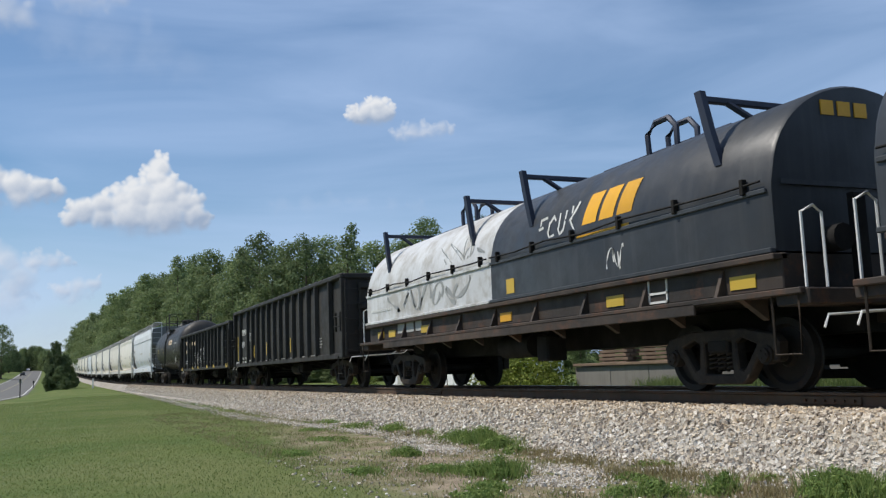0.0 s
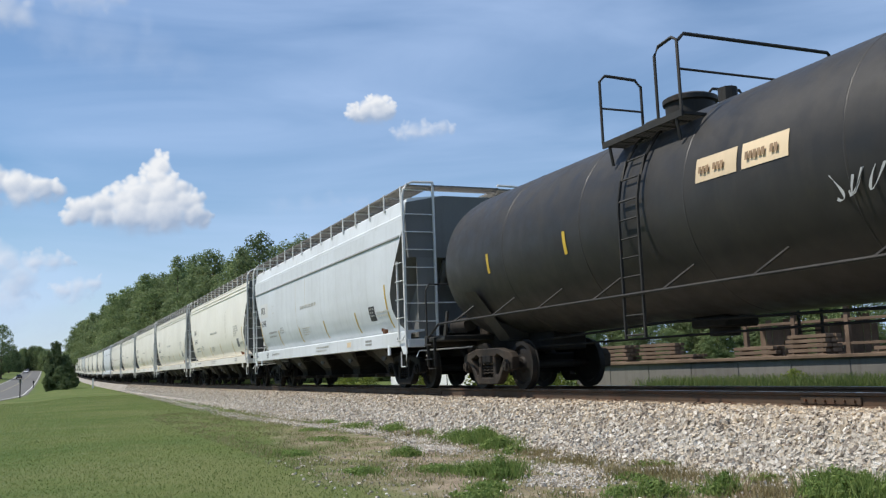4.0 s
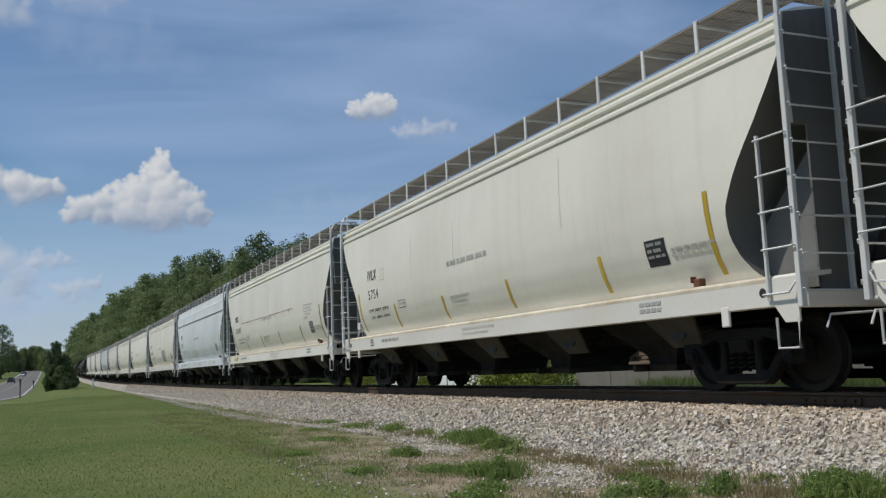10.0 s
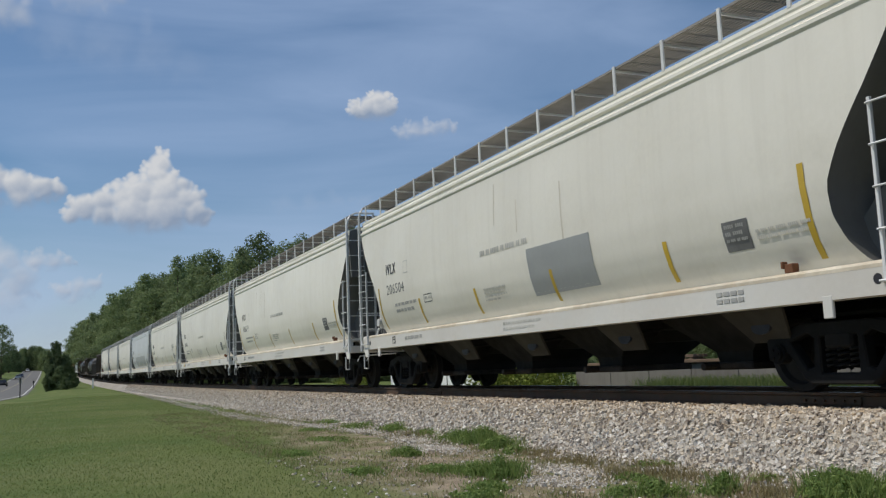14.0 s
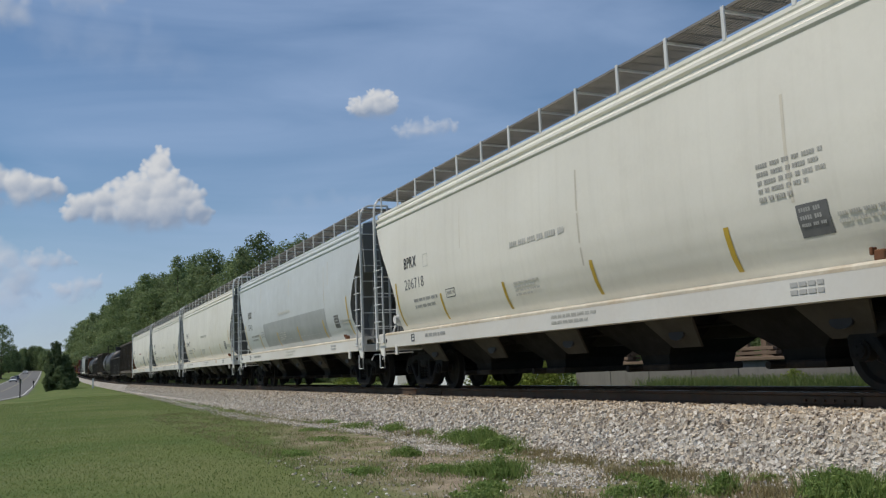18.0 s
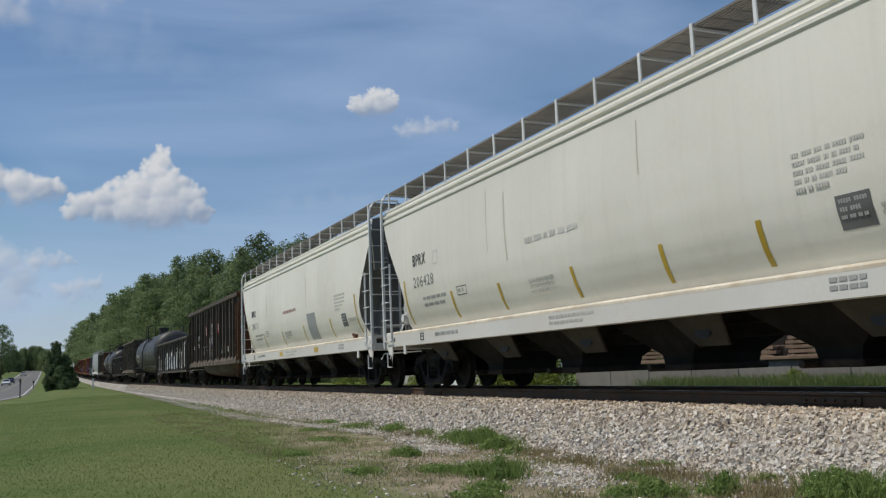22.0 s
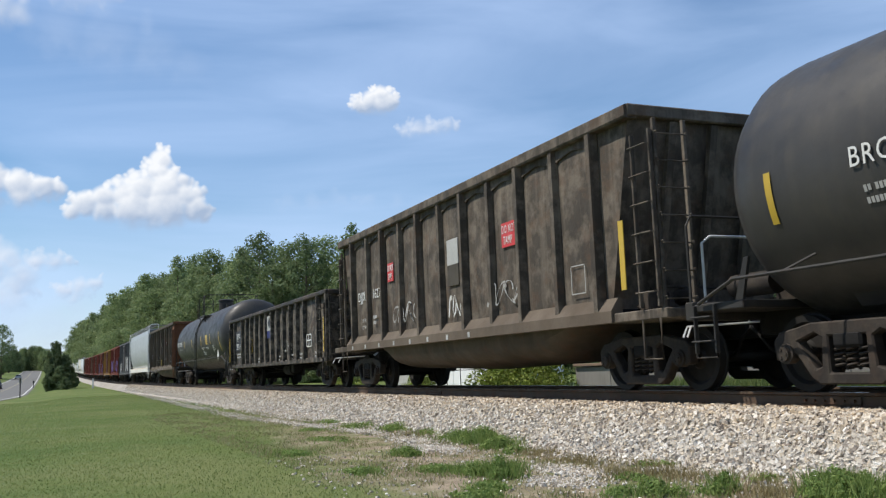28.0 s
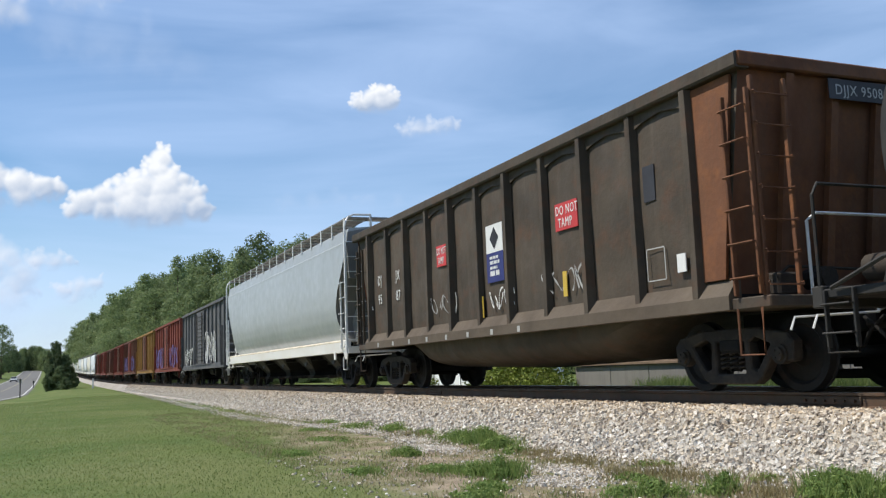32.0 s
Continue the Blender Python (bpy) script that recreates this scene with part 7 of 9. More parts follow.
def tank_text(car, text, size, x, a, material, name, r=1.62, zc=2.46, stretch=0.85):
    y, z = on_tank(a + 4, r, zc)
    return lettering(text, size, material, car, x, y - 0.012, z - size * 0.35, name, rx=90 - a - 4, stretch=stretch)


# ---- coil car ----
def coil_hood(car, x0, x1, paint, label, end_mark=None):
    """Round-topped steel cover with end panels, a lifting rail, clamps along the side and stacking brackets."""
    sec = [(-1.50, 1.62), (-1.50, 2.35), (-1.49, 2.45)]
    for k in range(1, 24):
        a = math.pi - math.pi * k / 24
        sec.append((1.47 * math.cos(a), 2.42 + 1.27 * math.sin(a)))
    sec += [(1.49, 2.45), (1.50, 2.35), (1.50, 1.62)]
    g = Geo().loft([[(x, y * q, 1.62 + (z - 1.62) * q2) for y, z in sec] for x, q, q2 in ((x0, 0.985, 0.985), (x0 + 0.05, 1, 1), (x0 + (x1 - x0) * 0.33, 1, 1), (x0 + (x1 - x0) * 0.66, 1, 1), (x1 - 0.05, 1, 1), (x1, 0.985, 0.985))], wrap=False)
    n = len(sec)
    g.add([(x, y * 0.985, 1.62 + (z - 1.62) * 0.985) for x in (x0, x1) for y, z in sec], [tuple(range(n)), tuple(range(n, 2 * n))])
    hood = part("hood", g, paint, car, label, smooth=40)
    for sgn in (-1, 1):
        part("side_seam", Geo().box(x0 + 0.05, x1 - 0.05, sgn * 1.495, sgn * 1.53, 2.30, 2.36, 0.01), paint, hood)
        part("clamp_rod", Geo().tube([(x0 + 0.1, sgn * 1.55, 2.44)] + [(x0 + (x1 - x0) * t, sgn * 1.55, 2.44 + 0.03 * math.sin(t * 25)) for t in (0.15, 0.3, 0.45, 0.6, 0.75, 0.9)] + [(x1 - 0.1, sgn * 1.55, 2.44)], 0.016, 5), M_UNDER, hood)
        for k in range(6):
            x = x0 + 0.4 + (x1 - x0 - 0.8) * k / 5
            part("clamp", Geo().box(x - 0.03, x + 0.03, sgn * 1.49, sgn * 1.57, 2.33, 2.52, 0.008), M_UNDER, hood)
        part("bottom_flange", Geo().box(x0, x1, sgn * 1.48, sgn * 1.56, 1.60, 1.66, 0.01), paint, hood)
    # stacking brackets and lifting loop on the crown
    blue = M_STEELBLUE
    for x in (x0 + 1.45, x1 - 1.0):
        for sgn in (-1, 1):
            post = Geo().loft([[(x + a + dx, sgn * (1.36 + b), z) for a, b in ((-0.06, -0.04), (0.06, -0.04), (0.06, 0.05), (-0.06, 0.05))] for dx, z in ((0.05, 2.82), (-0.10, 3.30), (-0.24, 3.86))], cap=True)
            part("stacking_bracket", post, blue, hood)
            part("strut", Geo().tube([(x - 0.22, sgn * 0.95, 3.74), (x - 0.05, sgn * 0.62, 3.46)], 0.045, 6), blue, hood)
        part("cross_tie", Geo().box(x - 0.29, x - 0.19, -1.34, 1.34, 3.72, 3.80, 0.01), blue, hood)
    xm = (x0 + x1) / 2
    part("lifting_rail", Geo().box(xm - 1.7, xm + 1.6, -0.18, 0.18, 3.67, 3.76, 0.02), blue, hood)
    part("lifting_loop", Geo().tube([(xm - 0.3, -0.2, 3.7), (xm - 0.32, -0.2, 4.05), (xm - 0.1, -0.2, 4.2), (xm + 0.25, -0.2, 4.2), (xm + 0.42, -0.2, 4.02), (xm + 0.42, -0.2, 3.7)], 0.05, 6).tube([(xm - 0.3, 0.2, 3.7), (xm - 0.32, 0.2, 4.05), (xm - 0.1, 0.2, 4.2), (xm + 0.25, 0.2, 4.2), (xm + 0.42, 0.2, 4.02), (xm + 0.42, 0.2, 3.7)], 0.05, 6), blue, hood)
    part("end_panel_rib", Geo().box(x1 - 0.03, x1 + 0.03, -1.35, 1.35, 2.40, 2.46).box(x0 - 0.03, x0 + 0.03, -1.35, 1.35, 2.40, 2.46), paint, hood)
    return hood


def coil_car(name, label, half, hoods, group="coil cars of the train"):
    car = thing(name, label, "freight car", group)
    H = half
    for sgn in (-1, 1):
        part("side_beam", Geo().box(-H, H, sgn * 1.36, sgn * 1.46, 1.18, 1.60, 0.015), M_COIL_F, car)
        part("top_flange", Geo().box(-H, H, sgn * 1.34, sgn * 1.58, 1.52, 1.59, 0.01), M_COIL_F, car)
        part("walkway", Geo().box(-H - 0.4, H + 0.4, sgn * 1.40, sgn * 1.62, 1.10, 1.17, 0.01), M_COIL_F, car)
        part("fascia", Geo().box(-H + 1.4, H - 1.4, sgn * 1.58, sgn * 1.62, 0.98, 1.13, 0.008), M_COIL_F, car)
        gus = Geo().prism([(sgn * 1.46, 1.52), (sgn * 1.60, 1.17), (sgn * 1.46, 1.17)], "x", -0.03, 0.03).mesh("gusset", M_COIL_F, 0)
        low = Geo().prism([(sgn * 1.60, 1.12), (sgn * 1.2, 0.86), (sgn * 1.2, 1.12)], "x", -0.05, 0.05).mesh("bracket", M_COIL_F, 0)
        for k in range(9):
            x = -H + 1.0 + (2 * H - 2.0) * k / 8
            part_at("gusset", gus, car, x)
            part_at("bracket", low, car, x + 0.4)
        for s in (-1, 1):
            step(car, s * (H + 0.1) - 0.2, sgn * 1.56, 0.4, M_CAST, 0.45, 1.1)
            part("end_grab", Geo().tube([(s * (H + 0.38), sgn * 1.5, 1.17), (s * (H + 0.38), sgn * 1.5, 2.0), (s * (H + 0.38), sgn * 1.32, 2.08), (s * (H + 0.38), sgn * 1.2, 2.0), (s * (H + 0.38), sgn * 1.2, 1.17)], 0.018, 5), M_GALV, car)
    part("trough_floor", Geo().box(-H, H, -1.36, 1.36, 1.1, 1.2), M_UNDER, car)
    part("centre_sill", Geo().box(-H, H, -0.3, 0.3, 0.68, 1.1, 0.02), M_UNDER, car)
    part("brake_reservoir", Geo().cyl((-0.9, -0.8, 0.8), (0.3, -0.8, 0.8), 0.22, 14).box(0.8, 1.2, -1.1, -0.7, 0.5, 0.95, 0.03), M_UNDER, car)
    for s in (-1, 1):
        part("end_sill", Geo().box(s * (H - 0.05), s * (H + 0.45), -1.55, 1.55, 0.98, 1.16, 0.015), M_COIL_F, car)
        part("bulkhead", Geo().box(s * (H - 0.12), s * (H - 0.06), -1.4, 1.4, 1.2, 1.6), M_COIL_F, car)
        part("brake_stand", Geo().box(s * (H + 0.1), s * (H + 0.2), -0.5, -0.3, 1.15, 2.3, 0.01).cyl((s * (H + 0.1), -0.8, 1.75), (s * (H + 0.3), -0.8, 1.75), 0.16, 12), M_UNDER, car)
        coupler(car, s * (H + 0.45), s)
        bogie(car, s * (H - 1.65))
    L = 2 * H / 2
    for k, (paint, lab) in enumerate(hoods):
        x1 = H - 0.05 - k * L
        coil_hood(car, x1 - L - 0.06, x1, paint, lab)
    return car


# ---- box car ----
def box_car(name, label, half, paint, door_paint, group="box cars of the train", z1=4.25):
    car = thing(name, label, "freight car", group)
    H = half
    part("body", Geo().box(-H, H, -1.42, 1.42, 1.05, z1 - 0.1), paint, car)
    for sgn in (-1, 1):
        rib = Geo().prism([(-0.06, sgn * 1.42), (-0.035, sgn * 1.5), (0.035, sgn * 1.5), (0.06, sgn * 1.42)], "z", 1.12, z1 - 0.14).mesh("side_post", paint, 20)
        for k in range(13):
            x = -H + 0.1 + (2 * H - 0.2) * k / 12
            if abs(x) > 1.4:
                part_at("side_post", rib, car, x)
        part("side_sill", Geo().box(-H, H, sgn * 1.40, sgn * 1.52, 0.88, 1.13, 0.01), paint, car)
        part("top_chord", Geo().box(-H, H, sgn * 1.40, sgn * 1.53, z1 - 0.22, z1 - 0.08, 0.01), paint, car)
        d = part("door", Geo().box(-1.25, 1.25, sgn * 1.43, sgn * 1.53, 1.16, z1 - 0.3, 0.01), door_paint, car, "plug door with pressed ribs")
        pr = Geo()
        for k in range(12):
            zz = 1.35 + (z1 - 1.9) * k / 11
            pr.prism([(sgn * 1.53, zz - 0.05), (sgn * 1.56, zz), (sgn * 1.53, zz + 0.05)], "x", -1.15, 1.15)
        part("pressed_ribs", pr, door_paint, d, smooth=0)
        for bx in (-0.9, 0.9):
            part("door_bar", Geo().cyl((bx, sgn * 1.57, 1.2), (bx, sgn * 1.57, z1 - 0.4), 0.025, 6), M_CAST, d)
        part("door_track", Geo().box(-3.6, 3.6, sgn * 1.5, sgn * 1.57, 1.1, 1.15), door_paint, d)
    part("roof", Geo().prism([(-1.53, z1 - 0.1), (0, z1 + 0.12), (1.53, z1 - 0.1)], "x", -H - 0.03, H + 0.03), M_GALV, car, "galvanised ridged roof", smooth=0)
    seam = Geo()
    for k in range(14):
        x = -H + 0.5 + (2 * H - 1.0) * k / 13
        seam.prism([(-1.54, z1 - 0.085), (0, z1 + 0.15), (1.54, z1 - 0.085), (0, z1 + 0.1)], "x", x - 0.03, x + 0.03)
    part("roof_seams", seam, M_GALV, car, smooth=0)
    for s in (-1, 1):
        e = part("end_wall", Geo().box(s * H, s * (H + 0.03), -1.4, 1.4, 1.05, z1 - 0.12), paint, car)
        cor = Geo()
        for k in range(10):
            zz = 1.3 + 0.29 * k
            cor.prism([(s * (H + 0.03), zz - 0.12), (s * (H + 0.09), zz), (s * (H + 0.03), zz + 0.12)], "y", -1.3, 1.3)
        part("corrugations", cor, paint, e, smooth=0)
        for sgn in (-1, 1):
            ladder_side(car, s * (H - 0.28) - 0.22, sgn * 1.56, 1.0, z1 - 1.4, 0.42, 5, paint, 0.03)
            step(car, s * (H - 0.3) - 0.2, sgn * 1.5, 0.4, paint)
        coupler(car, s * (H + 0.05), s)
        bogie(car, s * (H - 1.9))
        part("draft_box", Geo().box(s * (H - 1.2), s * (H + 0.1), -0.3, 0.3, 0.7, 1.0, 0.02), M_UNDER, car)
    part("centre_sill", Geo().box(-H, H, -0.3, 0.3, 0.72, 1.05), M_UNDER, car)
    part("brake_reservoir", Geo().cyl((-0.9, -0.7, 0.75), (0.3, -0.7, 0.75), 0.2, 12).box(0.9, 1.3, -0.9, -0.6, 0.5, 0.85), M_UNDER, car)
    return car


# ---- the train, from the head to the tail; middles are along the line at the start ----
M_OLIVE = mat("dulled_reflector", (0.24, 0.19, 0.075), 0.6, var=0.25, bump=0.02)
M_TAN = mat("tan_road_dust", (0.64, 0.57, 0.45), 0.75, var=0.25, dirt=(0.42, 0.31, 0.19), dirt_amount=0.5, dirt_scale=2.0, bump=0.08)
M_STAIN = mat("brownish_stain", (0.60, 0.55, 0.45), 0.6, var=0.12, bump=0.03)
M_INKGREY = mat("worn_grey_stencil", (0.16, 0.16, 0.155), 0.6, var=0.35, bump=0.02)
M_PALEINK = mat("pale_worn_stencil", (0.56, 0.545, 0.49), 0.6, var=0.25, bump=0.02)
M_REDFADE = mat("faded_red_stencil", (0.42, 0.22, 0.18), 0.6, var=0.3, bump=0.02)
M_RUSTFADE = mat("rust_stain", (0.36, 0.24, 0.14), 0.7, var=0.4, bump=0.03)
M_STEELBLUE = mat("dark_blue_steel", (0.030, 0.036, 0.055), 0.5, 0.2, var=0.2, rust=RUST, rust_amount=0.15, bump=0.1)
TRAIN = []          # (thing, place of its middle on the line at the start, in metres)


def put(car, right, left):
    TRAIN.append((car, (right + left) / 2))
    return car


def run(t):
    """How far the train has come after t seconds; it slows very slightly."""
    return 13.95 * t - 0.010 * t * t


def build_train():
    mark_end = "DJJX 9508"
    # coil cars
    put(coil_car("coil_car", "black steel coil car with round-topped covers", 7.25, [(M_COIL_B, "black round-topped cover"), (M_COIL_B, "black round-topped cover")]), 8.8, -7.2)
    c = put(coil_car("coil_car", "steel coil car with one black and one white round-topped cover", 7.25, [(M_COIL_B, "black round-topped cover"), (M_COIL_W, "dirty white round-topped cover")]), -7.2, -23.2)
    coil_marks(c)
    # gondolas and the first tank car
    c = put(gondola("gondola", "black ribbed steel gondola with white stencils", 8.05, M_BLACK, 0.85, 3.2, 16, short=True, posts=[-6.77, *np.linspace(-5.26, 5.26, 12), 6.77]), -23.7, -41.5)
    y = -1.515
    lettering("OMNX", 0.35, M_WHITE, c, -6.52, y, 2.12, "reporting_mark", stretch=0.82)
    lettering("689", 0.36, M_WHITE, c, -6.52, y, 1.62, "car_number", stretch=0.88)
    for row, z in (("LD LMT", 1.12), ("LT WT", 0.96)):
        lettering(row, 0.13, M_WHITE, c, -6.48, y, z, "weight_line", stretch=0.8)
    for row, z in (("217200", 1.12), ("68800", 0.96)):
        lettering(row, 0.13, M_WHITE, c, -5.92, y, z, "weight_line", stretch=0.8)
    for row, z in (("EMPTY LOAD", 1.02), ("ADJ BLOCK", 0.90)):
        lettering(row, 0.09, M_WHITE, c, -5.08, y, z, "stencil_note", stretch=0.8)
    lettering("RELEASE ROD", 0.11, M_WHITE, c, -3.08, y, 0.92, "stencil_note", stretch=0.8)
    lettering("RETAINING VALVE", 0.11, M_WHITE, c, -2.02, y, 0.92, "stencil_note", stretch=0.8)
    fine_print(3, [(0.9, 0.06)], M_WHITE, c, -8.0, -1.50, 1.04)
    fine_print(4, [(0.24, 0.05), (0.24, 0.05)], M_WHITE, c, -7.2, y, 1.24)
    g = Geo()
    for a in (-4.93, -4.68):
        g.box(a, a + 0.02, y - 0.003, y + 0.003, 1.83, 2.15)
    for z in (1.83, 2.13):
        g.box(-4.93, -4.66, y - 0.003, y + 0.003, z, z + 0.02)
    sf = part("stencil_frame", g, M_WHITE, c, "white stencilled frame")
    lettering("C", 0.17, M_WHITE, sf, -4.85, y, 1.87, "frame_letter", stretch=0.9)
    bars([(0.14, 0.035)], M_WHITE, sf, -4.86, y, 2.09, "frame_print")
    part("card", Geo().box(-2.71, -2.46, y - 0.004, y + 0.004, 0.98, 1.12), M_WHITE, c, "small white card")
    for x, z0, z1 in ((-7.39, 1.1, 2.12), (-4.04, 1.14, 1.64), (-1.81, 1.18, 1.66), (1.9, 1.18, 1.66), (4.1, 1.18, 1.66)):
        part("reflector_stripe", Geo().box(x - 0.045, x + 0.045, y - 0.006, y + 0.002, z0, z1), M_YEL, c, "yellow reflector stripe")
    fine_print(5, [(0.30, 0.05), (0.24, 0.05), (0.30, 0.05), (0.26, 0.05)], M_FAINT, c, 5.54, y - 0.003, 1.50, "panel_print")
    for k in range(5):
        fine_print(6 + k, [(0.6, 0.06)], M_FAINT, c, -0.8 + k * 1.3, y, 1.0)
    c = put(gondola("gondola", "black mill gondola with white graffiti and yellow reflectors", 8.1, M_BLACK, 0.85, 2.95, 13, posts=[-6.57, *np.linspace(-5.15, 5.15, 11), 6.57]), -41.5, -58.4)
    lettering("NDYX", 0.30, M_CREAM, c, -6.32, y, 2.33, "reporting_mark", stretch=0.88)
    lettering("434", 0.30, M_CREAM, c, -6.28, y, 1.82, "car_number", stretch=0.85)
    fine_print(21, [(0.9, 0.075), (0.9, 0.075)], M_FAINT, c, -6.36, y, 1.43, "weight_line")
    fine_print(22, [(0.66, 0.2), (0.6, 0.05)], M_CREAM, c, -3.88, y, 2.44, "worn_title", "worn cream painted title")
    fine_print(23, [(0.78, 0.2)], M_CREAM, c, -2.94, y, 2.42, "worn_title", "worn cream painted title")
    part("worn_shield", Geo().prism([(-4.85, 2.15), (-4.62, 2.1), (-4.55, 2.35), (-4.72, 2.42), (-4.88, 2.36)], "y", y - 0.003, y + 0.003), M_HANGER, c, "worn brown shield mark", smooth=0)
    for k, (x, w) in enumerate(((-2.8, 0.6), (-1.86, 0.72), (-0.84, 0.8))):
        scrawl(4 + 7 * k, M_WHITE, c, x, y - 0.004, 1.28, w, 0.62 + 0.1 * k, 2, 0.020, label="white sprayed graffiti")
        scrawl(6 + 7 * k, M_WHITE, c, x, y - 0.004, 0.88, w, 0.55, 3, 0.018, label="white sprayed graffiti")
    scrawl(14, M_WHITE, c, 0.30, y - 0.004, 1.5, 0.52, 0.48, 3, 0.016, label="white sprayed graffiti")
    lettering("SCRAP", 0.135, M_WHITE, c, 0.36, y - 0.004, 1.37, "graffiti", stretch=0.8)
    lettering("GODS", 0.135, M_WHITE, c, 0.50, y - 0.004, 1.22, "graffiti", stretch=0.8)
    for x in (-7.45, -3.45, -1.4, 1.58, 3.67, 7.5):
        edge = abs(x) > 7
        part("reflector_patch", Geo().box(x - 0.23, x + 0.23, -1.602 if edge else -1.545, -1.59 if edge else -1.535, 0.87 if edge else 0.90, 1.04), M_YEL, c, "yellow reflector patch")
    for k in range(26):
        bars([(0.03, 0.07)], M_FAINT, c, -6.3 + k * 0.5, y, 1.24, "tie_down_mark")
    c = put(tank_car("tank_car", "black tank car with cream placards and a dome platform", 7.15, r=1.52, zc=2.54, lad=0.15, dome=-0.3, tall=0.32), -58.4, -74.5)
    for x0 in (1.55, 2.4):
        pl = tank_patch(c, x0, x0 + 0.76, 4, 16, M_CREAM, "placard", "cream placard", r=1.52, zc=2.54)
        fine_print(int(x0 * 10), [(0.6, 0.10)], M_RUSTFADE, pl, x0 + 0.08, -1.52, 2.84, "placard_print", rx=-10)
    for x in (-4.6, -1.8):
        tank_patch(c, x, x + 0.09, -14, 0, M_YEL, "reflector_stripe", "yellow reflector stripe", r=1.52, zc=2.54)
    tank_patch(c, 6.0, 6.07, -4, 16, M_YEL, "reflector_stripe", "worn yellow reflector stripe", r=1.50, zc=2.54)
    fine_print(31, [(1.2, 0.12)], M_FAINT, c, 4.7, -1.535, 2.72, "tank_lettering", rx=-4)
    scrawl(9, M_GREYPATCH, c, 3.6, -1.50, 2.0, 0.9, 0.45, 3, 0.016, label="faint sprayed graffiti")
    part("placard_diamond", Geo().prism([(5.6, 1.35), (5.75, 1.62), (5.6, 1.89), (5.45, 1.62)], "y", -1.545, -1.53), M_WHITE, c, "white diamond placard", smooth=0)
    # covered hoppers
    A = hopper("covered_hopper", "cream-painted covered hopper car with a ribbed roof edge", 8.38, M_HOP)
    B = hopper("covered_hopper", "pale blue-grey covered hopper car with a dark side rail", 8.38, M_HOP_B, ribs=False, sill_paint=M_HOP_B)
    H = 8.38
    joints = [-74.5, -92.4, -110.4, -128.1, -145.5, -163.3, -181.0, -198.7, -216.6, -234.3, -252.1, -269.8, -287.8, -305.7, -323.5, -341.0]
    info = [("B", "IVLX", "6248"), ("A", "IVLX", "206432"), ("A", "IVLX", "206467"), ("A", "IVLX", "206381"), ("A", "IVLX", "5754"), ("A", "IVLX", "206487"), ("B", "IVLX", "6224"), ("A", "IVLX", "206504"),
            ("A", "IVLX", "206517"), ("A", "IVLX", "206563"), ("A", "BPRX", "206718"), ("G", "IVLX", "5742"), ("A", "IVLX", "206427"), ("A", "BPRX", "206428"), ("A", "BPRX", "206711")]
    patches = {7: (0.6, 2.6, 1.6, 2.4), 11: (-3.7, 4.7, 1.5, 2.34), 14: (1.89, 2.86, 1.49, 2.3)}
    for i, (kind, mark, num) in enumerate(info):
        src = B if kind == "B" else A
        car = copy_thing(src, Matrix())
        if kind == "G":
            for o in car.children:
                if o.name.split(".")[0] in ("body", "roof"):
                    me = o.data.copy()
                    me.materials[0] = M_HOP_G
                    o.data = me
            car["label"] = "pale grey covered hopper car with a long darker paint patch"
        put(car, joints[i], joints[i + 1])
        hopper_marks(car, H, mark, num, M_DARKINK, patch=patches.get(i), seed=i, left_stripe=True, white_box=i == 0, sharp=i in (0, 4))
    for o in (A, B):
        for ch in o.children_recursive:
            bpy.data.objects.remove(ch)
        bpy.data.objects.remove(o)
    # scrap gondolas, mill gondolas and tank cars
    c = put(bathtub("scrap_gondola", "weathered brown high-sided scrap gondola with red and navy signs", 6.75, M_BROWN, lean=(0.9, 0.4), end_paint=M_RUSTY, dents=0.015, seed=1, posts=list(np.linspace(-6.24, 6.2, 15))), -341.2, -356.8)
    tub_marks(c, "DJJX", "30556", (2.15, -1.52), 0.28, -5.17, 1, wide=0.6, stripes=((5.9, 1.55, 2.65), (2.4, 1.42, 1.92), (-0.25, 1.42, 1.92), (-2.84, 1.43, 1.92)), tag=4.55, gap=0.87)
    c = put(gondola("gondola", "faded grey-brown mill gondola covered with pale graffiti", 8.05, M_GREYBROWN, 0.80, 2.9, 13), -356.8, -374.3)
    for k in range(9):
        x0 = -3.35 + 0.78 * k
        block_letter(300 + k, c, x0, -1.512, 0.96, 0.70, 0.95 + 0.25 * (k % 3), M_WHITE if k % 3 else M_PALEBLUE, "pale block graffiti")
    for k, (x0, w, h) in enumerate(((-7.3, 0.5, 1.1), (-6.7, 0.5, 1.3), (-6.1, 0.45, 0.8), (4.2, 0.55, 1.3), (4.85, 0.5, 1.1), (5.95, 0.62, 1.75), (6.6, 0.6, 1.6))):
        block_letter(320 + k, c, x0, -1.512, 1.0, w, h, M_FAINT if k < 3 else M_WHITE, "pale block graffiti")
    scrawl(31, M_PALEBLUE, c, -3.4, -1.517, 0.95, 6.6, 0.9, 17, 0.03, label="thin sprayed scribble")
    part("reflector_patch", Geo().box(7.0, 7.5, -1.545, -1.535, 0.86, 1.0), M_YEL, c, "yellow reflector patch")
    c = put(tank_car("tank_car", "black tank car with white lettering and guard rails", 8.3, lad=-0.47), -374.3, -392.6)
    tank_text(c, "BRCX 3069", 0.30, -6.05, -6, M_WHITE, "reporting_mark", stretch=0.88)
    fine_print(32, [(1.45, 0.075), (1.45, 0.075)], M_FAINT, c, -5.94, -1.59, 2.10, "weight_line", rx=17)
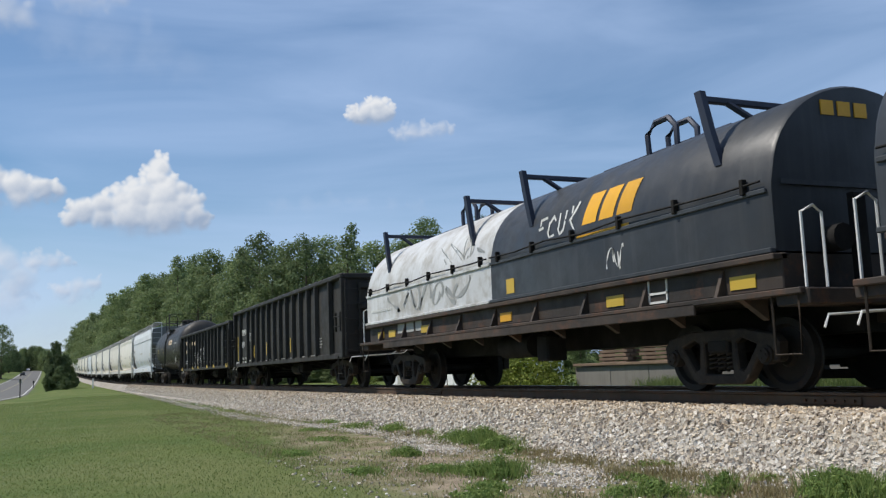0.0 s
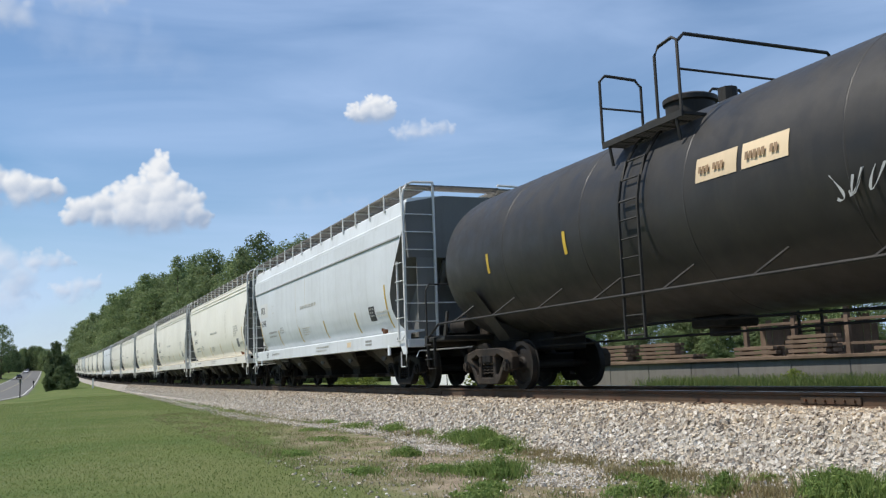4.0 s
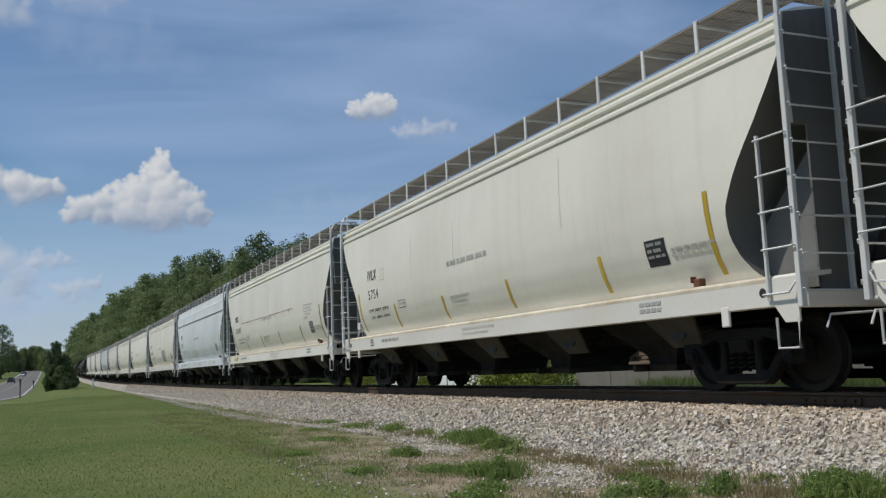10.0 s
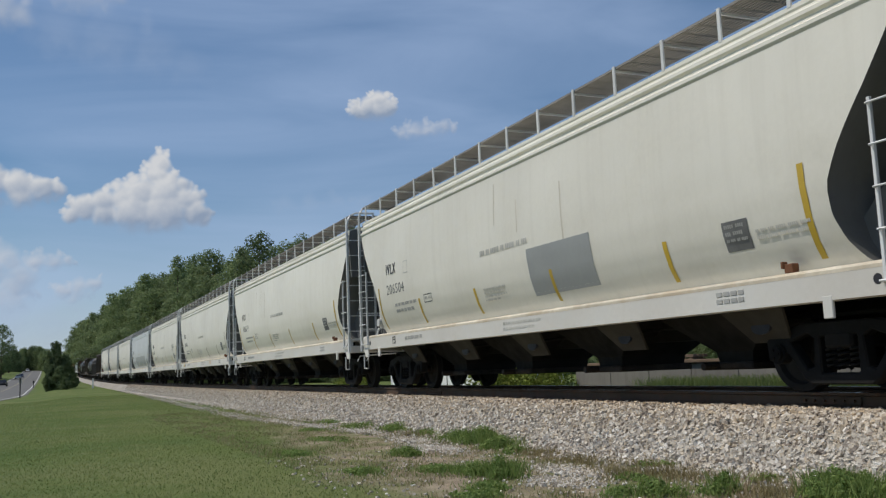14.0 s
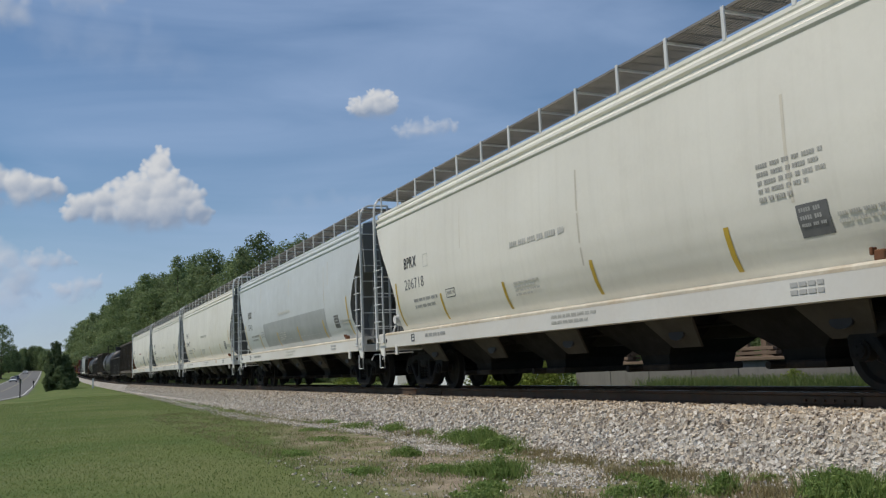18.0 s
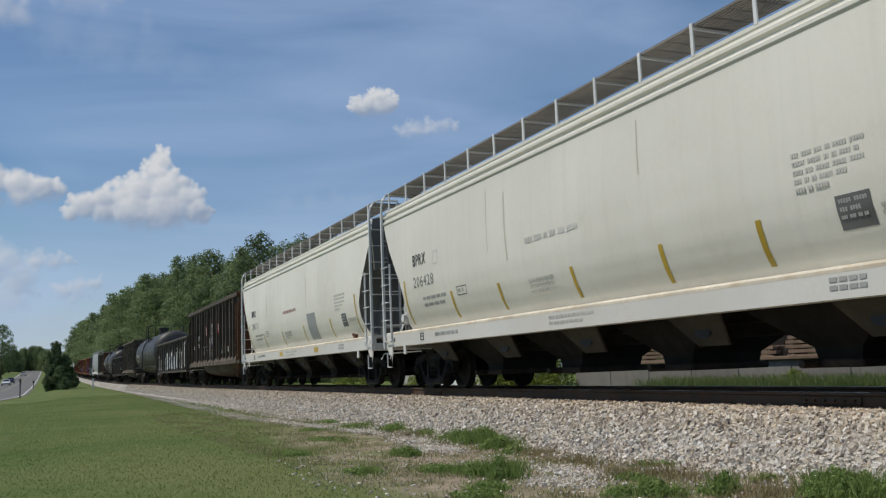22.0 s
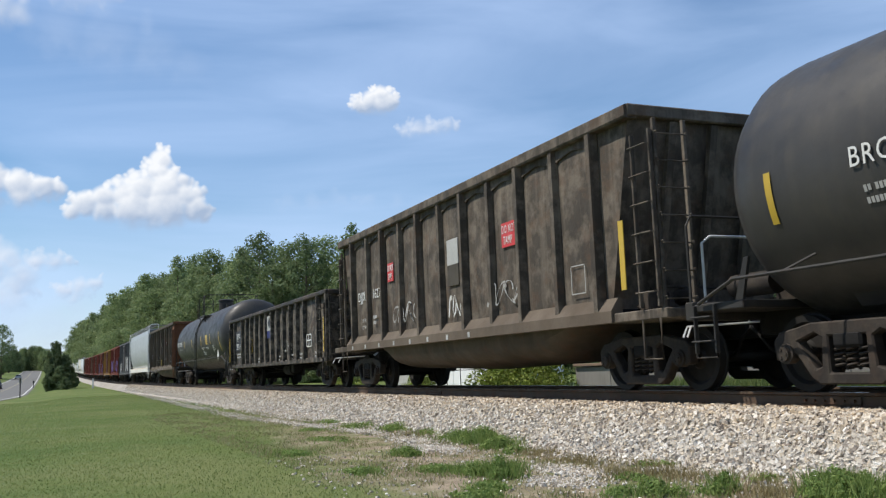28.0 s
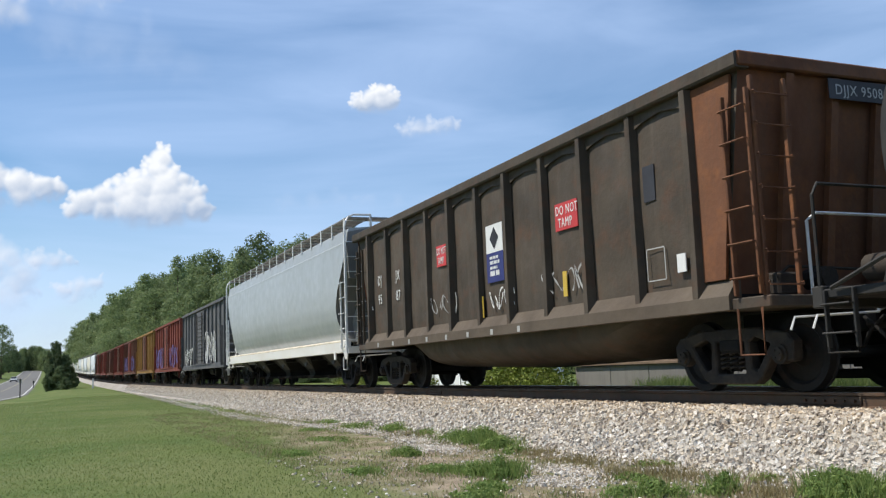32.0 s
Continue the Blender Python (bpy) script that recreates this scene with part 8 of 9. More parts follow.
    fine_print(38, [(0.3, 0.04), (0.3, 0.04), (0.3, 0.04)], M_FAINT, c, -3.56, -1.60, 2.16, rx=14)
    g = Geo()
    for a in (-4.16, -3.98):
        g.box(a, a + 0.02, -1.627, -1.617, 2.22, 2.50)
    for z in (2.22, 2.48):
        g.box(-4.16, -3.96, -1.627, -1.617, z, z + 0.02)
    part("stencil_frame", g, M_WHITE, c, "white stencilled frame")
    scrawl(17, M_WHITE, c, -2.15, -1.52, 1.72, 0.75, 0.66, 4, 0.018, label="white sprayed tag")
    for x, a0, a1 in ((-3.82, -13, 3), (-0.98, -2, 4), (2.3, -13, 3), (5.6, -13, 3)):
        tank_patch(c, x - 0.05, x + 0.05, a0, a1, M_YEL, "reflector_stripe", "yellow reflector stripe")
    tank_patch(c, -7.26, -7.16, -20, 1, M_YEL, "reflector_stripe", "yellow reflector stripe", r=1.625)
    c = put(bathtub("scrap_gondola", "battered brown high-sided scrap gondola with dented sides", 6.3, M_WORN, lean=(0.66, 0.66), dents=0.015, seed=2, posts=list(np.linspace(-5.93, 6.0, 11)), truck=6.32, deck=7.65), -392.5, -408.2)
    tub_marks(c, "DJJX", "1627", (3.15, -3.05), 0.65, -5.5, 2, faded=True, wide=0.55, stripes=((6.62, 1.45, 2.45),), tag=5.95)
    c = put(gondola("gondola", "scraped black mill gondola with worn white lettering", 7.75, M_SCRAPED, 0.80, 2.9, 13, rim=M_COIL_F, posts=[-6.72, *np.linspace(-5.1, 5.1, 12), 6.72]), -408.3, -425.0)
    y = -1.515
    for row, z in (("DJTX", 2.0), ("30114", 1.57)):
        part("stencil_panel", Geo().box(-6.6, -5.22, y + 0.001, y + 0.006, z - 0.06, z + 0.36), M_DARKINK, c, "black paint behind the lettering")
        lettering(row, 0.34, M_WHITE, c, -6.42, y - 0.004, z, "reporting_mark" if z == 2.0 else "car_number", stretch=0.85)
    fine_print(51, [(1.0, 0.07), (0.9, 0.07)], M_FAINT, c, -6.4, y, 1.40, "weight_line")
    for x, z0, z1 in ((-7.62, 1.05, 2.1), (-3.2, 1.3, 1.9), (7.58, 1.05, 2.1)):
        part("reflector_stripe", Geo().box(x - 0.05, x + 0.05, -1.604 if abs(x) > 7 else y - 0.006, -1.59 if abs(x) > 7 else y, z0, z1), M_YEL, c, "yellow reflector stripe")
    sg = part("owner_sign", Geo().box(-0.36, 0.36, y - 0.006, y, 2.08, 2.62), M_FAINT, c, "worn white sign with a dark diamond emblem")
    part("emblem", Geo().prism([(0.0, 2.12), (0.23, 2.35), (0.0, 2.58), (-0.23, 2.35)], "y", y - 0.012, y - 0.007), M_DARKINK, sg, smooth=0)
    part("name_plate", Geo().box(-0.36, 0.36, y - 0.006, y, 1.8, 2.075), M_NAVY, c, "navy sign worn at the edges")
    g = Geo()
    for a in (5.3, 5.55, 5.85):
        g.box(a, a + 0.03, y - 0.004, y + 0.002, 1.28, 1.68)
    for z in (1.28, 1.47, 1.65):
        g.box(5.3, 5.88, y - 0.004, y + 0.002, z, z + 0.03)
    part("stencil_frame", g, M_WHITE, c, "white stencilled frame")
    for k, x in enumerate((6.3, 3.2, 1.3, -2.0, 4.4)):
        fine_print(52 + k, [(0.45, 0.07), (0.3, 0.06)], M_FAINT, c, x, y, 1.12)
    scrawl(58, M_FAINT, c, 2.2, y, 1.2, 1.2, 0.4, 4, 0.015, label="faint chalk scrawl")
    c = put(tank_car("tank_car", "clean black tank car with yellow stripes and white stencils", 8.55, lad=0.4, dome=0.2), -425.0, -443.9)
    tank_text(c, "TILX 270501", 0.36, -7.35, -5, M_WHITE, "reporting_mark", stretch=0.92)
    for x in (-4.55, -1.55, 1.79, 4.68):
        tank_patch(c, x - 0.05, x + 0.05, -13, 4, M_YEL, "reflector_stripe", "yellow reflector stripe")
    tank_patch(c, 7.2, 7.32, -30, 4, M_YEL, "reflector_stripe", "yellow reflector stripe", r=1.62)
    pl = tank_patch(c, 3.26, 3.86, -13, 4, M_YEL, "placard", "yellow placard with small print")
    fine_print(33, [(0.42, 0.04), (0.36, 0.04), (0.42, 0.04), (0.4, 0.05)], M_RUSTFADE, pl, 3.34, -1.632, 2.44, "placard_print", rx=5)
    fine_print(34, [(0.85, 0.05), (0.5, 0.05), (0.65, 0.05), (0.8, 0.05), (0.5, 0.05)], M_WHITE, c, 1.75, -1.556, 1.98, "test_data", rx=24)
    fine_print(35, [(0.6, 0.05), (0.5, 0.05)], M_WHITE, c, 3.23, -1.556, 1.98, rx=21)
    fine_print(36, [(0.6, 0.05), (0.5, 0.05), (0.6, 0.05), (0.4, 0.05)], M_WHITE, c, 4.98, -1.556, 1.98, rx=22)
    fine_print(37, [(1.0, 0.055), (0.9, 0.055)], M_FAINT, c, -6.6, -1.59, 2.14, "weight_line", rx=16)
    part("placard_diamond", Geo().prism([(6.9, 1.2), (7.1, 1.48), (6.9, 1.76), (6.7, 1.48)], "y", -1.58, -1.565), M_WHITE, c, "white diamond placard", smooth=0)
    c = put(bathtub("scrap_gondola", "brown high-sided scrap gondola with a rust-orange end", 6.75, M_BROWN, lean=(0.95, 0.45), end_paint=M_RUSTY, dents=0.015, seed=3, posts=list(np.linspace(-6.56, 6.24, 11))), -443.95, -459.45)
    tub_marks(c, "DJJX", "9587", (3.1, -1.97), 0.52, -6.02, 3, wide=0.68, stripes=((6.46, 1.43, 2.4), (-0.1, 1.36, 1.76), (2.96, 1.5, 1.9)), tag=5.9, gap=1.27)
    part("rusted_panel", Geo().prism([(6.3, 1.38), (6.72, 1.38), (7.05, 3.85), (6.3, 3.85)], "y", -1.53, -1.49), M_RUSTY, c, "bare rust-orange corner panel")
    part("dark_plate", Geo().box(5.16, 5.42, -1.514, -1.5, 2.6, 3.1), M_DARKINK, c, "small dark plate")
    part("end_panel", Geo().box(7.255, 7.265, -0.15, 1.08, 3.60, 3.86), M_DARKINK, c, "black paint behind the lettering")
    lettering(mark_end, 0.19, M_FAINT, c, 7.268, -0.05, 3.66, "end_lettering", rx=90, rz=90, stretch=0.9)
    # grey hopper, box cars, and the far end of the train
    G = hopper("covered_hopper", "silver-grey covered hopper car with open outlets", 9.1, M_HOP_S, ribs=False, outlets=4, sill_paint=M_SILL, rail=False)
    put(G, -459.4, -479.0)
    x = -479.1
    for paint, door, lab in ((M_BOX_GREY, M_BOX_GREY, "dark grey box car with white graffiti"), (M_BOX_RED, M_BOX_RED, "oxide red box car with purple graffiti"), (M_BOX_YEL, M_BOX_BRN, "faded ochre box car with a brown door"),
                             (M_BOX_BRN, M_BOX_RED, "brown box car with purple graffiti"), (M_BOX_RED, M_BOX_BRN, "oxide red box car with a brown door"), (M_BOX_BRN, M_BOX_BRN, "plain weathered brown box car"), (M_BOX_RED, M_BOX_RED, "oxide red box car"), (M_BOX_BRN, M_BOX_RED, "brown box car with a red door")):
        c = put(box_car("box_car", lab, 7.2, paint, door), x, x - 15.6)
        if "white graffiti" in lab:
            scrawl(51, M_WHITE, c, 1.6, -1.51, 1.1, 3.2, 1.7, 7, 0.06, label="white sprayed graffiti")
            scrawl(52, M_WHITE, c, -6.0, -1.51, 1.1, 3.0, 1.0, 6, 0.06, label="white sprayed graffiti")
        if "purple" in lab:
            scrawl(53, M_PURPLE, c, -6.3, -1.51, 1.1, 4.5, 1.6, 7, 0.10, label="purple sprayed graffiti")
            scrawl(54, M_PURPLE, c, 1.8, -1.51, 1.1, 4.5, 1.5, 7, 0.10, label="purple sprayed graffiti")
        x -= 15.6
    W = far_hopper("pale covered hopper far down the train", 8.38, M_HOP)
    V = far_hopper("pale blue-grey covered hopper far down the train", 8.38, M_HOP_B)
    for k in range(14):
        put(copy_thing(W if k % 2 else V, Matrix()), x, x - 17.75)
        x -= 17.75
    for o in (W, V):
        for ch in o.children_recursive:
            bpy.data.objects.remove(ch)
        bpy.data.objects.remove(o)


def on_hood(c, name, x0, x1, z0, z1, material, label="", shear=0.0):
    zs = np.linspace(z0, z1, 7)
    vs = [(x + (z - z0) * shear, (-1.47 * math.cos(math.asin((z - 2.42) / 1.27)) if z > 2.45 else -1.50) - 0.008, z) for z in zs for x in (x0, x1)]
    return part(name, Geo().add(vs, [(2 * i, 2 * i + 1, 2 * i + 3, 2 * i + 2) for i in range(6)]), material, c, label)


def coil_marks(c):
    # worn orange mark and sprayed tags, kept as plain shapes
    for k in range(3):
        x = 3.12 + 0.47 * k
        on_hood(c, "painted_mark", x, x + 0.38, 2.56, 3.04, M_ORANGE, "worn orange painted mark", 0.22)
    on_hood(c, "painted_mark", 3.0, 4.42, 2.30, 2.40, M_ORANGE, "worn orange painted bar")
    strokes = {"F": [[(0, 0), (0.12, 1)], [(0.1, 1), (0.75, 1.05)], [(0.08, 0.55), (0.5, 0.6)]], "C": [[(0.75, 0.75), (0.45, 0.95), (0.1, 0.7), (0.0, 0.3), (0.2, 0.02), (0.7, 0.1)]],
               "U": [[(0.0, 0.9), (0.0, 0.3), (0.25, 0.02), (0.6, 0.2), (0.7, 0.95)]], "K": [[(0.05, 0), (0.1, 1.0)], [(0.75, 1.1), (0.1, 0.5)], [(0.1, 0.5), (0.7, 0.0)]]}
    g = Geo()
    for k, letter in enumerate("FCUK"):
        for line in strokes[letter]:
            pts = [(1.72 + 0.33 * k + a * 0.27, 2.5 + b * (0.36 + 0.02 * k)) for a, b in line]
            for (xa, za), (xb, zb) in zip(pts, pts[1:]):
                d = Vector((xb - xa, zb - za)).normalized() * 0.022
                skin = lambda z: -1.47 * math.cos(math.asin((z - 2.42) / 1.27)) - 0.010
                g.add([(xa - d.y - d.x, skin(za), za + d.x - d.y), (xb - d.y + d.x, skin(zb), zb + d.x + d.y), (xb + d.y + d.x, skin(zb), zb - d.x + d.y), (xa + d.y - d.x, skin(za), za - d.x - d.y)], [(0, 1, 2, 3)])
    part("graffiti", g, M_WHITE, c, "white sprayed letters", smooth=0)["kind"] = "stuff"
    scrawl(62, M_WHITE, c, 3.8, -1.507, 1.72, 0.45, 0.45, 3, 0.015, label="white sprayed tag")
    scrawl(63, M_GREYPATCH, c, -5.6, -1.507, 1.75, 4.6, 0.55, 7, 0.05, label="faded grey graffiti")
    scrawl(64, M_GREYPATCH, c, -2.4, -1.46, 2.5, 2.0, 0.5, 4, 0.02, label="faded grey graffiti")
    on_hood(c, "rust_patch", 0.55, 0.85, 1.72, 1.98, M_YEL, "yellow reflector patch")
    for x in (-6.4, -5.6, -3.5, 0.4, 3.9, 6.6):
        part("reflector_patch", Geo().box(x - 0.22, x + 0.22, -1.475, -1.46, 1.24, 1.40), M_ORANGE if x == 0.4 else M_YEL, c, "yellow reflector patch")
    for k in range(3):
        part("end_mark", Geo().box(7.2, 7.215, -0.62 + 0.27 * k, -0.42 + 0.27 * k, 3.28, 3.46), M_ORANGE, c, "small worn orange mark")
    g = Geo()
    for a in (4.72, 5.12):
        g.box(a, a + 0.03, -1.477, -1.46, 1.20, 1.56)
    for z in (1.20, 1.32, 1.54):
        g.box(4.72, 5.15, -1.477, -1.46, z, z + 0.03)
    part("stencil_frame", g, M_WHITE, c, "white stencilled frame")
    bars([(1.5, 0.06)], M_WHITE, c, -7.0, -1.508, 1.95, "stencil_note")
    bars([(1.6, 0.22)], M_FAINT, c, -5.2, -1.47, 1.52, "car_number")


def tub_marks(c, mark, number, dnt, owner, letters, seed, faded=False, wide=0.62, stripes=(), tag=5.6, gap=1.25):
    """White mark and number split by a post, red and navy signs, stripes and chalk."""
    y = -1.524
    if seed == 2:
        lettering(mark, 0.34, M_WHITE, c, -5.58, y, 2.26, "reporting_mark", stretch=0.80)
        lettering(number, 0.34, M_WHITE, c, -4.42, y, 2.26, "car_number", stretch=0.80)
        for row, z in (("LD LMT", 1.70), ("LT WT", 1.52)):
            lettering(row, 0.14, M_FAINT, c, -5.27, y, z, "weight_line", stretch=0.7)
        fine_print(41, [(0.26, 0.08), (0.26, 0.08)], M_FAINT, c, -4.4, y, 1.83, "weight_line")
    else:
        for row, z in ((mark, 2.40), (number, 2.03)) if seed == 1 else ((mark, 2.55), (number, 2.08)):
            for x, word in ((letters, row[:-2]), (letters + gap, row[-2:])):
                lettering(word, 0.33, M_WHITE, c, x, y, z, "reporting_mark" if row is mark else "car_number", stretch=0.78)
    for x, w in zip(dnt, (wide, wide * 0.72)):
        worn = faded and x < 0
        s = part("warning_sign", Geo().box(x - w / 2, x + w / 2, y - 0.004, y + 0.01, 2.56, 3.0), M_RED, c, "red sign reading DO NOT TAMP" if not worn else "scuffed red sign reading DO NOT TAMP")
        lettering("DO NOT", 0.21, M_WHITE, s, x - w * 0.46, y - 0.009, 2.81, "sign_lettering", stretch=w / 0.93)
        lettering("TAMP", 0.21, M_WHITE, s, x - w * 0.36, y - 0.009, 2.61, "sign_lettering", stretch=w / 0.93)
    x = owner
    s = part("owner_sign", Geo().box(x - wide / 2, x + wide / 2, y - 0.004, y + 0.01, 2.53, 3.05), M_FAINT if faded else M_WHITE, c, "white sign with a dark diamond emblem")
    if not faded:
        part("emblem", Geo().prism([(x, 2.58), (x + 0.18, 2.79), (x, 3.0), (x - 0.18, 2.79)], "y", y - 0.008, y - 0.003), M_DARKINK, s, smooth=0)
        n = part("name_plate", Geo().box(x - wide / 2, x + wide / 2, y - 0.004, y + 0.01, 1.98, 2.525), M_NAVY, c, "navy sign with white print")
        bars([(0.36, 0.05), (0.40, 0.06), (0.3, 0.05), (0.4, 0.09)], M_WHITE, n, x - 0.2, y - 0.008, 2.46, "sign_print")
    else:
        part("name_plate", Geo().box(x - wide / 2, x + wide / 2, y - 0.004, y + 0.01, 2.1, 2.525), M_HANGER, c, "sign worn bare")
    for sx, z0, z1 in stripes:
        part("reflector_stripe", Geo().box(sx - 0.06, sx + 0.06, y - 0.004, y + 0.01, z0, z1), M_YEL, c, "yellow reflector stripe")
    part("tag_plate", Geo().box(tag - 0.09, tag + 0.09, y - 0.006, y + 0.01, 1.56, 1.80), M_WHITE, c, "small white tag")
    g = Geo()
    for a in (0, 0.4):
        g.box(tag - 0.75 + a, tag - 0.735 + a, y - 0.003, y, 1.5, 1.95)
    g.box(tag - 0.75, tag - 0.335, y - 0.003, y, 1.935, 1.95).box(tag - 0.75, tag - 0.335, y - 0.003, y, 1.5, 1.515)
    part("stencil_frame", g, M_FAINT, c)
    part("warning_triangle", Geo().prism([(letters - 0.75, 1.97), (letters - 0.41, 1.97), (letters - 0.58, 2.27)], "y", y - 0.006, y), M_WHITE, c, "white triangle", smooth=0)
    if seed == 1:
        scrawl(71, M_WHITE, c, -2.70, y, 1.56, 0.66, 0.5, 4, 0.014, label="white sprayed tag")
        scrawl(77, M_WHITE, c, -1.66, y, 1.62, 0.42, 0.44, 3, 0.014, label="white sprayed tag")
        g = Geo()
        for a, z0, w in ((-0.69, 1.45, 0.022), (-0.66, 1.9, 0.02), (-0.60, 2.1, 0.02), (-0.54, 1.75, 0.02), (-0.46, 1.5, 0.022), (-0.38, 1.46, 0.02), (0.05, 1.5, 0.02), (0.12, 1.42, 0.02)):
            g.prism([(a, z0), (a + w, z0), (a * 0.6 - 0.24 + w, 2.42), (a * 0.6 - 0.24, 2.42)], "y", y - 0.003, y + 0.001)
        part("paint_drip", g, M_FAINT, c, "white paint dripping down the plate", smooth=0)["kind"] = "stuff"
    else:
        scrawl(70 + seed, M_FAINT, c, -2.9, y, 1.5, 1.6, 0.5, 5, 0.018, label="faded graffiti")
    scrawl(80 + seed, M_WHITE, c, owner - 0.3, y, 1.46, 1.0, 0.45, 5, 0.016, label="white chalk graffiti")
    scrawl(90 + seed, M_FAINT, c, 2.2, y, 1.5, 1.4, 0.5, 4, 0.018, label="faded graffiti")
    for k in range(8):
        bars([(0.12, 0.10)], M_FAINT, c, -5.9 + k * 1.05, -1.626, 1.12, "sill_stencil")


def build_clouds():
    c = []
    big = [(0.0, 2.35, 0.72), (-0.25, 1.55, 0.85), (0.35, 1.2, 0.75), (0.2, 0.5, 1.2), (-1.0, 0.55, 1.0), (1.35, 0.2, 0.85), (-2.0, 0.15, 0.95), (-3.2, 0.0, 0.85), (-4.2, -0.35, 0.85), (-4.9, -0.8, 0.55), (2.0, -0.6, 0.85), (0.3, -0.7, 1.5), (-1.5, -0.8, 1.4), (-3.1, -0.8, 0.9), (2.5, -1.0, 0.55), (-0.4, -1.4, 0.9)]
    c.append((cloud(big, M_CUMULUS, "bright white towering cumulus cloud", 0.5, 1, 3, 1.1), (-17.3, 10.3), (-17.2, 10.8)))
    left = [(-1.4, 0.5, 1.2), (0.2, 0.3, 1.0), (1.4, 0.2, 0.8), (2.3, 0.15, 0.6), (-1.8, -0.4, 1.2), (0.4, -0.4, 1.0), (-3.6, 0.6, 1.6)]
    c.append((cloud(left, M_CUMULUS, "white cumulus cloud bank", 0.7, 2, 3, 1.3), (-25.4, 10.9), (-25.3, 11.0)))
    small = [(0.35, 0.4, 0.75), (-0.3, 0.0, 0.85), (0.85, 0.0, 0.75), (-1.0, -0.15, 0.6), (0.2, -0.2, 0.8)]
    c.append((cloud(small, M_CUMULUS, "small bright puff of cloud", 0.6, 3, 3, 0.6), (-4.25, 15.9), (-3.95, 16.65)))
    faint = [(0.1, 0.1, 0.8), (0.9, 0.15, 0.75), (1.7, 0.3, 0.6), (-0.7, 0.0, 0.65), (2.4, 0.4, 0.4)]
    c.append((cloud(faint, M_THIN, "thin forming wisp of cloud", 0.9, 4, 3, 0.7), (-1.75, 14.5), (-1.35, 14.75)))
    low = [(-1.2, 1.0, 0.9), (-0.4, 0.4, 1.0), (-1.4, -0.3, 1.4), (0.2, -0.8, 1.2), (-0.6, -2.2, 1.5), (-2.8, -1.0, 1.8)]
    c.append((cloud(low, M_THIN, "low hazy white clouds", 0.9, 5, 3, 1.6), (-25.3, 6.6), (-25.2, 6.8)))
    puff = [(-0.7, 0.1, 0.55), (0.0, 0.05, 0.6), (0.75, 0.1, 0.5), (0.3, -0.2, 0.5)]
    c.append((cloud(puff, M_THIN, "small hazy puff of cloud low over the road", 0.9, 8, 3, 0.6), (-23.3, 6.85), (-23.2, 6.9)))
    tuft = [(-0.8, 0.0, 0.6), (0.1, 0.1, 0.75), (0.8, 0.35, 0.5), (-0.1, -0.4, 0.6)]
    c.append((cloud(tuft, M_THIN, "small hazy puff of cloud low over the road", 0.9, 9, 3, 0.8), (-21.9, 5.3), (-21.8, 5.35)))
    haze = [(-2.5, 0.0, 1.6), (-0.6, -0.3, 1.7), (1.2, -0.6, 1.5), (2.8, -0.9, 1.2), (0.4, 0.9, 1.0)]
    c.append((cloud(haze, M_VEIL, "thin low haze of cloud", 1.0, 10, 2, 1.5), (-22.6, 3.6), (-22.6, 3.6)))
    top = [(-1.6, 0.1, 1.4), (-0.6, -0.1, 1.0), (2.2, 1.9, 1.6), (4.4, 2.2, 1.2), (-2.8, -0.2, 1.6)]
    c.append((cloud(top, M_THIN, "soft grey-white cloud", 0.8, 6, 3, 1.2), (-24.6, 20.6), (-24.9, 20.8)))
    veil = [(-3.5, 0.8, 2.2), (-1.0, 0.3, 2.4), (1.5, -0.2, 2.2), (3.4, -0.8, 1.8), (-0.8, -0.9, 2.0)]
    c.append((cloud(veil, M_VEIL, "thin high veil of cloud", 0.9, 7, 2, 2.5), (-19.4, 19.0), (-19.4, 19.0)))
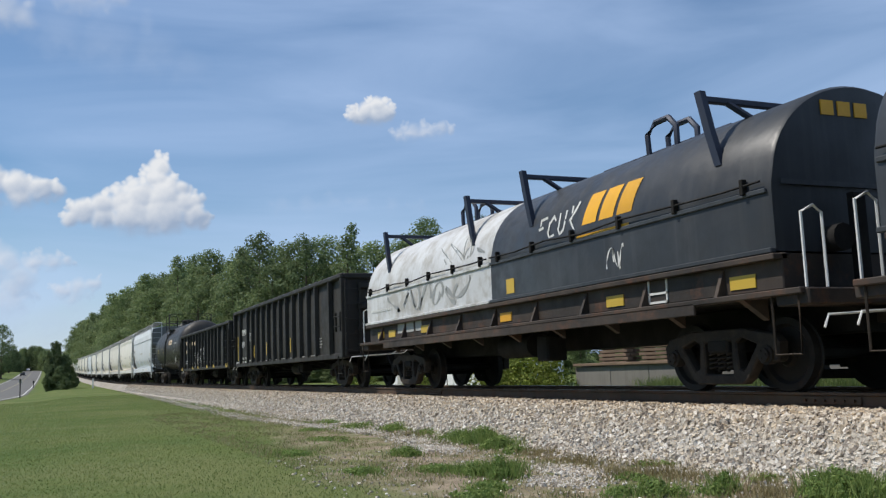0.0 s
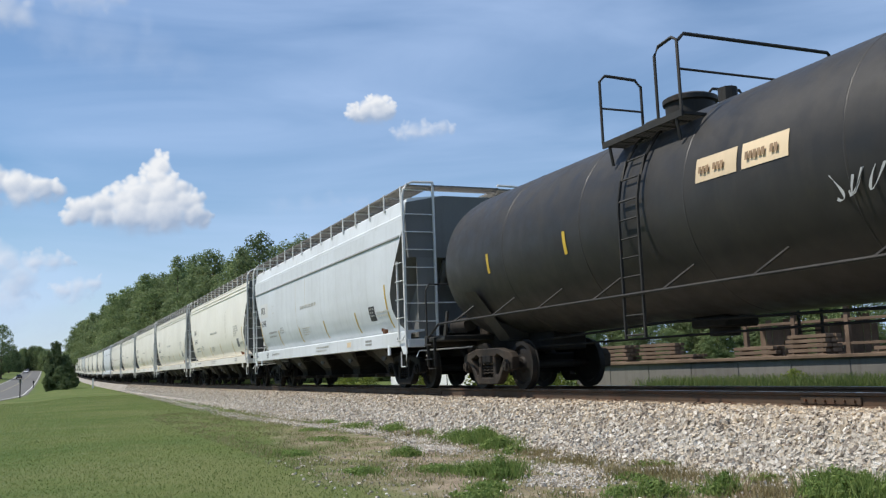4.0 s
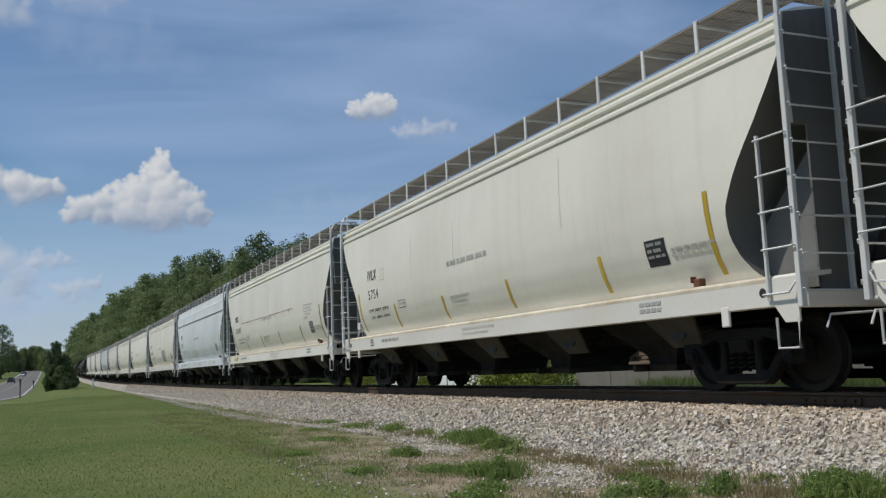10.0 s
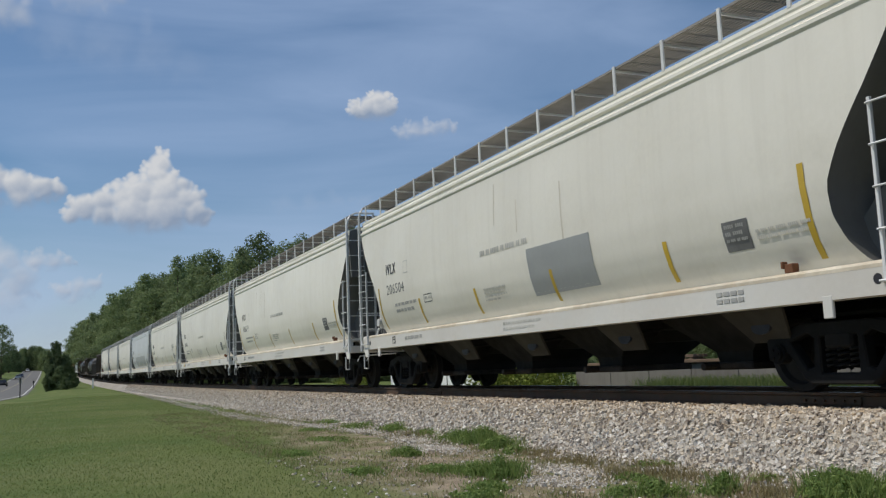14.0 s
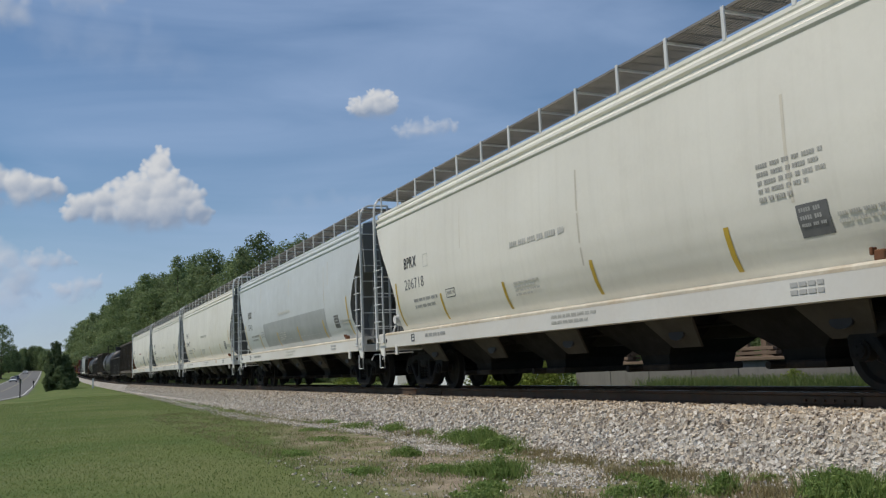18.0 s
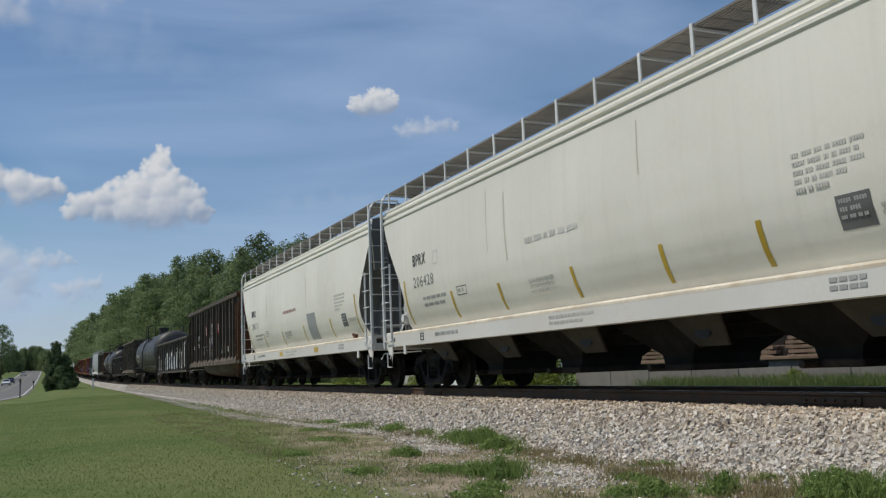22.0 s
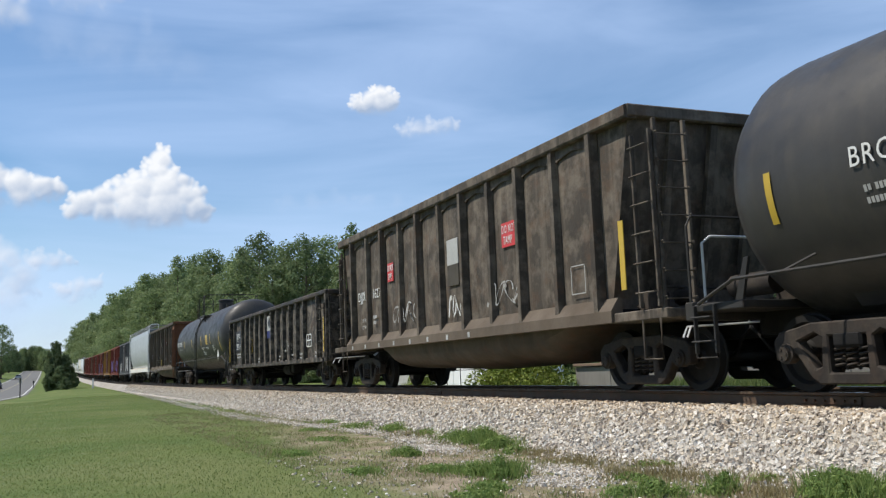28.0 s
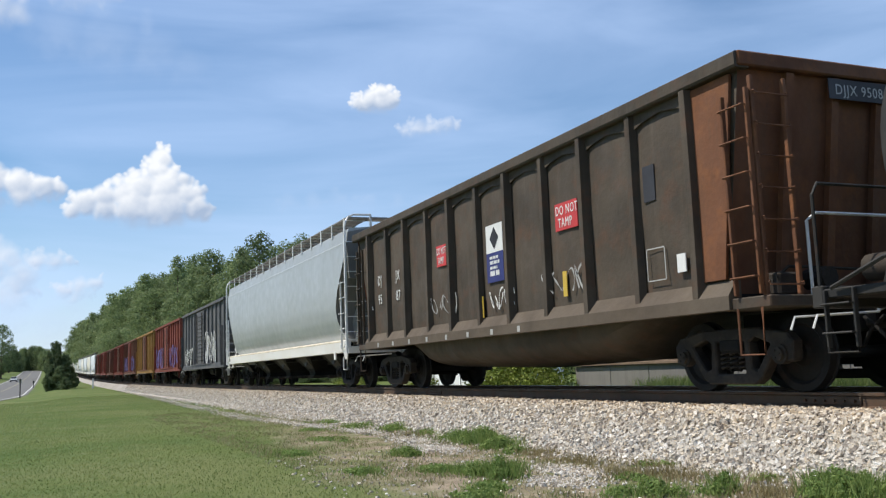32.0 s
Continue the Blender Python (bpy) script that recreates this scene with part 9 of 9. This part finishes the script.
    bar = [(-4.0, 0.0, 0.8), (-2.4, 0.1, 0.8), (-0.8, 0.0, 0.9), (1.0, 0.1, 0.8), (2.8, -0.1, 0.8), (4.5, -0.2, 0.7)]
    c.append((cloud(bar, M_VEIL, "thin streak of cloud over the wood", 1.0, 11, 2, 1.0), (-6.0, 10.2), (-5.6, 10.4)))
    return c


M_VEIL = cloud_material("veil", (0.50, 0.60, 0.78), (0.44, 0.54, 0.73), 3.2)

build_ground()
build_road()
build_track()
build_yard()
build_train()
build_road_cars()
build_woods()
build_grass()
CLOUDS = build_clouds()


def motions():
    for car, x0 in TRAIN:
        rows = []
        for k in range(33):
            t = k * 1.0
            x = x0 + run(t)
            rise = track_z(x + 5.0) - track_z(x - 5.0)
            rows.append((t, pose(x, TRACK_Y, (track_z(x + 5.0) + track_z(x - 5.0)) / 2, 0, math.degrees(math.atan2(-rise, 10.0)), 0)))
        walk(car, rows)
    for car, x0, v in ROAD_CARS:
        rows = []
        for k in range(33):
            x = x0 + v * k
            y = road_mid(x) - 2.0
            turn = math.degrees(math.atan2(road_mid(x + 2) - road_mid(x - 2), 4.0))
            rows.append((k * 1.0, pose(x, y, ground_z(x, road_mid(x) - 0.8) + 0.035, 0, math.degrees(math.atan2(ground_z(x - 2, y) - ground_z(x + 2, y), 4.0)), turn)))
        walk(car, rows)
    for ob, a, b in CLOUDS:
        walk(ob, [(SECONDS * k / 4, cloud_pose(a[0] + (b[0] - a[0]) * k / 4, a[1] + (b[1] - a[1]) * k / 4)) for k in range(5)])
    # every wheelset rolls alike, so all of them share one set of turns
    wheels = [o for car, _ in TRAIN for o in car.children_recursive if o.name.split(".")[0] == "wheelset"]
    first = wheels[0]
    walk(first, [(k / FPS, pose(0, 0, 0, 0, math.degrees(run(k / FPS) / 0.457), 0)) for k in range(int(SECONDS * FPS) + 1)])
    for w in wheels[1:]:
        w.rotation_mode = "QUATERNION"
        w.animation_data_create()
        w.animation_data.action = first.animation_data.action
        w.animation_data.action_slot = first.animation_data.action_slot


motions()
